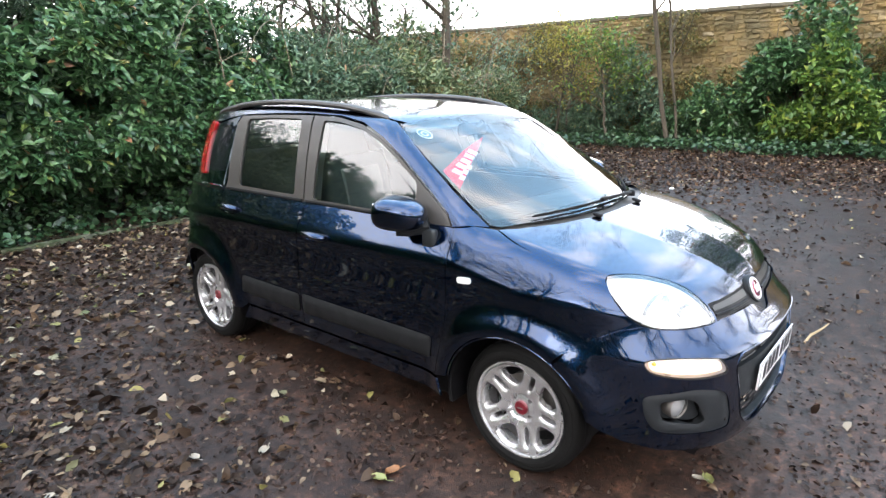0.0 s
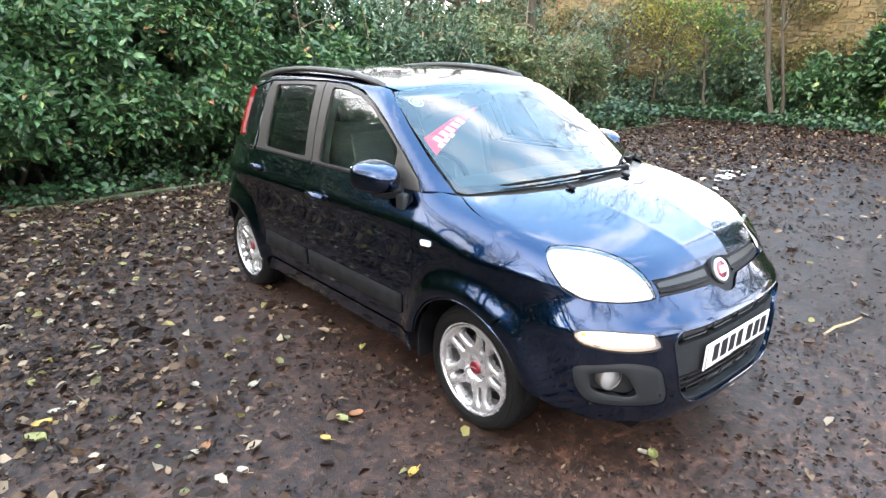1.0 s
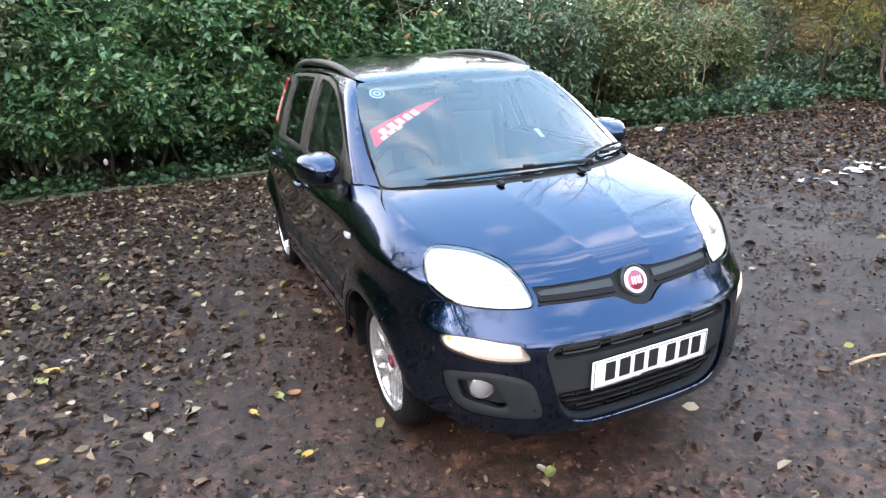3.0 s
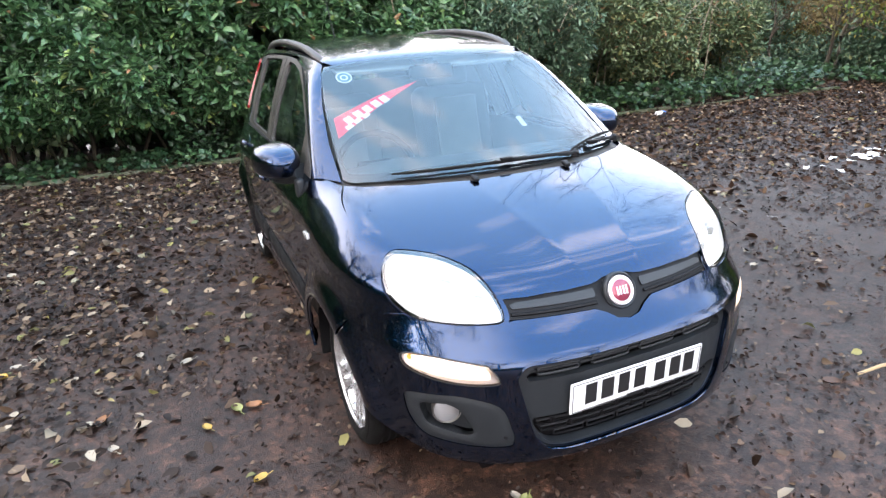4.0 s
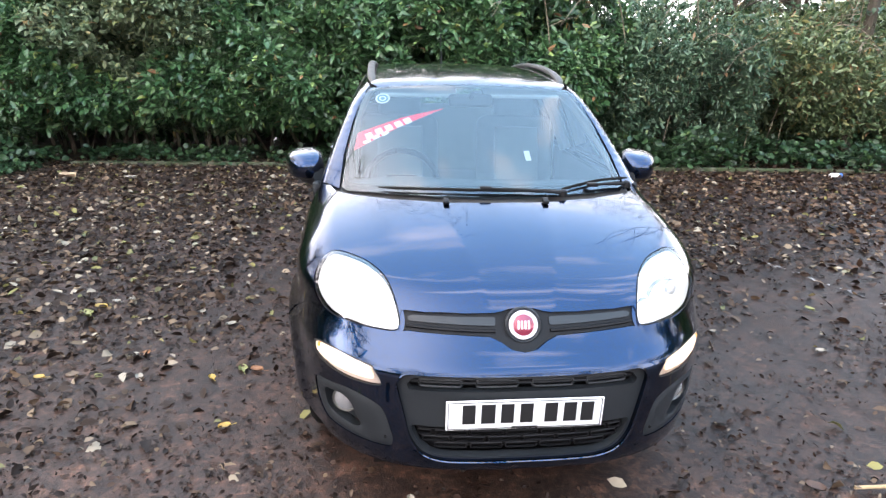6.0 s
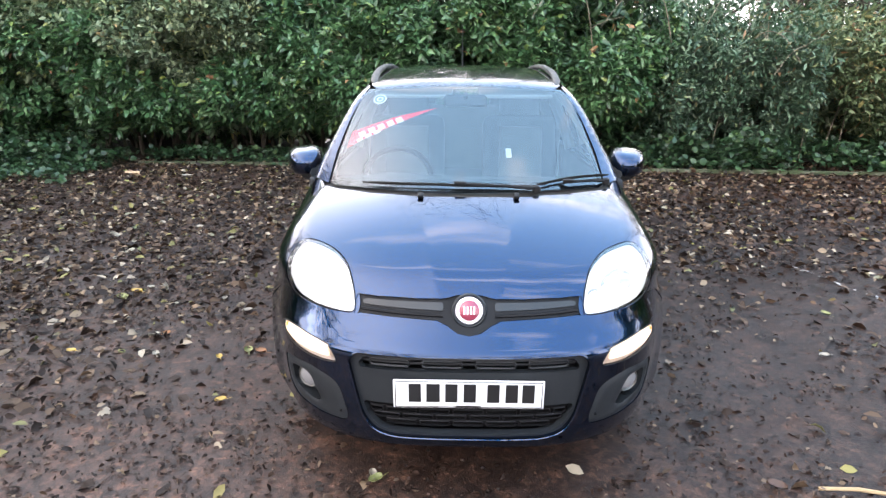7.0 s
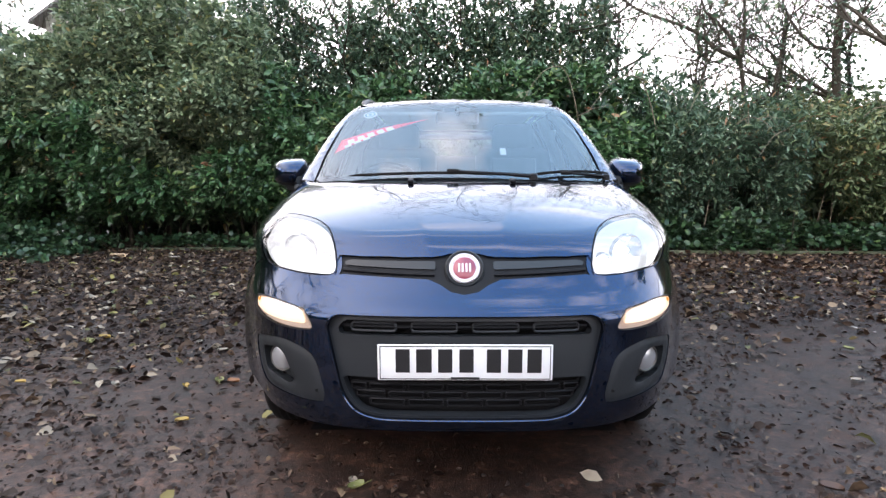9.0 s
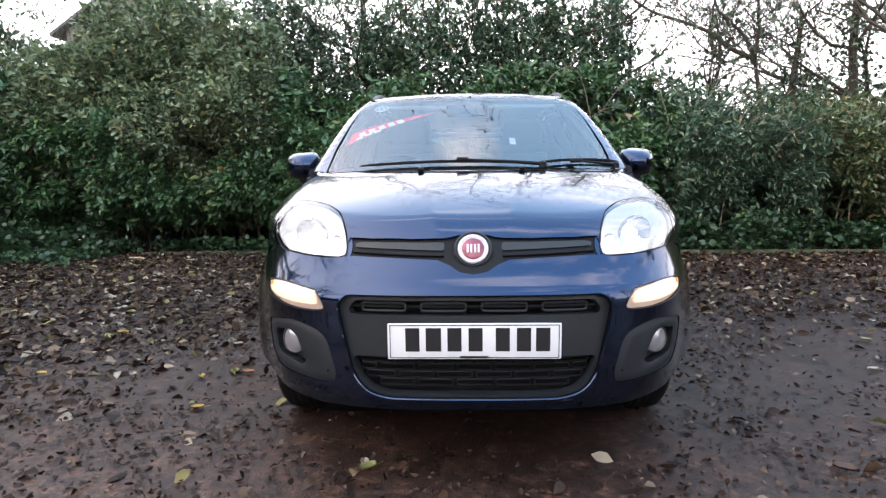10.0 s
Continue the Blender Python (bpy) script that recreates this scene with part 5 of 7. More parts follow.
    for z in (0.554,):
        part("slot_bar", tube([(x, yn(x, z) + 0.038, z) for x in np.linspace(-0.37, 0.37, 20)], 0.006, 5), BLACK, car)
    for r_i, z in enumerate((0.394, 0.370, 0.346, 0.322)):
        w = 0.368 - (0.408 - z) * 0.60
        n = 6
        for i in range(n + (r_i % 2)):
            c = (i - (n + (r_i % 2) - 1) / 2) * 0.118
            a, b = max(c - 0.052, -w), min(c + 0.052, w)
            if b - a < 0.03:
                continue
            q = rounded([(a, z + 0.009), (b, z + 0.009), (b, z - 0.009), (a, z - 0.009)], 0.006, 0.014)
            part("mesh_cell", tube([(x, yn(x, zz) + 0.036, zz) for x, zz in q], 0.0035, 5, closed=True), BLACK, car)
    # bright painted edge round the insert
    part("insert_edge", tube([(x, yn(x, z) + 0.001, z) for x, z in GR], 0.004, 6, closed=True), PAINT, car)
    # number plate with plain bars
    pl = part("number_plate", rbox((0.520, 0.008, 0.111), (0, -0.757, 0.4565), 0.004, 2, (3, 0, 0)), PLATE, car, "white plate with plain black bars")
    def on_plate(x, z):
        return (x, -0.7615 - (z - 0.4565) * 0.052, z)
    for k, x in enumerate((-0.185, -0.122, -0.059, 0.004, 0.085, 0.148, 0.205)):
        part("bar", rbox((0.042 if k != 1 else 0.046, 0.002, 0.072), on_plate(x, 0.462), 0, 1, (3, 0, 0)), PLATE_BLACK, pl, smooth=False)
    part("bar", rbox((0.085, 0.002, 0.007), on_plate(0, 0.408), 0, 1, (3, 0, 0)), PLATE_BLACK, pl, smooth=False)
    for w, h, x, z in ((0.506, 0.0022, 0, 0.5065), (0.506, 0.0022, 0, 0.4065), (0.0022, 0.098, -0.252, 0.4565), (0.0022, 0.098, 0.252, 0.4565)):
        part("border_line", rbox((w, 0.0016, h), on_plate(x, z), 0, 1, (3, 0, 0)), PLATE_BLACK, pl, smooth=False)
    # upper grille with its dip round the badge
    half = np.array([(0.0, -0.62, 0.788), (0.025, -0.62, 0.785), (0.046, -0.62, 0.777), (0.072, -0.62, 0.760), (0.100, -0.622, 0.751), (0.20, -0.614, 0.750), (0.392, -0.592, 0.751), (0.396, -0.612, 0.705), (0.375, -0.62, 0.702), (0.20, -0.66, 0.695), (0.110, -0.675, 0.691), (0.072, -0.685, 0.676), (0.040, -0.69, 0.657), (0.017, -0.70, 0.651), (0.0, -0.70, 0.650)])
    uv = NOSE.flat(half)
    full = np.concatenate([uv, (uv[1:-1] * np.array([-1, 1]))[::-1]])
    panel("upper_grille", car, BLACK, NOSE, lambda q: lower(q + np.array([0, -0.012, 0])), full, cell=0.015, depth=0.02, seam=-0.003, label="dark grey upper grille bar")
    for s in (1, -1):
        bl = rounded(NOSE.flat(np.array([(s * x, 0, z) for x, z in ((0.090, 0.742), (0.200, 0.742), (0.360, 0.744), (0.378, 0.738), (0.374, 0.728), (0.200, 0.721), (0.090, 0.718))])), 0.008, 0.012)
        panel("grille_blade", car, BLADE, NOSE, lambda w: lower(w + np.array([0, -0.006, 0])), bl, cell=0.014, depth=0.010, seam=0.0)
        pts = [np.array((s * x, 0, z)) for x, z in ((0.092, 0.703), (0.2, 0.706), (0.3, 0.710), (0.380, 0.714))]
        q = on(lower, NOSE, NOSE.flat(np.array(pts)))
        part("grille_gap", tube(list(curve_pts(q + np.array([0, 0.008, 0.0]), 5)), 0.006, 6), BLACK, car)
    # badge
    c, tilt = Vector((0, -0.646, 0.720)), -26
    M = pose(*c, tilt, 0, 0)
    def turned(bm):
        bmesh.ops.transform(bm, matrix=M, verts=bm.verts[:])
        return bm
    badge = part("badge", turned(lathe([(0.02, 0.061), (-0.004, 0.061), (-0.009, 0.056), (-0.004, 0.047)], 40, "y")), PLASTIC, car, "round red and chrome badge")
    part("badge_ring", turned(lathe([(0.0, 0.048), (-0.010, 0.048), (-0.013, 0.045), (-0.011, 0.0385)], 40, "y")), BADGE_SILVER, badge)
    part("badge_face", turned(lathe([(0.0, 0.038), (-0.0105, 0.038), (-0.011, 0.02), (-0.0115, 0.001)], 40, "y")), BADGE_SILVER, badge)
    part("badge_shield", turned(lathe([(0.0, 0.0350), (-0.0115, 0.0350), (-0.013, 0.033), (-0.0135, 0.001)], 36, "y")), BADGE_RED, badge)
    for x in (-0.020, -0.007, 0.007, 0.020):
        part("badge_bar", turned(rbox((0.006, 0.003, 0.028), (x * 0.85, -0.0138, 0), 0)), BADGE_SILVER, badge, smooth=False)
    # lamps
    for s in (1, -1):
        C = CORNER(s)
        ring = np.concatenate([LAMP_TOP[:-1], LAMP_LOW[:-1], LAMP_SIDE_EDGE[:-1]]) * np.array([s, 1, 1])
        uv = C.flat(ring)
        lamp = panel("headlamp", car, LENS, C, lower, uv, cell=0.024, depth=0.0, seam=0.003, lift=0.001, label="lit clear headlamp")
        lamp.visible_shadow = False
        ev = even(uv, 0.02)
        panel("lamp_flange", car, PAINT, C, lower, shrink(ev, -0.016), [shrink(ev, 0.002)], cell=0.02, depth=0.0, lift=-0.005, seam=0.0)
        bowl = panel("reflector", lamp, LAMP_ON, C, lower, uv, cell=0.02, depth=0.0, seam=0.006, bulge=lambda w, ev=ev: -0.005 - 0.062 * np.clip(gap(ev, w) / 0.06, 0, 1) ** 0.8)
        part("lamp_gasket", tube([p - slope(lower, p[None])[0] * 0.004 for p in on(lower, C, shrink(ev, 0.001))], 0.0025, 5, closed=True), BLACK, lamp)
        for (x, y, z, r) in ((0.560, -0.480, 0.775, 0.060), (0.462, -0.560, 0.752, 0.030)):
            bm = lathe([(0.012, r), (0.0, r), (-0.003, r * 0.96), (0.002, r * 0.90), (0.020, r * 0.62), (0.028, r * 0.30), (0.030, 0.002)], 28, "y")
            sp = on(lower, C, C.flat(np.array([(s * x, y, z)])))[0]
            sp = sp - slope(lower, sp[None])[0] * 0.048
            turn = pose(*sp, 14, 0, s * 18)
            bmesh.ops.transform(bm, matrix=turn, verts=bm.verts[:])
            part("lamp_bowl", bm, LAMP_DISH, lamp)
            for k in range(6):
                a = radians(60 * k + 20)
                q = [turn @ Vector((math.cos(a) * r * t, 0.022 - 0.020 * t, math.sin(a) * r * t)) for t in (0.35, 0.6, 0.88)]
                part("facet_rib", tube(q, 0.0022, 4), REFLECTOR, lamp)
            bm = lathe([(0.026, 0.010), (0.004, 0.011), (-0.002, 0.004)], 14, "y")
            bmesh.ops.transform(bm, matrix=turn, verts=bm.verts[:])
            part("bulb", bm, BULB, lamp)
        F2 = ind * (np.array([1, 1]) if s > 0 else m)
        il = panel("daylight_lamp", car, LENS, FR, lower, F2, cell=0.018, depth=0.0, seam=0.002, lift=0.0005, label="lit white daytime running lamp with an amber outer end")
        il.visible_shadow = False
        evi = even(F2, 0.015)
        panel("lamp_bowl", il, LAMP_SILVER, FR, lower, F2, cell=0.014, depth=0.0, seam=0.002, bulge=lambda w, e=evi: -0.006 - 0.016 * np.clip(gap(e, w) / 0.02, 0, 1))
        bar = rounded(FR.flat(np.array([(s * 0.688, -0.490, 0.608), (s * 0.617, -0.569, 0.615), (s * 0.510, -0.654, 0.600), (s * 0.490, -0.672, 0.588), (s * 0.484, -0.677, 0.556), (s * 0.57, -0.622, 0.556), (s * 0.640, -0.566, 0.563), (s * 0.686, -0.500, 0.578)])), 0.012, 0.01)
        panel("light_bar", il, LAMP_SIDE, FR, lower, bar, cell=0.014, depth=0.006, seam=0.0, lift=-0.003)
        a3 = on(lower, FR, FR.flat(np.array([(s * 0.672, -0.505, 0.600)])))[0]
        part("amber_bulb", lathe([(-0.010, 0.004), (-0.005, 0.009), (0.005, 0.009), (0.010, 0.004)], 14, "y", a3 + np.array([-s * 0.006, 0.006, 0])), AMBER, il)
        part("lamp_lip", tube([p - slope(lower, p[None])[0] * 0.002 for p in on(lower, FR, even(F2, 0.03))], 0.003, 5, closed=True), PLASTIC, il)
        # fog lamp pod
        F3 = fog * (np.array([1, 1]) if s > 0 else m)
        evf = even(F3, 0.015)
        cup = rounded(FR.flat(np.array([(s * 0.668, -0.530, 0.450), (s * 0.600, -0.609, 0.464), (s * 0.570, -0.634, 0.446), (s * 0.535, -0.660, 0.366), (s * 0.560, -0.642, 0.354), (s * 0.655, -0.547, 0.376)])), 0.022, 0.01)
        pod = panel("fog_pod", car, PLASTIC, FR, lower, F3, [cup], cell=0.014, depth=0.045, seam=-0.001, bulge=lambda w, e=evf, c=cup: -0.006 + 0.006 * np.clip(gap(e, w) / 0.012, 0, 1) - 0.004 * np.clip(1 - gap(c, w) / 0.008, 0, 1), label="dark grey fog lamp surround")
        panel("cup_floor", pod, PLASTIC, FR, lambda q: lower(q) + 0.038, cup, cell=0.014, depth=0.0, seam=-0.004)
        f3 = on(lower, FR, FR.flat(np.array([(s * 0.602, -0.607, 0.420)])))[0]
        Mf = pose(f3[0] - s * 0.014, f3[1] + 0.036, f3[2], 0, 0, s * 20)
        bm = lathe([(0.03, 0.047), (-0.006, 0.047), (-0.010, 0.044), (-0.004, 0.041)], 28, "y")
        bmesh.ops.transform(bm, matrix=Mf, verts=bm.verts[:])
        fl = part("fog_lamp", bm, STEEL, pod)
        bm = lathe([(0.02, 0.041), (-0.005, 0.041), (-0.012, 0.029), (-0.015, 0.002)], 28, "y")
        bmesh.ops.transform(bm, matrix=Mf, verts=bm.verts[:])
        part("fog_lens", bm, mat("fog_lens", (0.46, 0.47, 0.48), 0.20, 0.6, 0.5), pod)
        cc = on(lower, FR, FR.flat(np.array([(s * 0.452, -0.70, 0.352)])))[0]
        part("clip", lathe([(0.004, 0.006), (-0.003, 0.005)], 10, "y", cc), BLACK, pod)
    # underside and dark inner shell
    bm = bmesh.new()
    ys = np.linspace(-0.62, 2.7, 18)
    rows = []
    for y in ys:
        row = []
        for a in np.linspace(-0.62, 0.62, 9):
            row.append(bm.verts.new((a * (1 if -0.3 < y < 2.6 else 0.8), y, 0.19)))
        rows.append(row)
    for p, q in zip(rows, rows[1:]):
        for i in range(8):
            bm.faces.new((p[i], p[i + 1], q[i + 1], q[i]))
    part("underbody", bm, BLACK, car, smooth=False)
    part("bulkhead", rbox((1.16, 0.03, 0.72), (0, 0.32, 0.56), 0.01, 1), BLACK, car, smooth=False)
    for s in (1, -1):
        part("inner_side", rbox((0.02, 2.2, 0.72), (s * 0.700, 1.45, 0.56), 0), BLACK, car, smooth=False)
    # rear: bumper and tailgate
    BACK = Along((0, 1, 0), 1.5, 1.6)
    tb = np.array([(-0.70, 0, 0.30), (0.70, 0, 0.30), (0.70, 0, 0.62), (-0.70, 0, 0.62)])
    panel("rear_bumper", car, PAINT, BACK, lower, rounded(BACK.flat(tb), 0.05), cell=0.05)
    tg = np.array([(-0.66, 0, 0.63), (0.66, 0, 0.63), (0.63, 0, 0.99), (-0.63, 0, 0.99)])
    panel("tailgate", car, PAINT, BACK, lower, rounded(BACK.flat(tg), 0.03), cell=0.05)


build_body()


def build_cabin():
    # windscreen with its dark border
    half = np.concatenate([[(0.0, 0.0, 0.992), (0.25, 0.03, 0.99), (0.45, 0.105, 0.984), (0.61, 0.19, 0.978)],
                           [(0.640, 0.225, 0.99), (0.622, 0.40, 1.10), (0.592, 0.60, 1.235), (0.555, 0.76, 1.345)], [(0.520, 0.82, 1.380), (0.35, 0.815, 1.394), (0.15, 0.815, 1.402), (0.0, 0.815, 1.404)]])
    uv = SCREEN.flat(half)
    sg = np.array([-1, 1])
    full = np.concatenate([uv, (uv[1:-1] * sg)[::-1]])
    ws = panel("windscreen", car, SCREEN_GLASS, SCREEN, upper, full, cell=0.05, depth=0.004, seam=0.003)
    ws.visible_shadow = False
    ih = np.array([(0.0, 0.07, 1.028), (0.30, 0.10, 1.026), (0.51, 0.16, 1.018), (0.612, 0.22, 1.020), (0.613, 0.40, 1.112), (0.584, 0.60, 1.242), (0.547, 0.755, 1.350), (0.505, 0.797, 1.374), (0.25, 0.795, 1.388), (0.0, 0.795, 1.393)])
    iu = SCREEN.flat(ih)
    ifull = np.concatenate([iu, (iu[1:-1] * sg)[::-1]])
    panel("screen_border", ws, FRIT, SCREEN, upper, full, [ifull], cell=0.03, depth=0.0, lift=-0.005, seam=0.001)
    # roof
    hr = np.array([(0.0, 0.803, 1.41), (0.25, 0.805, 1.40), (0.48, 0.816, 1.388), (0.515, 0.87, 1.392), (0.522, 1.1, 1.42), (0.522, 1.6, 1.43), (0.515, 2.1, 1.42), (0.48, 2.5, 1.38), (0.40, 2.66, 1.36), (0.0, 2.72, 1.36)])
    RT = Along((0, 0, 1), 0.6, 1.2)
    ur = RT.flat(hr)
    panel("roof", car, PAINT, RT, upper, np.concatenate([ur, (ur[1:-1] * sg)[::-1]]), cell=0.05)
    for s in (1, -1):
        F = Along((s * 0.86, 0, 0.5), 0.0, 1.5)
        fl = lambda pts: F.flat(pts * np.array([s, 1, 1]))
        U = lambda pts: side_pts(upper, pts)
        # pillar and roof edge in body colour: from the screen's foot to the tail
        roof_edge = np.array([(0.525, 0.845, 1.388), (0.530, 1.1, 1.418), (0.530, 1.6, 1.428), (0.523, 2.1, 1.416), (0.487, 2.5, 1.376)])
        scr_edge = np.array([(0.646, 0.218, 0.985), (0.626, 0.40, 1.097), (0.596, 0.60, 1.234), (0.559, 0.767, 1.349)])
        door_top = U([(2.52, 1.335), (2.30, 1.352), (2.06, 1.398), (1.75, 1.412), (1.42, 1.415), (1.20, 1.408), (1.02, 1.380), (0.86, 1.322), (0.70, 1.240), (0.52, 1.130), (0.38, 1.035), (0.345, 0.985)])
        ring = np.concatenate([scr_edge, roof_edge, door_top])
        panel("roof_pillar", car, PAINT, F, upper, fl(ring), cell=0.03, seam=0.0015)
        # door window frames: matt dark
        ft = [(0.345, 0.985), (0.38, 1.03), (0.52, 1.123), (0.70, 1.232), (0.86, 1.314), (1.02, 1.372), (1.20, 1.400), (1.405, 1.407)]
        front_glass = [(0.565, 1.005), (0.575, 1.140), (0.70, 1.213), (0.86, 1.296), (1.02, 1.352), (1.18, 1.378), (1.315, 1.384), (1.258, 1.005)]
        panel("front_window_frame", car, GREY_TRIM, F, upper, fl(U(ft + [(1.318, 0.985)])), [fl(rounded3(front_glass, s))], cell=0.03, lift=0.001, label="matt dark grey window frame and mirror corner")
        g = panel("front_window", car, GLASS, F, upper, fl(rounded3(front_glass, s)), cell=0.05, lift=-0.008, depth=0.0, seam=-0.006)
        g.visible_shadow = False
        rear_glass = [(1.405, 1.012), (1.490, 1.388), (1.75, 1.386), (1.985, 1.376), (1.925, 1.016)]
        panel("rear_window_frame", car, GREY_TRIM, F, upper, fl(U([(1.323, 0.985), (1.412, 1.407), (1.75, 1.404), (2.06, 1.392), (2.085, 1.35), (2.045, 1.04), (2.055, 0.985)])), [fl(rounded3(rear_glass, s))], cell=0.03, lift=0.001, label="matt dark grey window frame")
        g = panel("rear_window", car, GLASS, F, upper, fl(rounded3(rear_glass, s)), cell=0.05, lift=-0.008, depth=0.0, seam=-0.006)
        g.visible_shadow = False
        bt = side_pts(lower, [(y, 0.978) for y in np.linspace(2.07, 2.80, 14)], s) - np.array([s * 0.012, 0, -0.006])
        part("belt_trim", tube(list(bt), 0.016, 8), PAINT, car)
        # rubber along the waist
        for a, b in ((0.56, 1.30), (1.33, 2.03)):
            part("waist_seal", tube(list(U([(y, 0.992) for y in np.linspace(a, b, 12)]) * np.array([s, 1, 1]) + np.array([s * 0.004, 0, 0])), 0.008, 6), RUBBER, car)
        # quarter window, tail lamp, tail pillar
        qg = [(2.085, 1.085), (2.140, 1.340), (2.325, 1.330), (2.300, 1.068)]
        panel("quarter_window", car, FRIT, F, upper, fl(rounded3(qg, s)), cell=0.04, depth=0.004, label="dark glass quarter window")
        panel("quarter_pillar", car, PAINT, F, upper, fl(U([(2.062, 0.985), (2.052, 1.04), (2.092, 1.35), (2.075, 1.39), (2.30, 1.345), (2.56, 1.315), (2.72, 1.10), (2.76, 0.975), (2.66, 0.975), (2.56, 0.975), (2.44, 0.978), (2.32, 0.980), (2.18, 0.983)])), [fl(rounded3(qg, s))], cell=0.035)
        tl = [(2.325, 1.042), (2.352, 1.20), (2.355, 1.300), (2.335, 1.350), (2.435, 1.355), (2.462, 1.27), (2.45, 1.15), (2.405, 1.045)]
        panel("tail_lamp", car, RED_LENS, F, upper, fl(rounded3(tl, s)), cell=0.03, lift=0.012, depth=0.014, label="lit red tail lamp")
        # roof rails on two feet
        rail = [(0.498, 0.900, 1.390), (0.512, 1.0, 1.420), (0.518, 1.25, 1.455), (0.518, 1.65, 1.471), (0.510, 2.05, 1.457), (0.488, 2.36, 1.415), (0.480, 2.45, 1.386)]
        pts = curve_pts(np.array(rail) * np.array([s, 1, 1]), 6)
        n = len(pts)
        rr = [0.012 + 0.010 * min(1, min(i, n - 1 - i) / 5) for i in range(n)]
        part("roof_rail", tube(list(pts), rr, 10, squash=0.72), speckled("rail_grey", (0.048, 0.045, 0.041), 0.5, 0.15, 90), car, "dark bronze-grey roof rail")
    # tail window and closing panels behind
    BACK = Along((0, 1, 0), 1.5, 1.6)
    tw = np.array([(-0.50, 0, 1.03), (0.50, 0, 1.03), (0.42, 0, 1.33), (-0.42, 0, 1.33)])
    rim = np.array([(-0.64, 0, 0.985), (0.64, 0, 0.985), (0.56, 0, 1.2), (0.47, 0, 1.37), (-0.47, 0, 1.37), (-0.56, 0, 1.2)])
    panel("tailgate_frame", car, PAINT, BACK, upper, BACK.flat(rim), [rounded(BACK.flat(tw), 0.04)], cell=0.06)
    g = panel("tail_window", car, GLASS, BACK, upper, rounded(BACK.flat(tw), 0.04), cell=0.08, depth=0.0, seam=-0.005)
    g.visible_shadow = False
    # aerial
    part("aerial", tube([(0.0, 2.52, 1.43), (0.0, 2.60, 1.56), (0.0, 2.70, 1.74)], [0.006, 0.003, 0.0018], 6), BLACK, car)


def rounded3(pts, s, r=0.025):
    """A rounded outline on the cabin's side, from (y, z)."""
    return side_pts(upper, rounded(pts, r, 0.03))


build_cabin()


def build_cowl():
    xs = np.linspace(-0.66, 0.66, 45)
    V, F = [], []
    for x in xs:
        yb = -0.040 + 0.345 * x * x + 0.06 * x**4
        zb = float(bonnet_z(yb)) - 0.1 * x * x
        y1 = float(screen_y(abs(x), 0.995))
        for t in np.linspace(0, 1, 5):
            y = yb + (y1 + 0.012 - yb) * t
            V.append((x, y, zb - 0.010 - 0.006 * math.sin(math.pi * t) + (0.992 - zb + 0.004) * t * 0.8))
    for i in range(len(xs) - 1):
        for k in range(4):
            F.append((i * 5 + k, i * 5 + k + 1, i * 5 + k + 6, i * 5 + k + 5))
    mesh_ob("cowl", V, F, GREY_TRIM, car, "black plastic scuttle panel", True)

    def scr(x, z, lift=0.0):
        p = on(upper, SCREEN, SCREEN.flat(np.array([(x, float(screen_y(abs(x), z)), z)])))[0]
        return p + slope(upper, p[None])[0] * lift

    # two wipers: pivot, arm, blade
    for pivot, mid, tip_in, tip_out in (((0.0, 0.005, 1.0), (-0.03, 1.022), (-0.47, 0.999), (0.30, 1.000)), ((0.40, 0.085, 0.992), (0.45, 1.016), (0.30, 1.004), (0.665, 1.012))):
        w = empty("wiper", "black windscreen wiper at rest", "")
        w.parent = car
        a, b = scr(*tip_in, 0.016), scr(*tip_out, 0.016)
        blade = [scr(tip_in[0] + (tip_out[0] - tip_in[0]) * t, tip_in[1] + (tip_out[1] - tip_in[1]) * t + 0.010 * math.sin(math.pi * t), 0.014) for t in np.linspace(0, 1, 12)]
        part("blade", tube(blade, [0.002] + [0.0045] * 10 + [0.002], 6, squash=1.5), RUBBER, w)
        m = scr(mid[0], mid[1] - 0.012, 0.022)
        pv = scr(pivot[0] + (0.30 if pivot[0] == 0 else 0.24), 0.990, 0.02)
        part("arm", tube([pv, pv * 0.6 + m * 0.4 + np.array([0, 0, 0.002]), m], [0.009, 0.007, 0.005], 6), BLACK, w)
        part("pivot_cap", lathe([(-0.015, 0.018), (0.008, 0.016), (0.014, 0.008)], 14, "z", pv), BLACK, w)
        part("blade_joint", rbox((0.05, 0.022, 0.018), tuple(m), 0.005, 2), BLACK, w)
        w.matrix_parent_inverse = Matrix()
    for x in (-0.2, 0.21):
        j = part("washer_jet", rbox((0.024, 0.042, 0.016), (x, -0.040, 0.990), 0.006, 3, (14, 0, 0)), BLACK, car)
        part("nozzle", lathe([(-0.004, 0.004), (0.004, 0.003)], 8, "y", (x, -0.018, 0.996)), BLACK, j)


build_cowl()


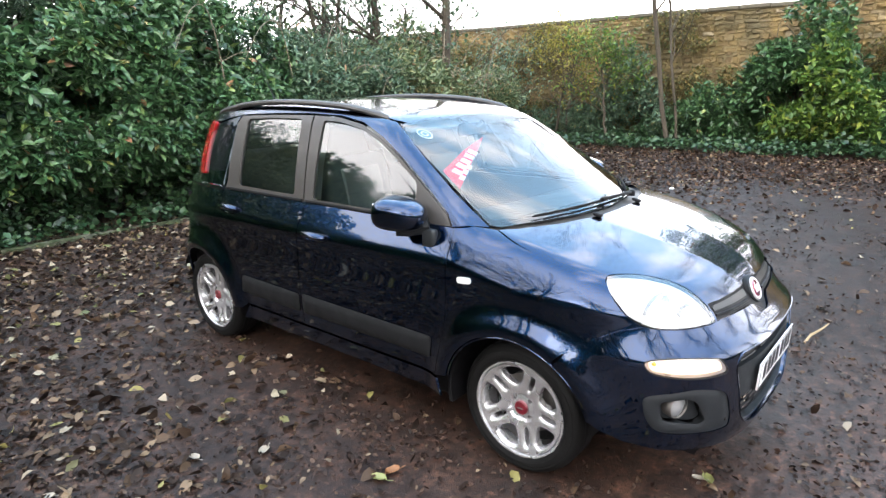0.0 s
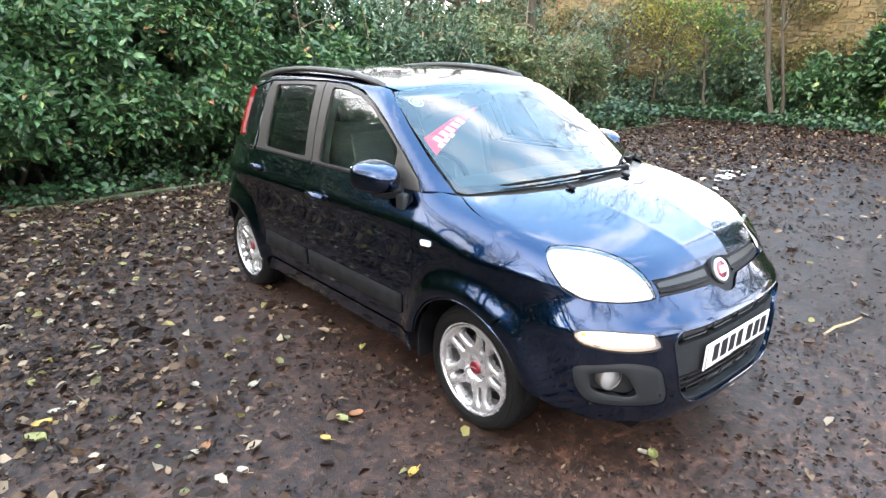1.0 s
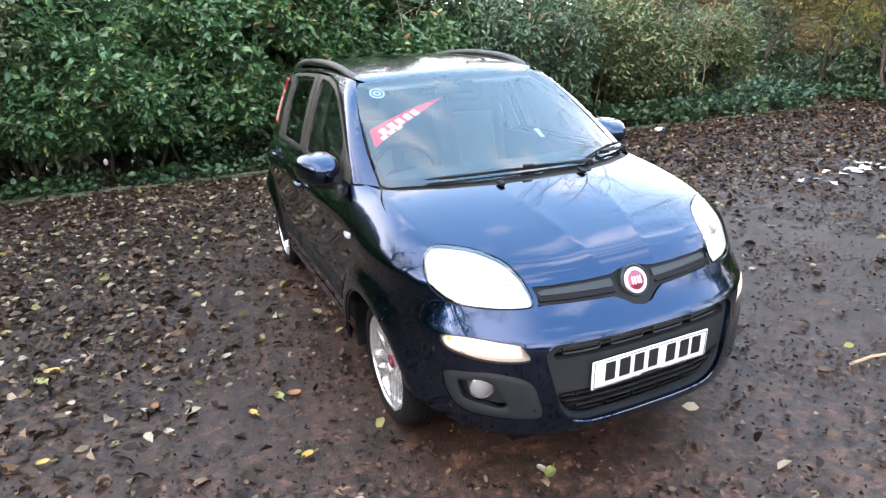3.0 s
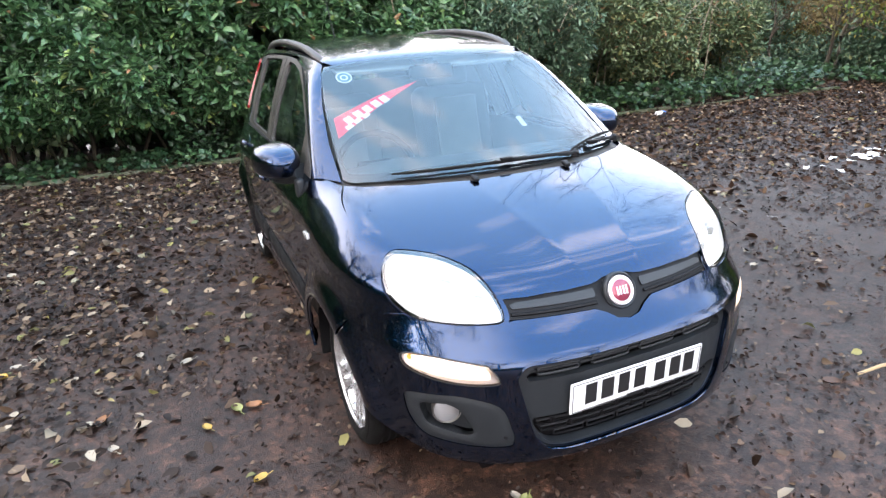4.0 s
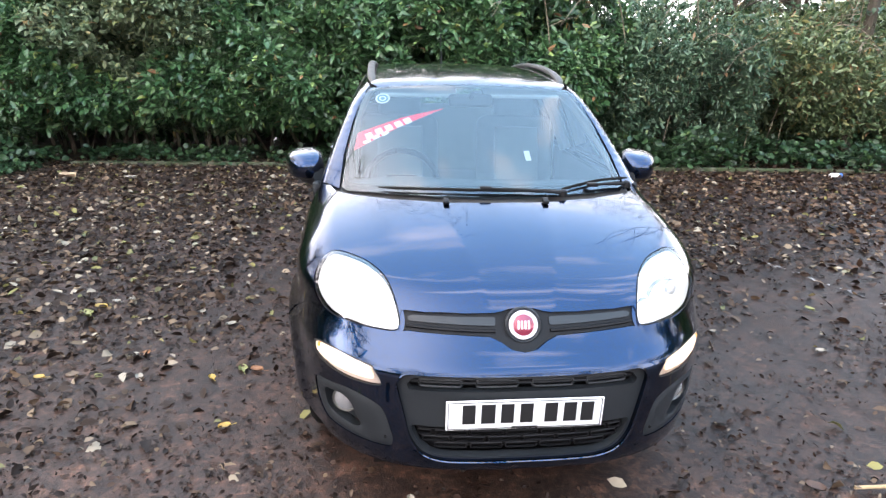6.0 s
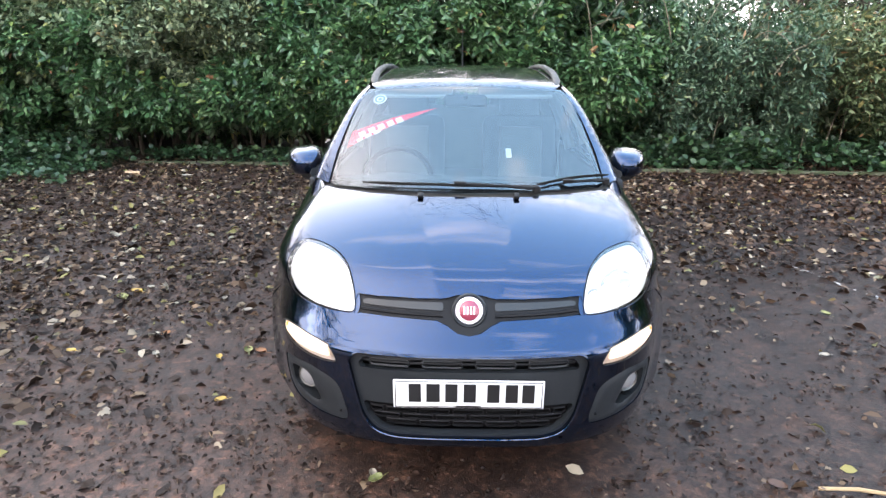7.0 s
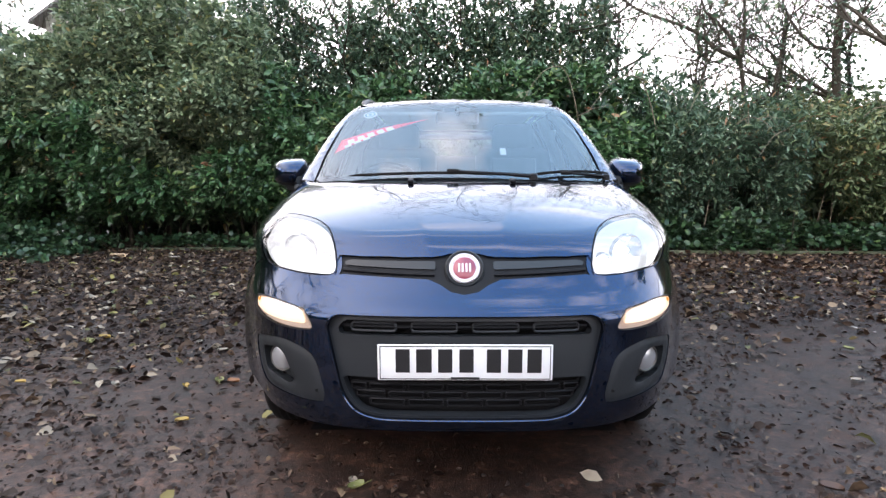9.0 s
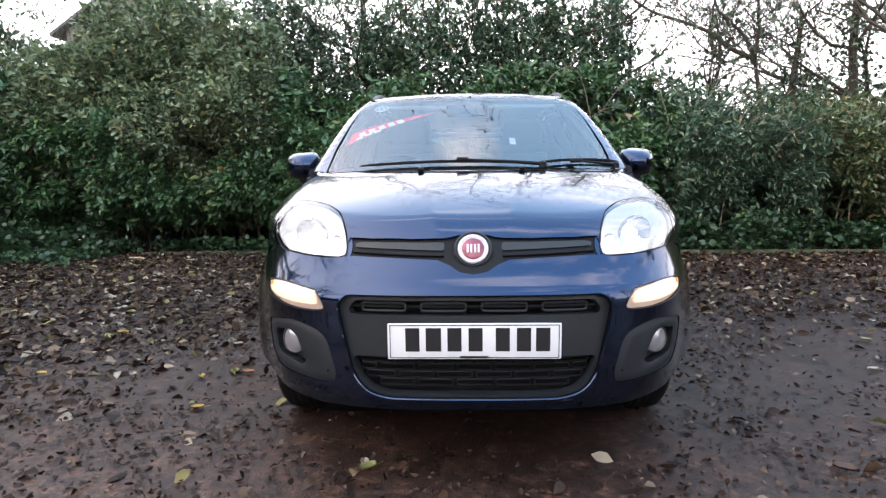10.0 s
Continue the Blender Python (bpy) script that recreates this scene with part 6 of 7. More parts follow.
def build_mirror(s):
    """A door mirror: painted shell over a black foot, with its glass."""
    m = empty("door_mirror", "navy door mirror on a black foot", "")
    m.parent = car
    c = np.array((0.836, 0.590, 1.027))
    bm = bmesh.new()
    bmesh.ops.create_uvsphere(bm, u_segments=36, v_segments=24, radius=1.0)
    for v in bm.verts:
        x, y, z = v.co
        n = (abs(x) ** 3.2 + abs(z) ** 3.2 + abs(y) ** 2.2) ** (1 / 2.8)
        q = Vector((x, y, z)) / max(n, 1e-6)
        back = 0.52 if q.y > 0 else 1.0
        taper = 1 - 0.10 * q.x - 0.05 * (q.z < 0) * q.x
        v.co = (q.x * 0.088, q.y * 0.155 * back, q.z * 0.070 * taper + 0.004)
    top, low = bm, bm.copy()
    for b, keep in ((top, 1), (low, -1)):
        r = bmesh.ops.bisect_plane(b, geom=b.verts[:] + b.edges[:] + b.faces[:], plane_co=(0, 0, -0.038), plane_no=(0, 0, 1), clear_inner=keep > 0, clear_outer=keep < 0)
    turn = pose(s * c[0], c[1], c[2], 4, 0, s * -14)
    for b in (top, low):
        for v in b.verts:
            v.co.x *= s
        bmesh.ops.transform(b, matrix=turn, verts=b.verts[:])
    part("shell", top, PAINT, m)
    part("lower_shell", low, PLASTIC, m)
    g = rbox((0.115, 0.004, 0.084), (0, 0.062, 0.006), 0.0012, 1)
    for v in g.verts:
        v.co.x *= s
    bmesh.ops.transform(g, matrix=turn, verts=g.verts[:])
    part("mirror_glass", g, CHROME, m)
    bm = tube([(s * 0.83, 0.575, 0.962), (s * 0.790, 0.540, 0.960), (s * 0.735, 0.470, 0.985)], [0.038, 0.042, 0.055], 12, squash=0.75)
    part("foot", bm, PLASTIC, m)
    bm = rbox((0.036, 0.072, 0.085), (s * 0.766, 0.440, 0.930), 0.014, 3)
    part("foot_base", bm, PLASTIC, m)
    m.matrix_parent_inverse = Matrix()


for s in (1, -1):
    build_mirror(s)


def build_wheel(s, hub):
    """Tyre, ten-spoke alloy rim in five pairs, red cap, bolts and brake disc."""
    w = empty("wheel", "silver alloy wheel with five double spokes", "")
    w.parent = car
    X, R = 0.753 * s, 0.279

    def put(bm):
        bmesh.ops.transform(bm, matrix=pose(X, hub, HUB_Z + 0.003) @ Matrix.Diagonal((s, 1, 1, 1)), verts=bm.verts[:])
        return bm

    tyre = lathe([(-0.150, 0.205), (-0.170, 0.225), (-0.175, 0.250), (-0.160, 0.272), (-0.130, R), (-0.04, R + 0.001), (-0.012, 0.273), (0.004, 0.256), (0.010, 0.238), (0.008, 0.222), (0.000, 0.212), (-0.006, 0.206)], 72)
    ty = part("tyre", put(tyre), RUBBER, w)
    r = [bm_groove for bm_groove in (-0.125, -0.098, -0.070, -0.042)]
    for k, x in enumerate(r):
        part("tread_groove", put(lathe([(x - 0.004, R - 0.004), (x - 0.004, R + 0.0016), (x + 0.004, R + 0.0016), (x + 0.004, R - 0.004)], 48)), BLACK, ty)
    for rad, x in ((0.250, 0.0085), (0.226, 0.0095)):
        part("sidewall_ridge", put(lathe([(x - 0.004, rad - 0.003), (x, rad - 0.001), (x, rad + 0.001), (x - 0.004, rad + 0.003)], 60)), RUBBER, ty)
    rim = part("rim", put(lathe([(-0.15, 0.200), (-0.006, 0.200), (0.000, 0.208), (0.004, 0.206), (0.003, 0.199), (-0.012, 0.192), (-0.05, 0.188), (-0.15, 0.186)], 72)), ALLOY, w)
    # spoked face: five wide windows and five slots cut from a dished disc
    uv_out = np.array([(math.cos(a) * 0.193, math.sin(a) * 0.193) for a in np.linspace(0, math.tau, 72, endpoint=False)])
    holes = []
    for k in range(5):
        a0 = radians(90 + 72 * k - 14)
        # window between pairs
        pts = []
        for (da, rr) in ((-15, 0.176), (0, 0.180), (15, 0.176), (19, 0.162), (17, 0.135), (11, 0.112), (0, 0.100), (-11, 0.112), (-17, 0.135), (-19, 0.162)):
            a = a0 + radians(da)
            pts.append((math.cos(a) * rr, math.sin(a) * rr))
        holes.append(curve_pts(pts, 4, True))
        a0 += radians(36)
        pts = []
        for (dx, rr) in ((-0.009, 0.160), (0, 0.166), (0.009, 0.160), (0.012, 0.125), (0.009, 0.096), (0, 0.090), (-0.009, 0.096), (-0.012, 0.125)):
            pts.append((math.cos(a0) * rr - math.sin(a0) * dx, math.sin(a0) * rr + math.cos(a0) * dx))
        holes.append(curve_pts(pts, 4, True))
    bolts = [np.array([(0.049 * math.cos(b) + 0.0095 * math.cos(a), 0.049 * math.sin(b) + 0.0095 * math.sin(a)) for a in np.linspace(0, math.tau, 12, endpoint=False)]) for b in (radians(45 + 90 * i) for i in range(4))]
    allh = holes + bolts

    def dish(uv):
        rr = np.linalg.norm(uv, axis=1)
        d = np.minimum.reduce([gap(h, uv) for h in holes])
        return -0.012 - 0.028 * np.clip(1 - ((rr - 0.03) / 0.17), 0, 1) ** 1.2 + 0.009 * np.clip(d / 0.012, 0, 1) ** 0.6 * (rr > 0.06) + 0.012 * np.clip((0.055 - rr) / 0.02, 0, 1)

    loops = [uv_out] + [even(h, 0.008) for h in allh]
    gx, gy = np.meshgrid(np.arange(-0.195, 0.195, 0.009), np.arange(-0.195, 0.195, 0.009))
    g = np.stack([gx.ravel(), gy.ravel()], 1)
    g = g[inside(uv_out, g)]
    for h in loops[1:]:
        g = g[~inside(h, g)]
        g = g[gap(h, g) > 0.003]
    g = g[gap(uv_out, g) > 0.003]
    verts, edges = [], []
    for h in loops:
        k = len(verts)
        verts += [tuple(p) for p in h]
        edges += [(k + i, k + (i + 1) % len(h)) for i in range(len(h))]
    V, E, F, *_ = delaunay_2d_cdt([Vector(v) for v in verts + [tuple(p) for p in g]], edges, [], 0, 1e-7)
    uv = np.array([tuple(v) for v in V])
    F = np.array([tuple(f) for f in F])
    c = uv[F].mean(1)
    keep = np.ones(len(F), bool)
    for h in loops[1:]:
        keep &= ~inside(h, c)
    F = F[keep]
    x = dish(uv)
    bm = bmesh.new()
    vs = [bm.verts.new((x[i], uv[i, 0], uv[i, 1])) for i in range(len(uv))]
    for f in F:
        bm.faces.new([vs[i] for i in f])
    open_e = [e for e in bm.edges if e.is_boundary]
    ext = bmesh.ops.extrude_edge_only(bm, edges=open_e)["geom"]
    for v in ext:
        if isinstance(v, bmesh.types.BMVert):
            v.co.x -= 0.03
            v.co.y *= 0.99
            v.co.z *= 0.99
    part("spokes", put(bm), ALLOY, rim)
    part("centre_cap", put(lathe([(-0.04, 0.030), (-0.022, 0.030), (-0.018, 0.026), (-0.017, 0.002)], 30)), CAP_RED, w, "red centre cap")
    part("cap_bar", put(rbox((0.003, 0.030, 0.006), (-0.0165, 0, 0), 0)), CHROME, w, smooth=False)
    for i in range(4):
        b = radians(45 + 90 * i)
        part("wheel_bolt", put(lathe([(-0.07, 0.008), (-0.045, 0.008), (-0.042, 0.005)], 6, at=(0, 0.049 * math.cos(b), 0.049 * math.sin(b)))), STEEL, w)
    part("brake_disc", put(lathe([(-0.105, 0.128), (-0.085, 0.128), (-0.085, 0.06), (-0.07, 0.06), (-0.07, 0.01)], 40)), STEEL, w)
    part("brake_drum", put(lathe([(-0.16, 0.183), (-0.12, 0.183), (-0.12, 0.01)], 30)), BLACK, w)
    part("caliper", put(rbox((0.05, 0.07, 0.11), (-0.09, 0.10, 0.03), 0.012, 2)), STEEL, w)
    part("valve", put(tube([(-0.012, 0.12, -0.145), (0.0, 0.105, -0.13)], 0.004, 6)), BLACK, w)
    w.matrix_parent_inverse = Matrix()


for s in (1, -1):
    for hub in (HUB_F, HUB_R):
        build_wheel(s, hub)


def build_interior():
    def cushion(size, at, bevel, turn=(0, 0, 0)):
        return rbox(size, at, bevel, 4, turn)

    part("cabin_floor", rbox((1.38, 2.3, 0.03), (0, 1.5, 0.33), 0), DASH, car, smooth=False)
    # dashboard: a swept hood with a lower fascia
    prof = [(0.06, 0.965), (0.30, 0.985), (0.46, 0.975), (0.54, 0.945), (0.56, 0.88), (0.53, 0.76), (0.46, 0.62)]
    V, F = [], []
    xs = np.linspace(-0.68, 0.68, 25)
    for x in xs:
        for i, (y, z) in enumerate(prof):
            yy = max(y, float(screen_y(abs(x), 0.99)) + 0.02) if i < 2 else y
            V.append((x, yy, z + 0.018 * math.exp(-((x + 0.36) / 0.17) ** 2) * (i in (2, 3)) - 0.012 * abs(x) ** 2))
    n = len(prof)
    for i in range(len(xs) - 1):
        for k in range(n - 1):
            F.append((i * n + k, i * n + k + 1, (i + 1) * n + k + 1, (i + 1) * n + k))
    mesh_ob("dashboard", V, F, DASH, car, "", True)
    # steering wheel on the right-hand side, for a driver at x < 0
    M = pose(-0.36, 0.655, 0.905, 66, 0, 0)
    st = empty("steering_wheel", "dark steering wheel", "")
    st.parent = car
    bm = tube([M @ Vector((0.185 * math.cos(a), 0.18 * math.sin(a), 0)) for a in np.linspace(0, math.tau, 36, endpoint=False)], 0.016, 10, closed=True)
    part("wheel_rim", bm, BLACK, st)
    bm = rbox((0.17, 0.13, 0.05), (0, -0.01, -0.02), 0.02, 3)
    bmesh.ops.transform(bm, matrix=M, verts=bm.verts[:])
    part("hub_pad", bm, BLACK, st)
    for a in (0, 180, 270):
        p = Vector((0.185 * math.cos(radians(a)), 0.18 * math.sin(radians(a)), 0))
        part("wheel_spoke", tube([M @ (p * 0.35), M @ p], 0.016, 8), BLACK, st)
    st.matrix_parent_inverse = Matrix()
    # seats
    for x in (-0.355, 0.355):
        seat = empty("front_seat", "dark cloth front seat with a headrest", "")
        seat.parent = car
        part("seat_base", cushion((0.50, 0.52, 0.17), (x, 1.02, 0.60), 0.06, (6, 0, 0)), CLOTH, seat)
        part("backrest", cushion((0.47, 0.15, 0.58), (x, 1.33, 0.90), 0.06, (-14, 0, 0)), CLOTH, seat)
        part("back_insert", cushion((0.27, 0.03, 0.46), (x, 1.255, 0.90), 0.012, (-14, 0, 0)), CLOTH_LIGHT, seat)
        part("headrest", cushion((0.26, 0.10, 0.17), (x, 1.415, 1.255), 0.045, (-10, 0, 0)), CLOTH, seat)
        for d in (-0.06, 0.06):
            part("headrest_post", tube([(x + d, 1.40, 1.13), (x + d, 1.415, 1.22)], 0.006, 6), CHROME, seat)
        seat.matrix_parent_inverse = Matrix()
    bench = empty("rear_bench", "pale-backed rear bench seat with headrests", "")
    bench.parent = car
    part("bench_base", cushion((1.20, 0.46, 0.16), (0, 1.98, 0.62), 0.05), CLOTH, bench)
    part("bench_back", cushion((1.22, 0.14, 0.55), (0, 2.26, 0.90), 0.05, (-16, 0, 0)), CLOTH_LIGHT, bench)
    for x in (-0.33, 0.33):
        part("headrest", cushion((0.24, 0.08, 0.13), (x, 2.33, 1.20), 0.035, (-8, 0, 0)), CLOTH, bench)
    bench.matrix_parent_inverse = Matrix()
    # lining: roof, door cards, pillars
    V, F = [], []
    xs, ys = np.linspace(-0.50, 0.50, 9), np.linspace(0.86, 2.5, 12)
    for y in ys:
        for x in xs:
            V.append((x, y, float(roof_z(y)) - 0.09 * x * x - 0.045))
    for j in range(11):
        for i in range(8):
            F.append((j * 9 + i, j * 9 + i + 1, j * 9 + i + 10, j * 9 + i + 9))
    mesh_ob("roof_lining", V, F, LINING, car, "", True)
    for s in (1, -1):
        part("door_card", rbox((0.03, 1.75, 0.58), (s * 0.69, 1.25, 0.68), 0.01, 2), DASH, car)
        p = side_pts(upper, [(0.345, 0.99), (0.52, 1.12), (0.70, 1.225), (0.86, 1.30), (1.0, 1.36)], s)
        part("pillar_lining", tube([q - np.array([s * 0.050, -0.02, 0.01]) for q in p], 0.022, 8), LINING, car)
        p = side_pts(upper, [(1.31, 0.99), (1.34, 1.15), (1.38, 1.36)], s)
        part("pillar_lining", tube([q - np.array([s * 0.060, 0, 0]) for q in p], 0.035, 8), LINING, car)
        p = side_pts(upper, [(2.08, 0.99), (2.08, 1.15), (2.12, 1.36)], s)
        part("pillar_lining", tube([q - np.array([s * 0.05, 0, 0]) for q in p], 0.05, 8), DASH, car)
        part("seat_belt", tube([(s * 0.60, 1.36, 1.30), (s * 0.60, 1.38, 1.10), (s * 0.62, 1.36, 0.80)], 0.018, 6, squash=0.25), LINING, car)
    # inner mirror and sun visors
    im = part("inner_mirror", rbox((0.23, 0.035, 0.065), (0.0, 0.80, 1.318), 0.016, 3, (-10, 0, 0)), BLACK, car)
    part("mirror_stalk", tube([(0, 0.735, 1.36), (0, 0.77, 1.335)], 0.012, 8), BLACK, im)
    for s in (1, -1):
        part("sun_visor", rbox((0.40, 0.14, 0.02), (s * 0.27, 0.87, 1.355), 0.009, 2, (14, 0, 0)), LINING, car)


build_interior()


def build_stickers():
    # a red pennant with pale unreadable print inside the screen
    V3 = np.array([(-0.148, 0, 1.305), (-0.36, 0, 1.262), (-0.575, 0, 1.192), (-0.590, 0, 1.125), (-0.40, 0, 1.215)])
    V3[:, 1] = [float(screen_y(abs(x), z)) for x, _, z in V3]
    uv = SCREEN.flat(V3)
    red = panel("red_pennant", car, RED_PRINT, SCREEN, upper, uv, cell=0.02, lift=-0.010, depth=0.0, seam=0, label="red paper pennant behind the screen with pale bars")
    def strip(a, b, w):
        a, b = np.array(a), np.array(b)
        d = (b - a) / np.linalg.norm(b - a)
        n = np.array([-d[1], d[0]]) * w
        return np.array([a - n, b - n, b + n, a + n])
    def at(x, z):
        return SCREEN.flat(np.array([(x, float(screen_y(abs(x), z)), z)]))[0]
    for k, (x, z) in enumerate(((-0.535, 1.178), (-0.488, 1.197), (-0.442, 1.213), (-0.396, 1.229), (-0.352, 1.243))):
        part_uv = strip(at(x, z), at(x + 0.030, z + 0.011), 0.019)
        panel("bar", red, PALE_PRINT, SCREEN, upper, part_uv, cell=0.012, lift=-0.008, depth=0.0, seam=0)
    for k, (x, z) in enumerate(((-0.545, 1.155), (-0.503, 1.174), (-0.46, 1.190))):
        part_uv = strip(at(x, z), at(x + 0.030, z + 0.013), 0.010)
        panel("bar", red, PALE_PRINT, SCREEN, upper, part_uv, cell=0.012, lift=-0.008, depth=0.0, seam=0)
    c = at(-0.455, 1.336)
    circ = lambda r: np.array([c + r * np.array([math.cos(a), math.sin(a)]) for a in np.linspace(0, math.tau, 28, endpoint=False)])
    disc = panel("round_sticker", car, speckled("sticker_blue", (0.10, 0.22, 0.26), 0.5, 0.1, 40), SCREEN, upper, circ(0.036), cell=0.012, lift=-0.009, depth=0.0, seam=0, label="round pale and blue sticker on the screen")
    panel("sticker_ring", disc, PALE_PRINT, SCREEN, upper, circ(0.036), [circ(0.029)], cell=0.008, lift=-0.008, depth=0.0, seam=0)
    panel("sticker_ring", disc, PALE_PRINT, SCREEN, upper, circ(0.018), [circ(0.011)], cell=0.008, lift=-0.008, depth=0.0, seam=0)
    l = np.array([at(0.185, 1.145), at(0.212, 1.145), at(0.212, 1.112), at(0.185, 1.112)])
    panel("small_label", car, PALE_PRINT, SCREEN, upper, l, cell=0.012, lift=-0.009, depth=0.0, seam=0)


build_stickers()
settle()


# ---------------------------------------------------------------- fallen leaves and litter
def strew(name, label, n, where, material, size, seed, kind="stuff", xs=(-10, 12.5), ys=(-3.6, 6.6)):
    """Leaves lying flat. where: a function of x, y that gives a chance from 0 to 1."""
    r = np.random.default_rng(seed)
    P = []
    while len(P) < n:
        x, y = r.uniform(*xs), r.uniform(*ys)
        if r.random() < where(x, y) and not (abs(x) < 0.66 and -0.5 < y < 2.7 and r.random() < 0.8):
            P.append((x, y, lump(x, y) + 0.004 + 0.022 * r.random() ** 2))
    at = np.array(P)
    out = np.stack([r.normal(size=n), r.normal(size=n), r.normal(size=n) * 0.20], 1)
    ob = leaf_mesh(name, at, out, size * (0.5 + 0.9 * r.random(n)), material, None, 0.52, 0.14, 0.5, seed)
    return tagged(ob, label, "leaves", kind=kind)


def patch(x, y, s, k):
    return noise.noise((x * s, y * s, k))


def drift(x, y):
    """Thick by the hedge and on the car's offside, thin where wheels have passed."""
    edge = 1 / (1 + math.exp(-(y - 2.2 - 0.4 * x * (x < 0) * -0.6 - 1.0 * patch(x, y, 0.5, 2)) * 1.6))
    left = 1 / (1 + math.exp((x + 1.62 - 0.25 * (y - 1.0) + 0.7 * patch(x, y, 0.6, 5)) * 2.6)) * (1 / (1 + math.exp(-(y + 0.2 - 0.35 * (x + 2)) * 1.4)))
    east = 1 / (1 + math.exp(-(x - 8.3 + 0.8 * patch(x, y, 0.4, 9)) * 1.3))
    return min(1.0, max(0.018, max(0.85 * edge * (x < 3.0) + 0.35 * edge * (x >= 3.0), 0.8 * left)) * (1 - east) + 0.05 * east) * (0.45 + 0.8 * (patch(x, y, 1.8, 1) + 0.5))


def russets(x, y):
    return (1 / (1 + math.exp(-(x - 7.6 + 0.9 * patch(x, y, 0.4, 9)) * 1.6))) * (x < 11.0) + 0.75 / (1 + math.exp(-(x - 2.2) * 2)) / (1 + math.exp(-(y - 2.6 + 0.25 * (x - 3) + 1.2 * patch(x, y, 0.5, 3)) * 1.5)) * (x < 9)


def thin(x, y):
    return 0.55 + 0.45 * (x < -0.5)


def mottled(x, y):
    return max(0.05, 0.45 + 1.1 * patch(x, y, 1.3, 12) + 0.5 * patch(x, y, 4.0, 14) - 0.10 * max(x, -1.0))


CRUMB = leafy("leaf_crumb", [(0.0, (0.010, 0.006, 0.004)), (0.4, (0.026, 0.014, 0.010)), (0.7, (0.046, 0.025, 0.017)), (0.9, (0.085, 0.053, 0.036)), (1.0, (0.20, 0.15, 0.10))], 0.6, 0.0)
principled(CRUMB).inputs["Specular IOR Level"].default_value = 0.22
leaf_litter = strew("leaf_litter", "damp brown and pale fallen leaves strewn over the ground", 56000, drift, LITTER, 0.062, 81)
russet_litter = strew("russet_litter", "rust-brown fallen leaves drifted near the wall", 24000, russets, RUSSET, 0.066, 82)
STRAY = leafy("stray_leaf", [(0.0, (0.014, 0.008, 0.006)), (0.45, (0.030, 0.017, 0.011)), (0.75, (0.085, 0.050, 0.030)), (0.90, (0.17, 0.115, 0.075)), (0.97, (0.30, 0.25, 0.18)), (1.0, (0.24, 0.19, 0.07))], 0.5, 0.0)
principled(STRAY).inputs["Specular IOR Level"].default_value = 0.22
stray = strew("stray_leaves", "scattered single leaves on wet tarmac", 2300, thin, STRAY, 0.052, 83)
crumbs = strew("leaf_crumbs", "small broken leaf bits trodden into mud", 30000, mottled, CRUMB, 0.024, 84, xs=(-4.2, 5.5), ys=(-2.4, 3.8))


def fallen_leaf(x, y, size, color, turn):
    """One large leaf with a stalk, curled at its edge."""
    V, F = [], []
    n = 9
    for i in range(n):
        t = i / (n - 1)
        w = size * 0.36 * math.sin(math.pi * min(1, t * 0.94 + 0.03)) ** 0.75 * (1 + 0.12 * math.sin(9 * t))
        for k, s in enumerate((-1, -0.5, 0, 0.5, 1)):
            V.append((s * w, (t - 0.5) * size, 0.006 + 0.05 * size * (2 * abs(s)) ** 2 + 0.16 * size * (t - 0.5) ** 2 * (turn % 2)))
    for i in range(n - 1):
        for k in range(4):
            F.append((i * 5 + k, i * 5 + k + 1, i * 5 + k + 6, i * 5 + k + 5))
    V += [(0.002, -0.5 * size, 0.008), (-0.002, -0.5 * size, 0.008), (-0.002, -0.95 * size, 0.012), (0.002, -0.95 * size, 0.012)]
    k = len(V)
    F.append((k - 4, k - 3, k - 2, k - 1))
    ob = mesh_ob("fallen_leaf", V, F, color, smooth=True)
    ob.matrix_world = pose(x, y, lump(x, y) + 0.004, 0, 0, turn)
    return ob


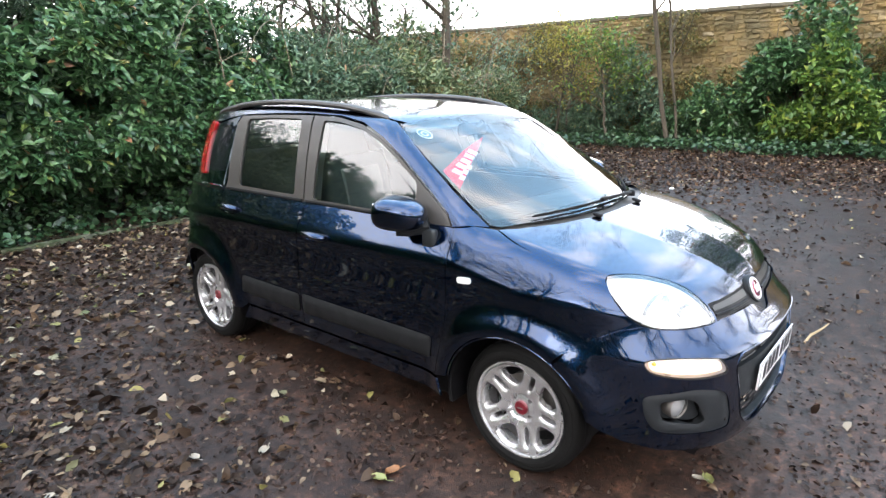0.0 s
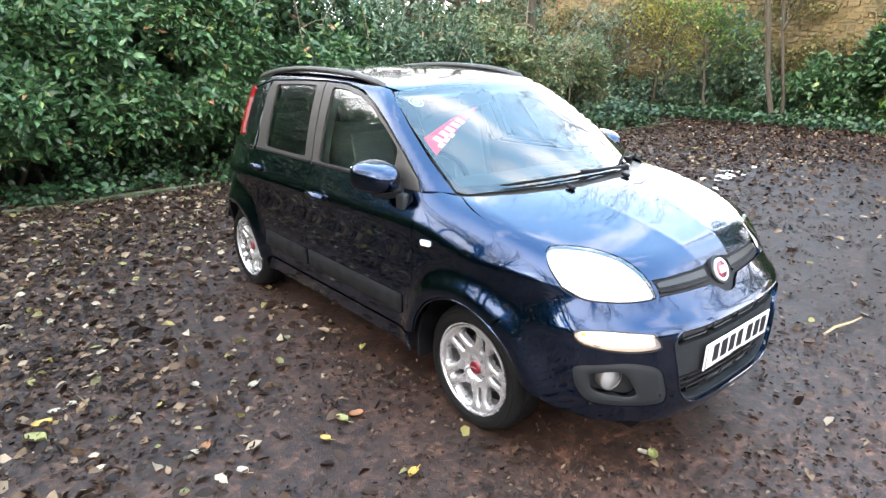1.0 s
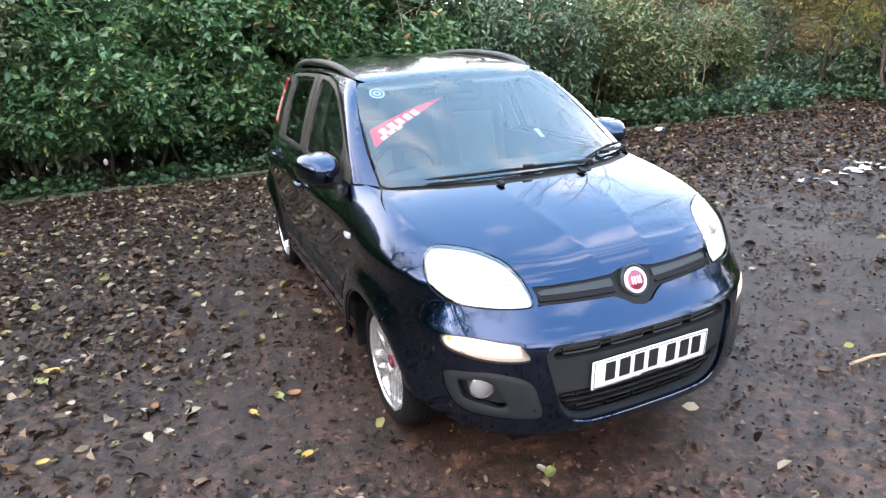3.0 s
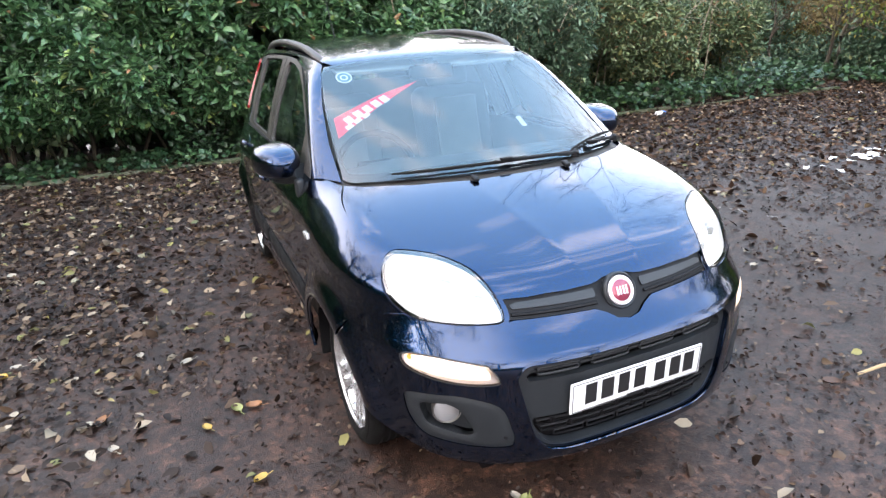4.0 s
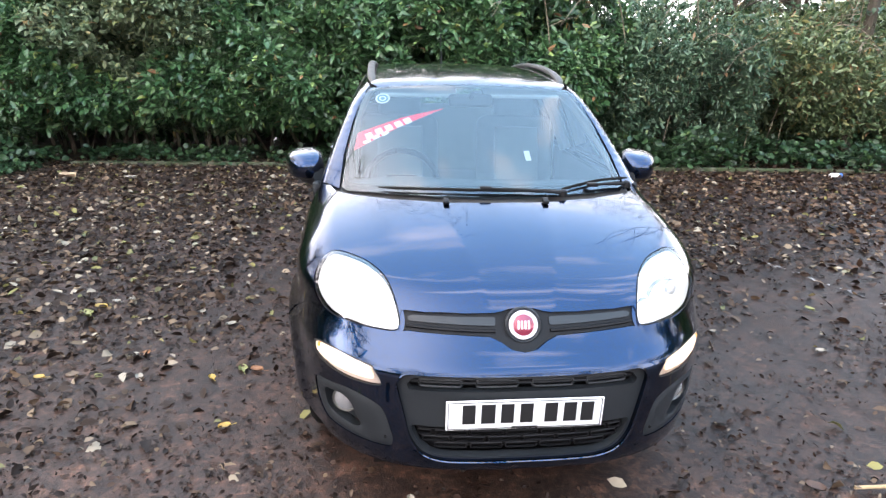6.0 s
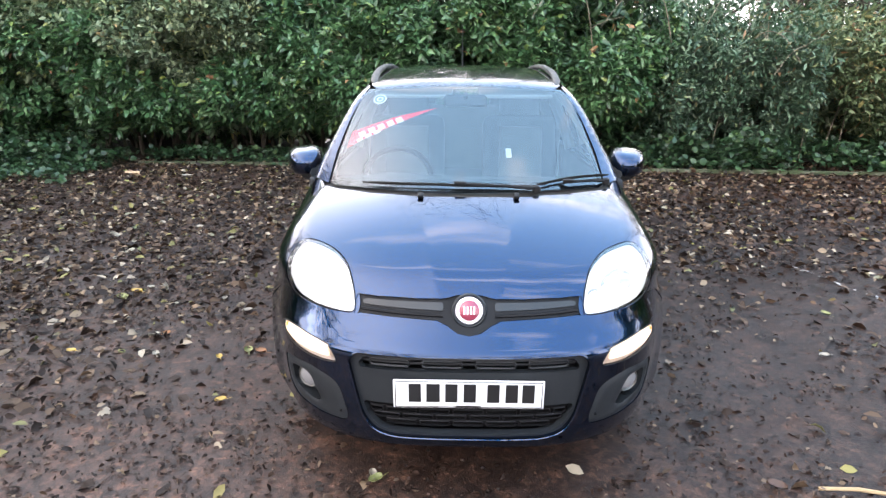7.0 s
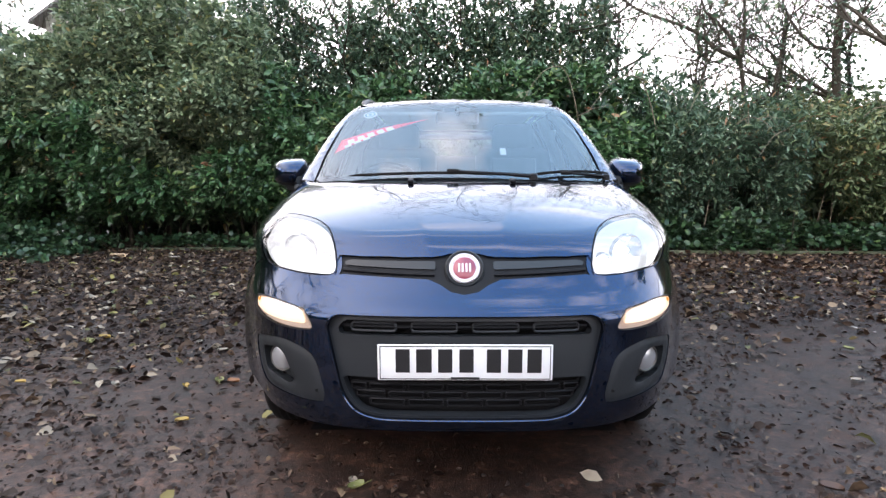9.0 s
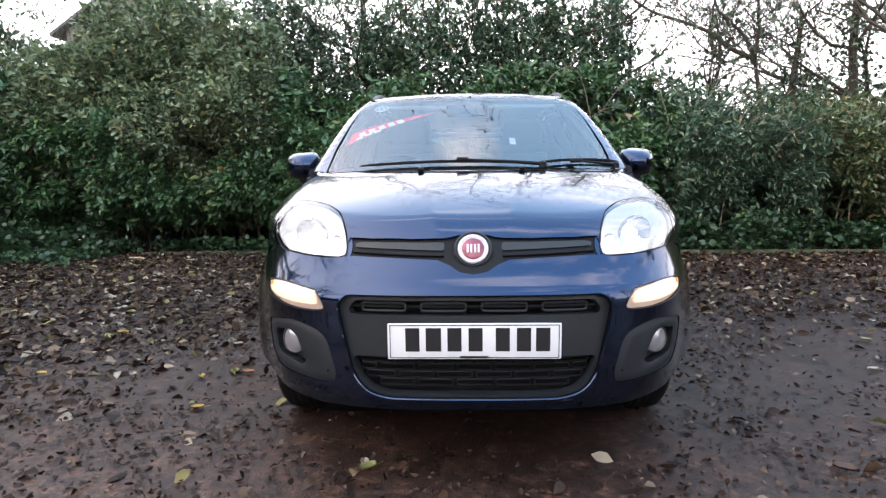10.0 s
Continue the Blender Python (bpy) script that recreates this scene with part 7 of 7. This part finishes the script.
LEAF_LIME = speckled("lime_leaf", (0.19, 0.20, 0.07), 0.5, 0.2, 60)
LEAF_GOLD = speckled("gold_leaf", (0.36, 0.24, 0.05), 0.5, 0.25, 60)
LEAF_PALE = speckled("pale_leaf", (0.28, 0.25, 0.20), 0.6, 0.2, 60)
LEAF_SAND = speckled("sandy_leaf", (0.40, 0.28, 0.17), 0.6, 0.3, 60)
LEAF_BROWN = speckled("brown_leaf", (0.06, 0.030, 0.018), 0.6, 0.3, 60)
LEAF_TAN = speckled("tan_leaf", (0.22, 0.10, 0.04), 0.6, 0.3, 60)
for x, y, s, c, a, word in [
        (-1.17, 0.395, 0.075, LEAF_LIME, 20, "lime"), (-1.10, 0.385, 0.075, LEAF_TAN, 75, "tan"), (-1.146, -0.098, 0.06, LEAF_GOLD, 110, "golden"),
        (-1.652, 0.335, 0.06, LEAF_PALE, 31, "pale"), (-2.24, 1.126, 0.11, LEAF_LIME, 47, "lime"), (-2.20, 1.23, 0.09, LEAF_GOLD, 81, "golden"),
        (-1.77, 0.565, 0.075, LEAF_PALE, 100, "pale"), (-0.347, -0.64, 0.07, LEAF_LIME, 131, "lime"), (-0.363, -0.605, 0.05, LEAF_PALE, 15, "pale"),
        (-2.071, 1.336, 0.06, LEAF_PALE, 61, "pale"), (-1.564, 1.133, 0.06, LEAF_PALE, 12, "pale"), (-1.71, 0.58, 0.07, LEAF_TAN, 141, "tan"),
        (1.183, -0.643, 0.08, LEAF_BROWN, 58, "brown"), (1.96, 0.426, 0.06, LEAF_PALE, 95, "pale"), (2.27, 0.97, 0.07, LEAF_LIME, 25, "lime"),
        (2.26, 0.174, 0.06, LEAF_BROWN, 71, "brown"), (1.88, 1.283, 0.07, LEAF_BROWN, 44, "brown"), (2.49, 2.29, 0.07, LEAF_PALE, 10, "pale"),
        (-1.30, 0.31, 0.055, LEAF_GOLD, 33, "golden"), (-2.13, 0.36, 0.06, LEAF_GOLD, 90, "golden"), (-1.35, 0.93, 0.07, LEAF_PALE, 120, "pale"),
        (-2.14, 1.31, 0.06, LEAF_PALE, 85, "pale"), (-3.45, 5.08, 0.15, LEAF_PALE, 101, "pale"), (-4.20, 5.15, 0.24, LEAF_SAND, 80, "sandy")]:
    tagged(fallen_leaf(x, y, s * 0.9, c, a), "%s fallen leaf lying on wet ground" % word, "leaf", "large fallen leaves")


def build_scraps():
    paper = speckled("white_paper", (0.72, 0.72, 0.70), 0.8, 0.08, 40)
    r = random.Random(11)
    # torn white paper in a heap beyond the car
    for k in range(24):
        bm = bmesh.new()
        n = 7
        c = bm.verts.new((0, 0, 0.02))
        ring = [bm.verts.new((math.cos(i / n * math.tau) * r.uniform(.02, .065), math.sin(i / n * math.tau) * r.uniform(.015, .05), r.uniform(0.0, 0.03))) for i in range(n)]
        for i in range(n):
            bm.faces.new((c, ring[i], ring[(i + 1) % n]))
        ob = part("paper_scrap", bm, paper, None)
        ob.matrix_world = pose(*((9.43, 4.74) if k == 0 else (9.1, 4.95) if k == 1 else (5.15 + r.gauss(0, .34), 1.85 + r.gauss(0, .10))), 0.012, 0, 0, r.uniform(0, 360))
        tagged(ob, "torn white paper scrap lying on leaf litter", "litter", "torn paper scraps")
    can = empty("drinks_can", "crushed white and blue drinks can by the hedge", "can", (5.57, 5.2, 0.035))
    blue = speckled("can_blue", (0.05, 0.14, 0.42), 0.35, 0.1, 40, metal=0.4)
    part("can_body", lathe([(-0.085, 0.026), (-0.075, 0.033), (0.03, 0.033)], 20, "x", cap=True), paper, can)
    part("can_band", lathe([(0.03, 0.0331), (0.075, 0.033), (0.085, 0.026)], 20, "x", cap=True), blue, can)
    stick = speckled("pale_stick", (0.34, 0.24, 0.13), 0.8, 0.25, 50, bumps=0.4)
    a, b = Vector((1.33, -0.66, 0.014)), Vector((1.74, -0.72, 0.018))
    tw = part("twig", tube([a, a.lerp(b, .35) + Vector((0, .012, .004)), a.lerp(b, .7), b], [0.007, 0.008, 0.007, 0.004], 6), stick, None)
    tagged(tw, "pale broken twig lying on wet tarmac", "twig")


build_scraps()


def old_line():
    """A worn streak of white paint on the tarmac, broken into flakes."""
    r = random.Random(21)
    worn = speckled("worn_paint", (0.30, 0.28, 0.26), 0.7, 0.3, 60)
    V, F = [], []
    for k in range(26):
        t = r.random()
        x, y = 2.52 + 0.36 * t + r.gauss(0, 0.012), 1.98 - 0.95 * t + r.gauss(0, 0.01)
        n, c = 6, len(V)
        for i in range(n):
            a, q = i / n * math.tau, r.uniform(0.004, 0.016)
            V.append((x + math.cos(a) * q, y + math.sin(a) * q * 1.6, lump(x, y) + 0.006))
        F.append(tuple(range(c, c + n)))
    tagged(mesh_ob("worn_line", V, F, worn), "worn broken streak of white paint on tarmac", "line marking", kind="stuff")


old_line()
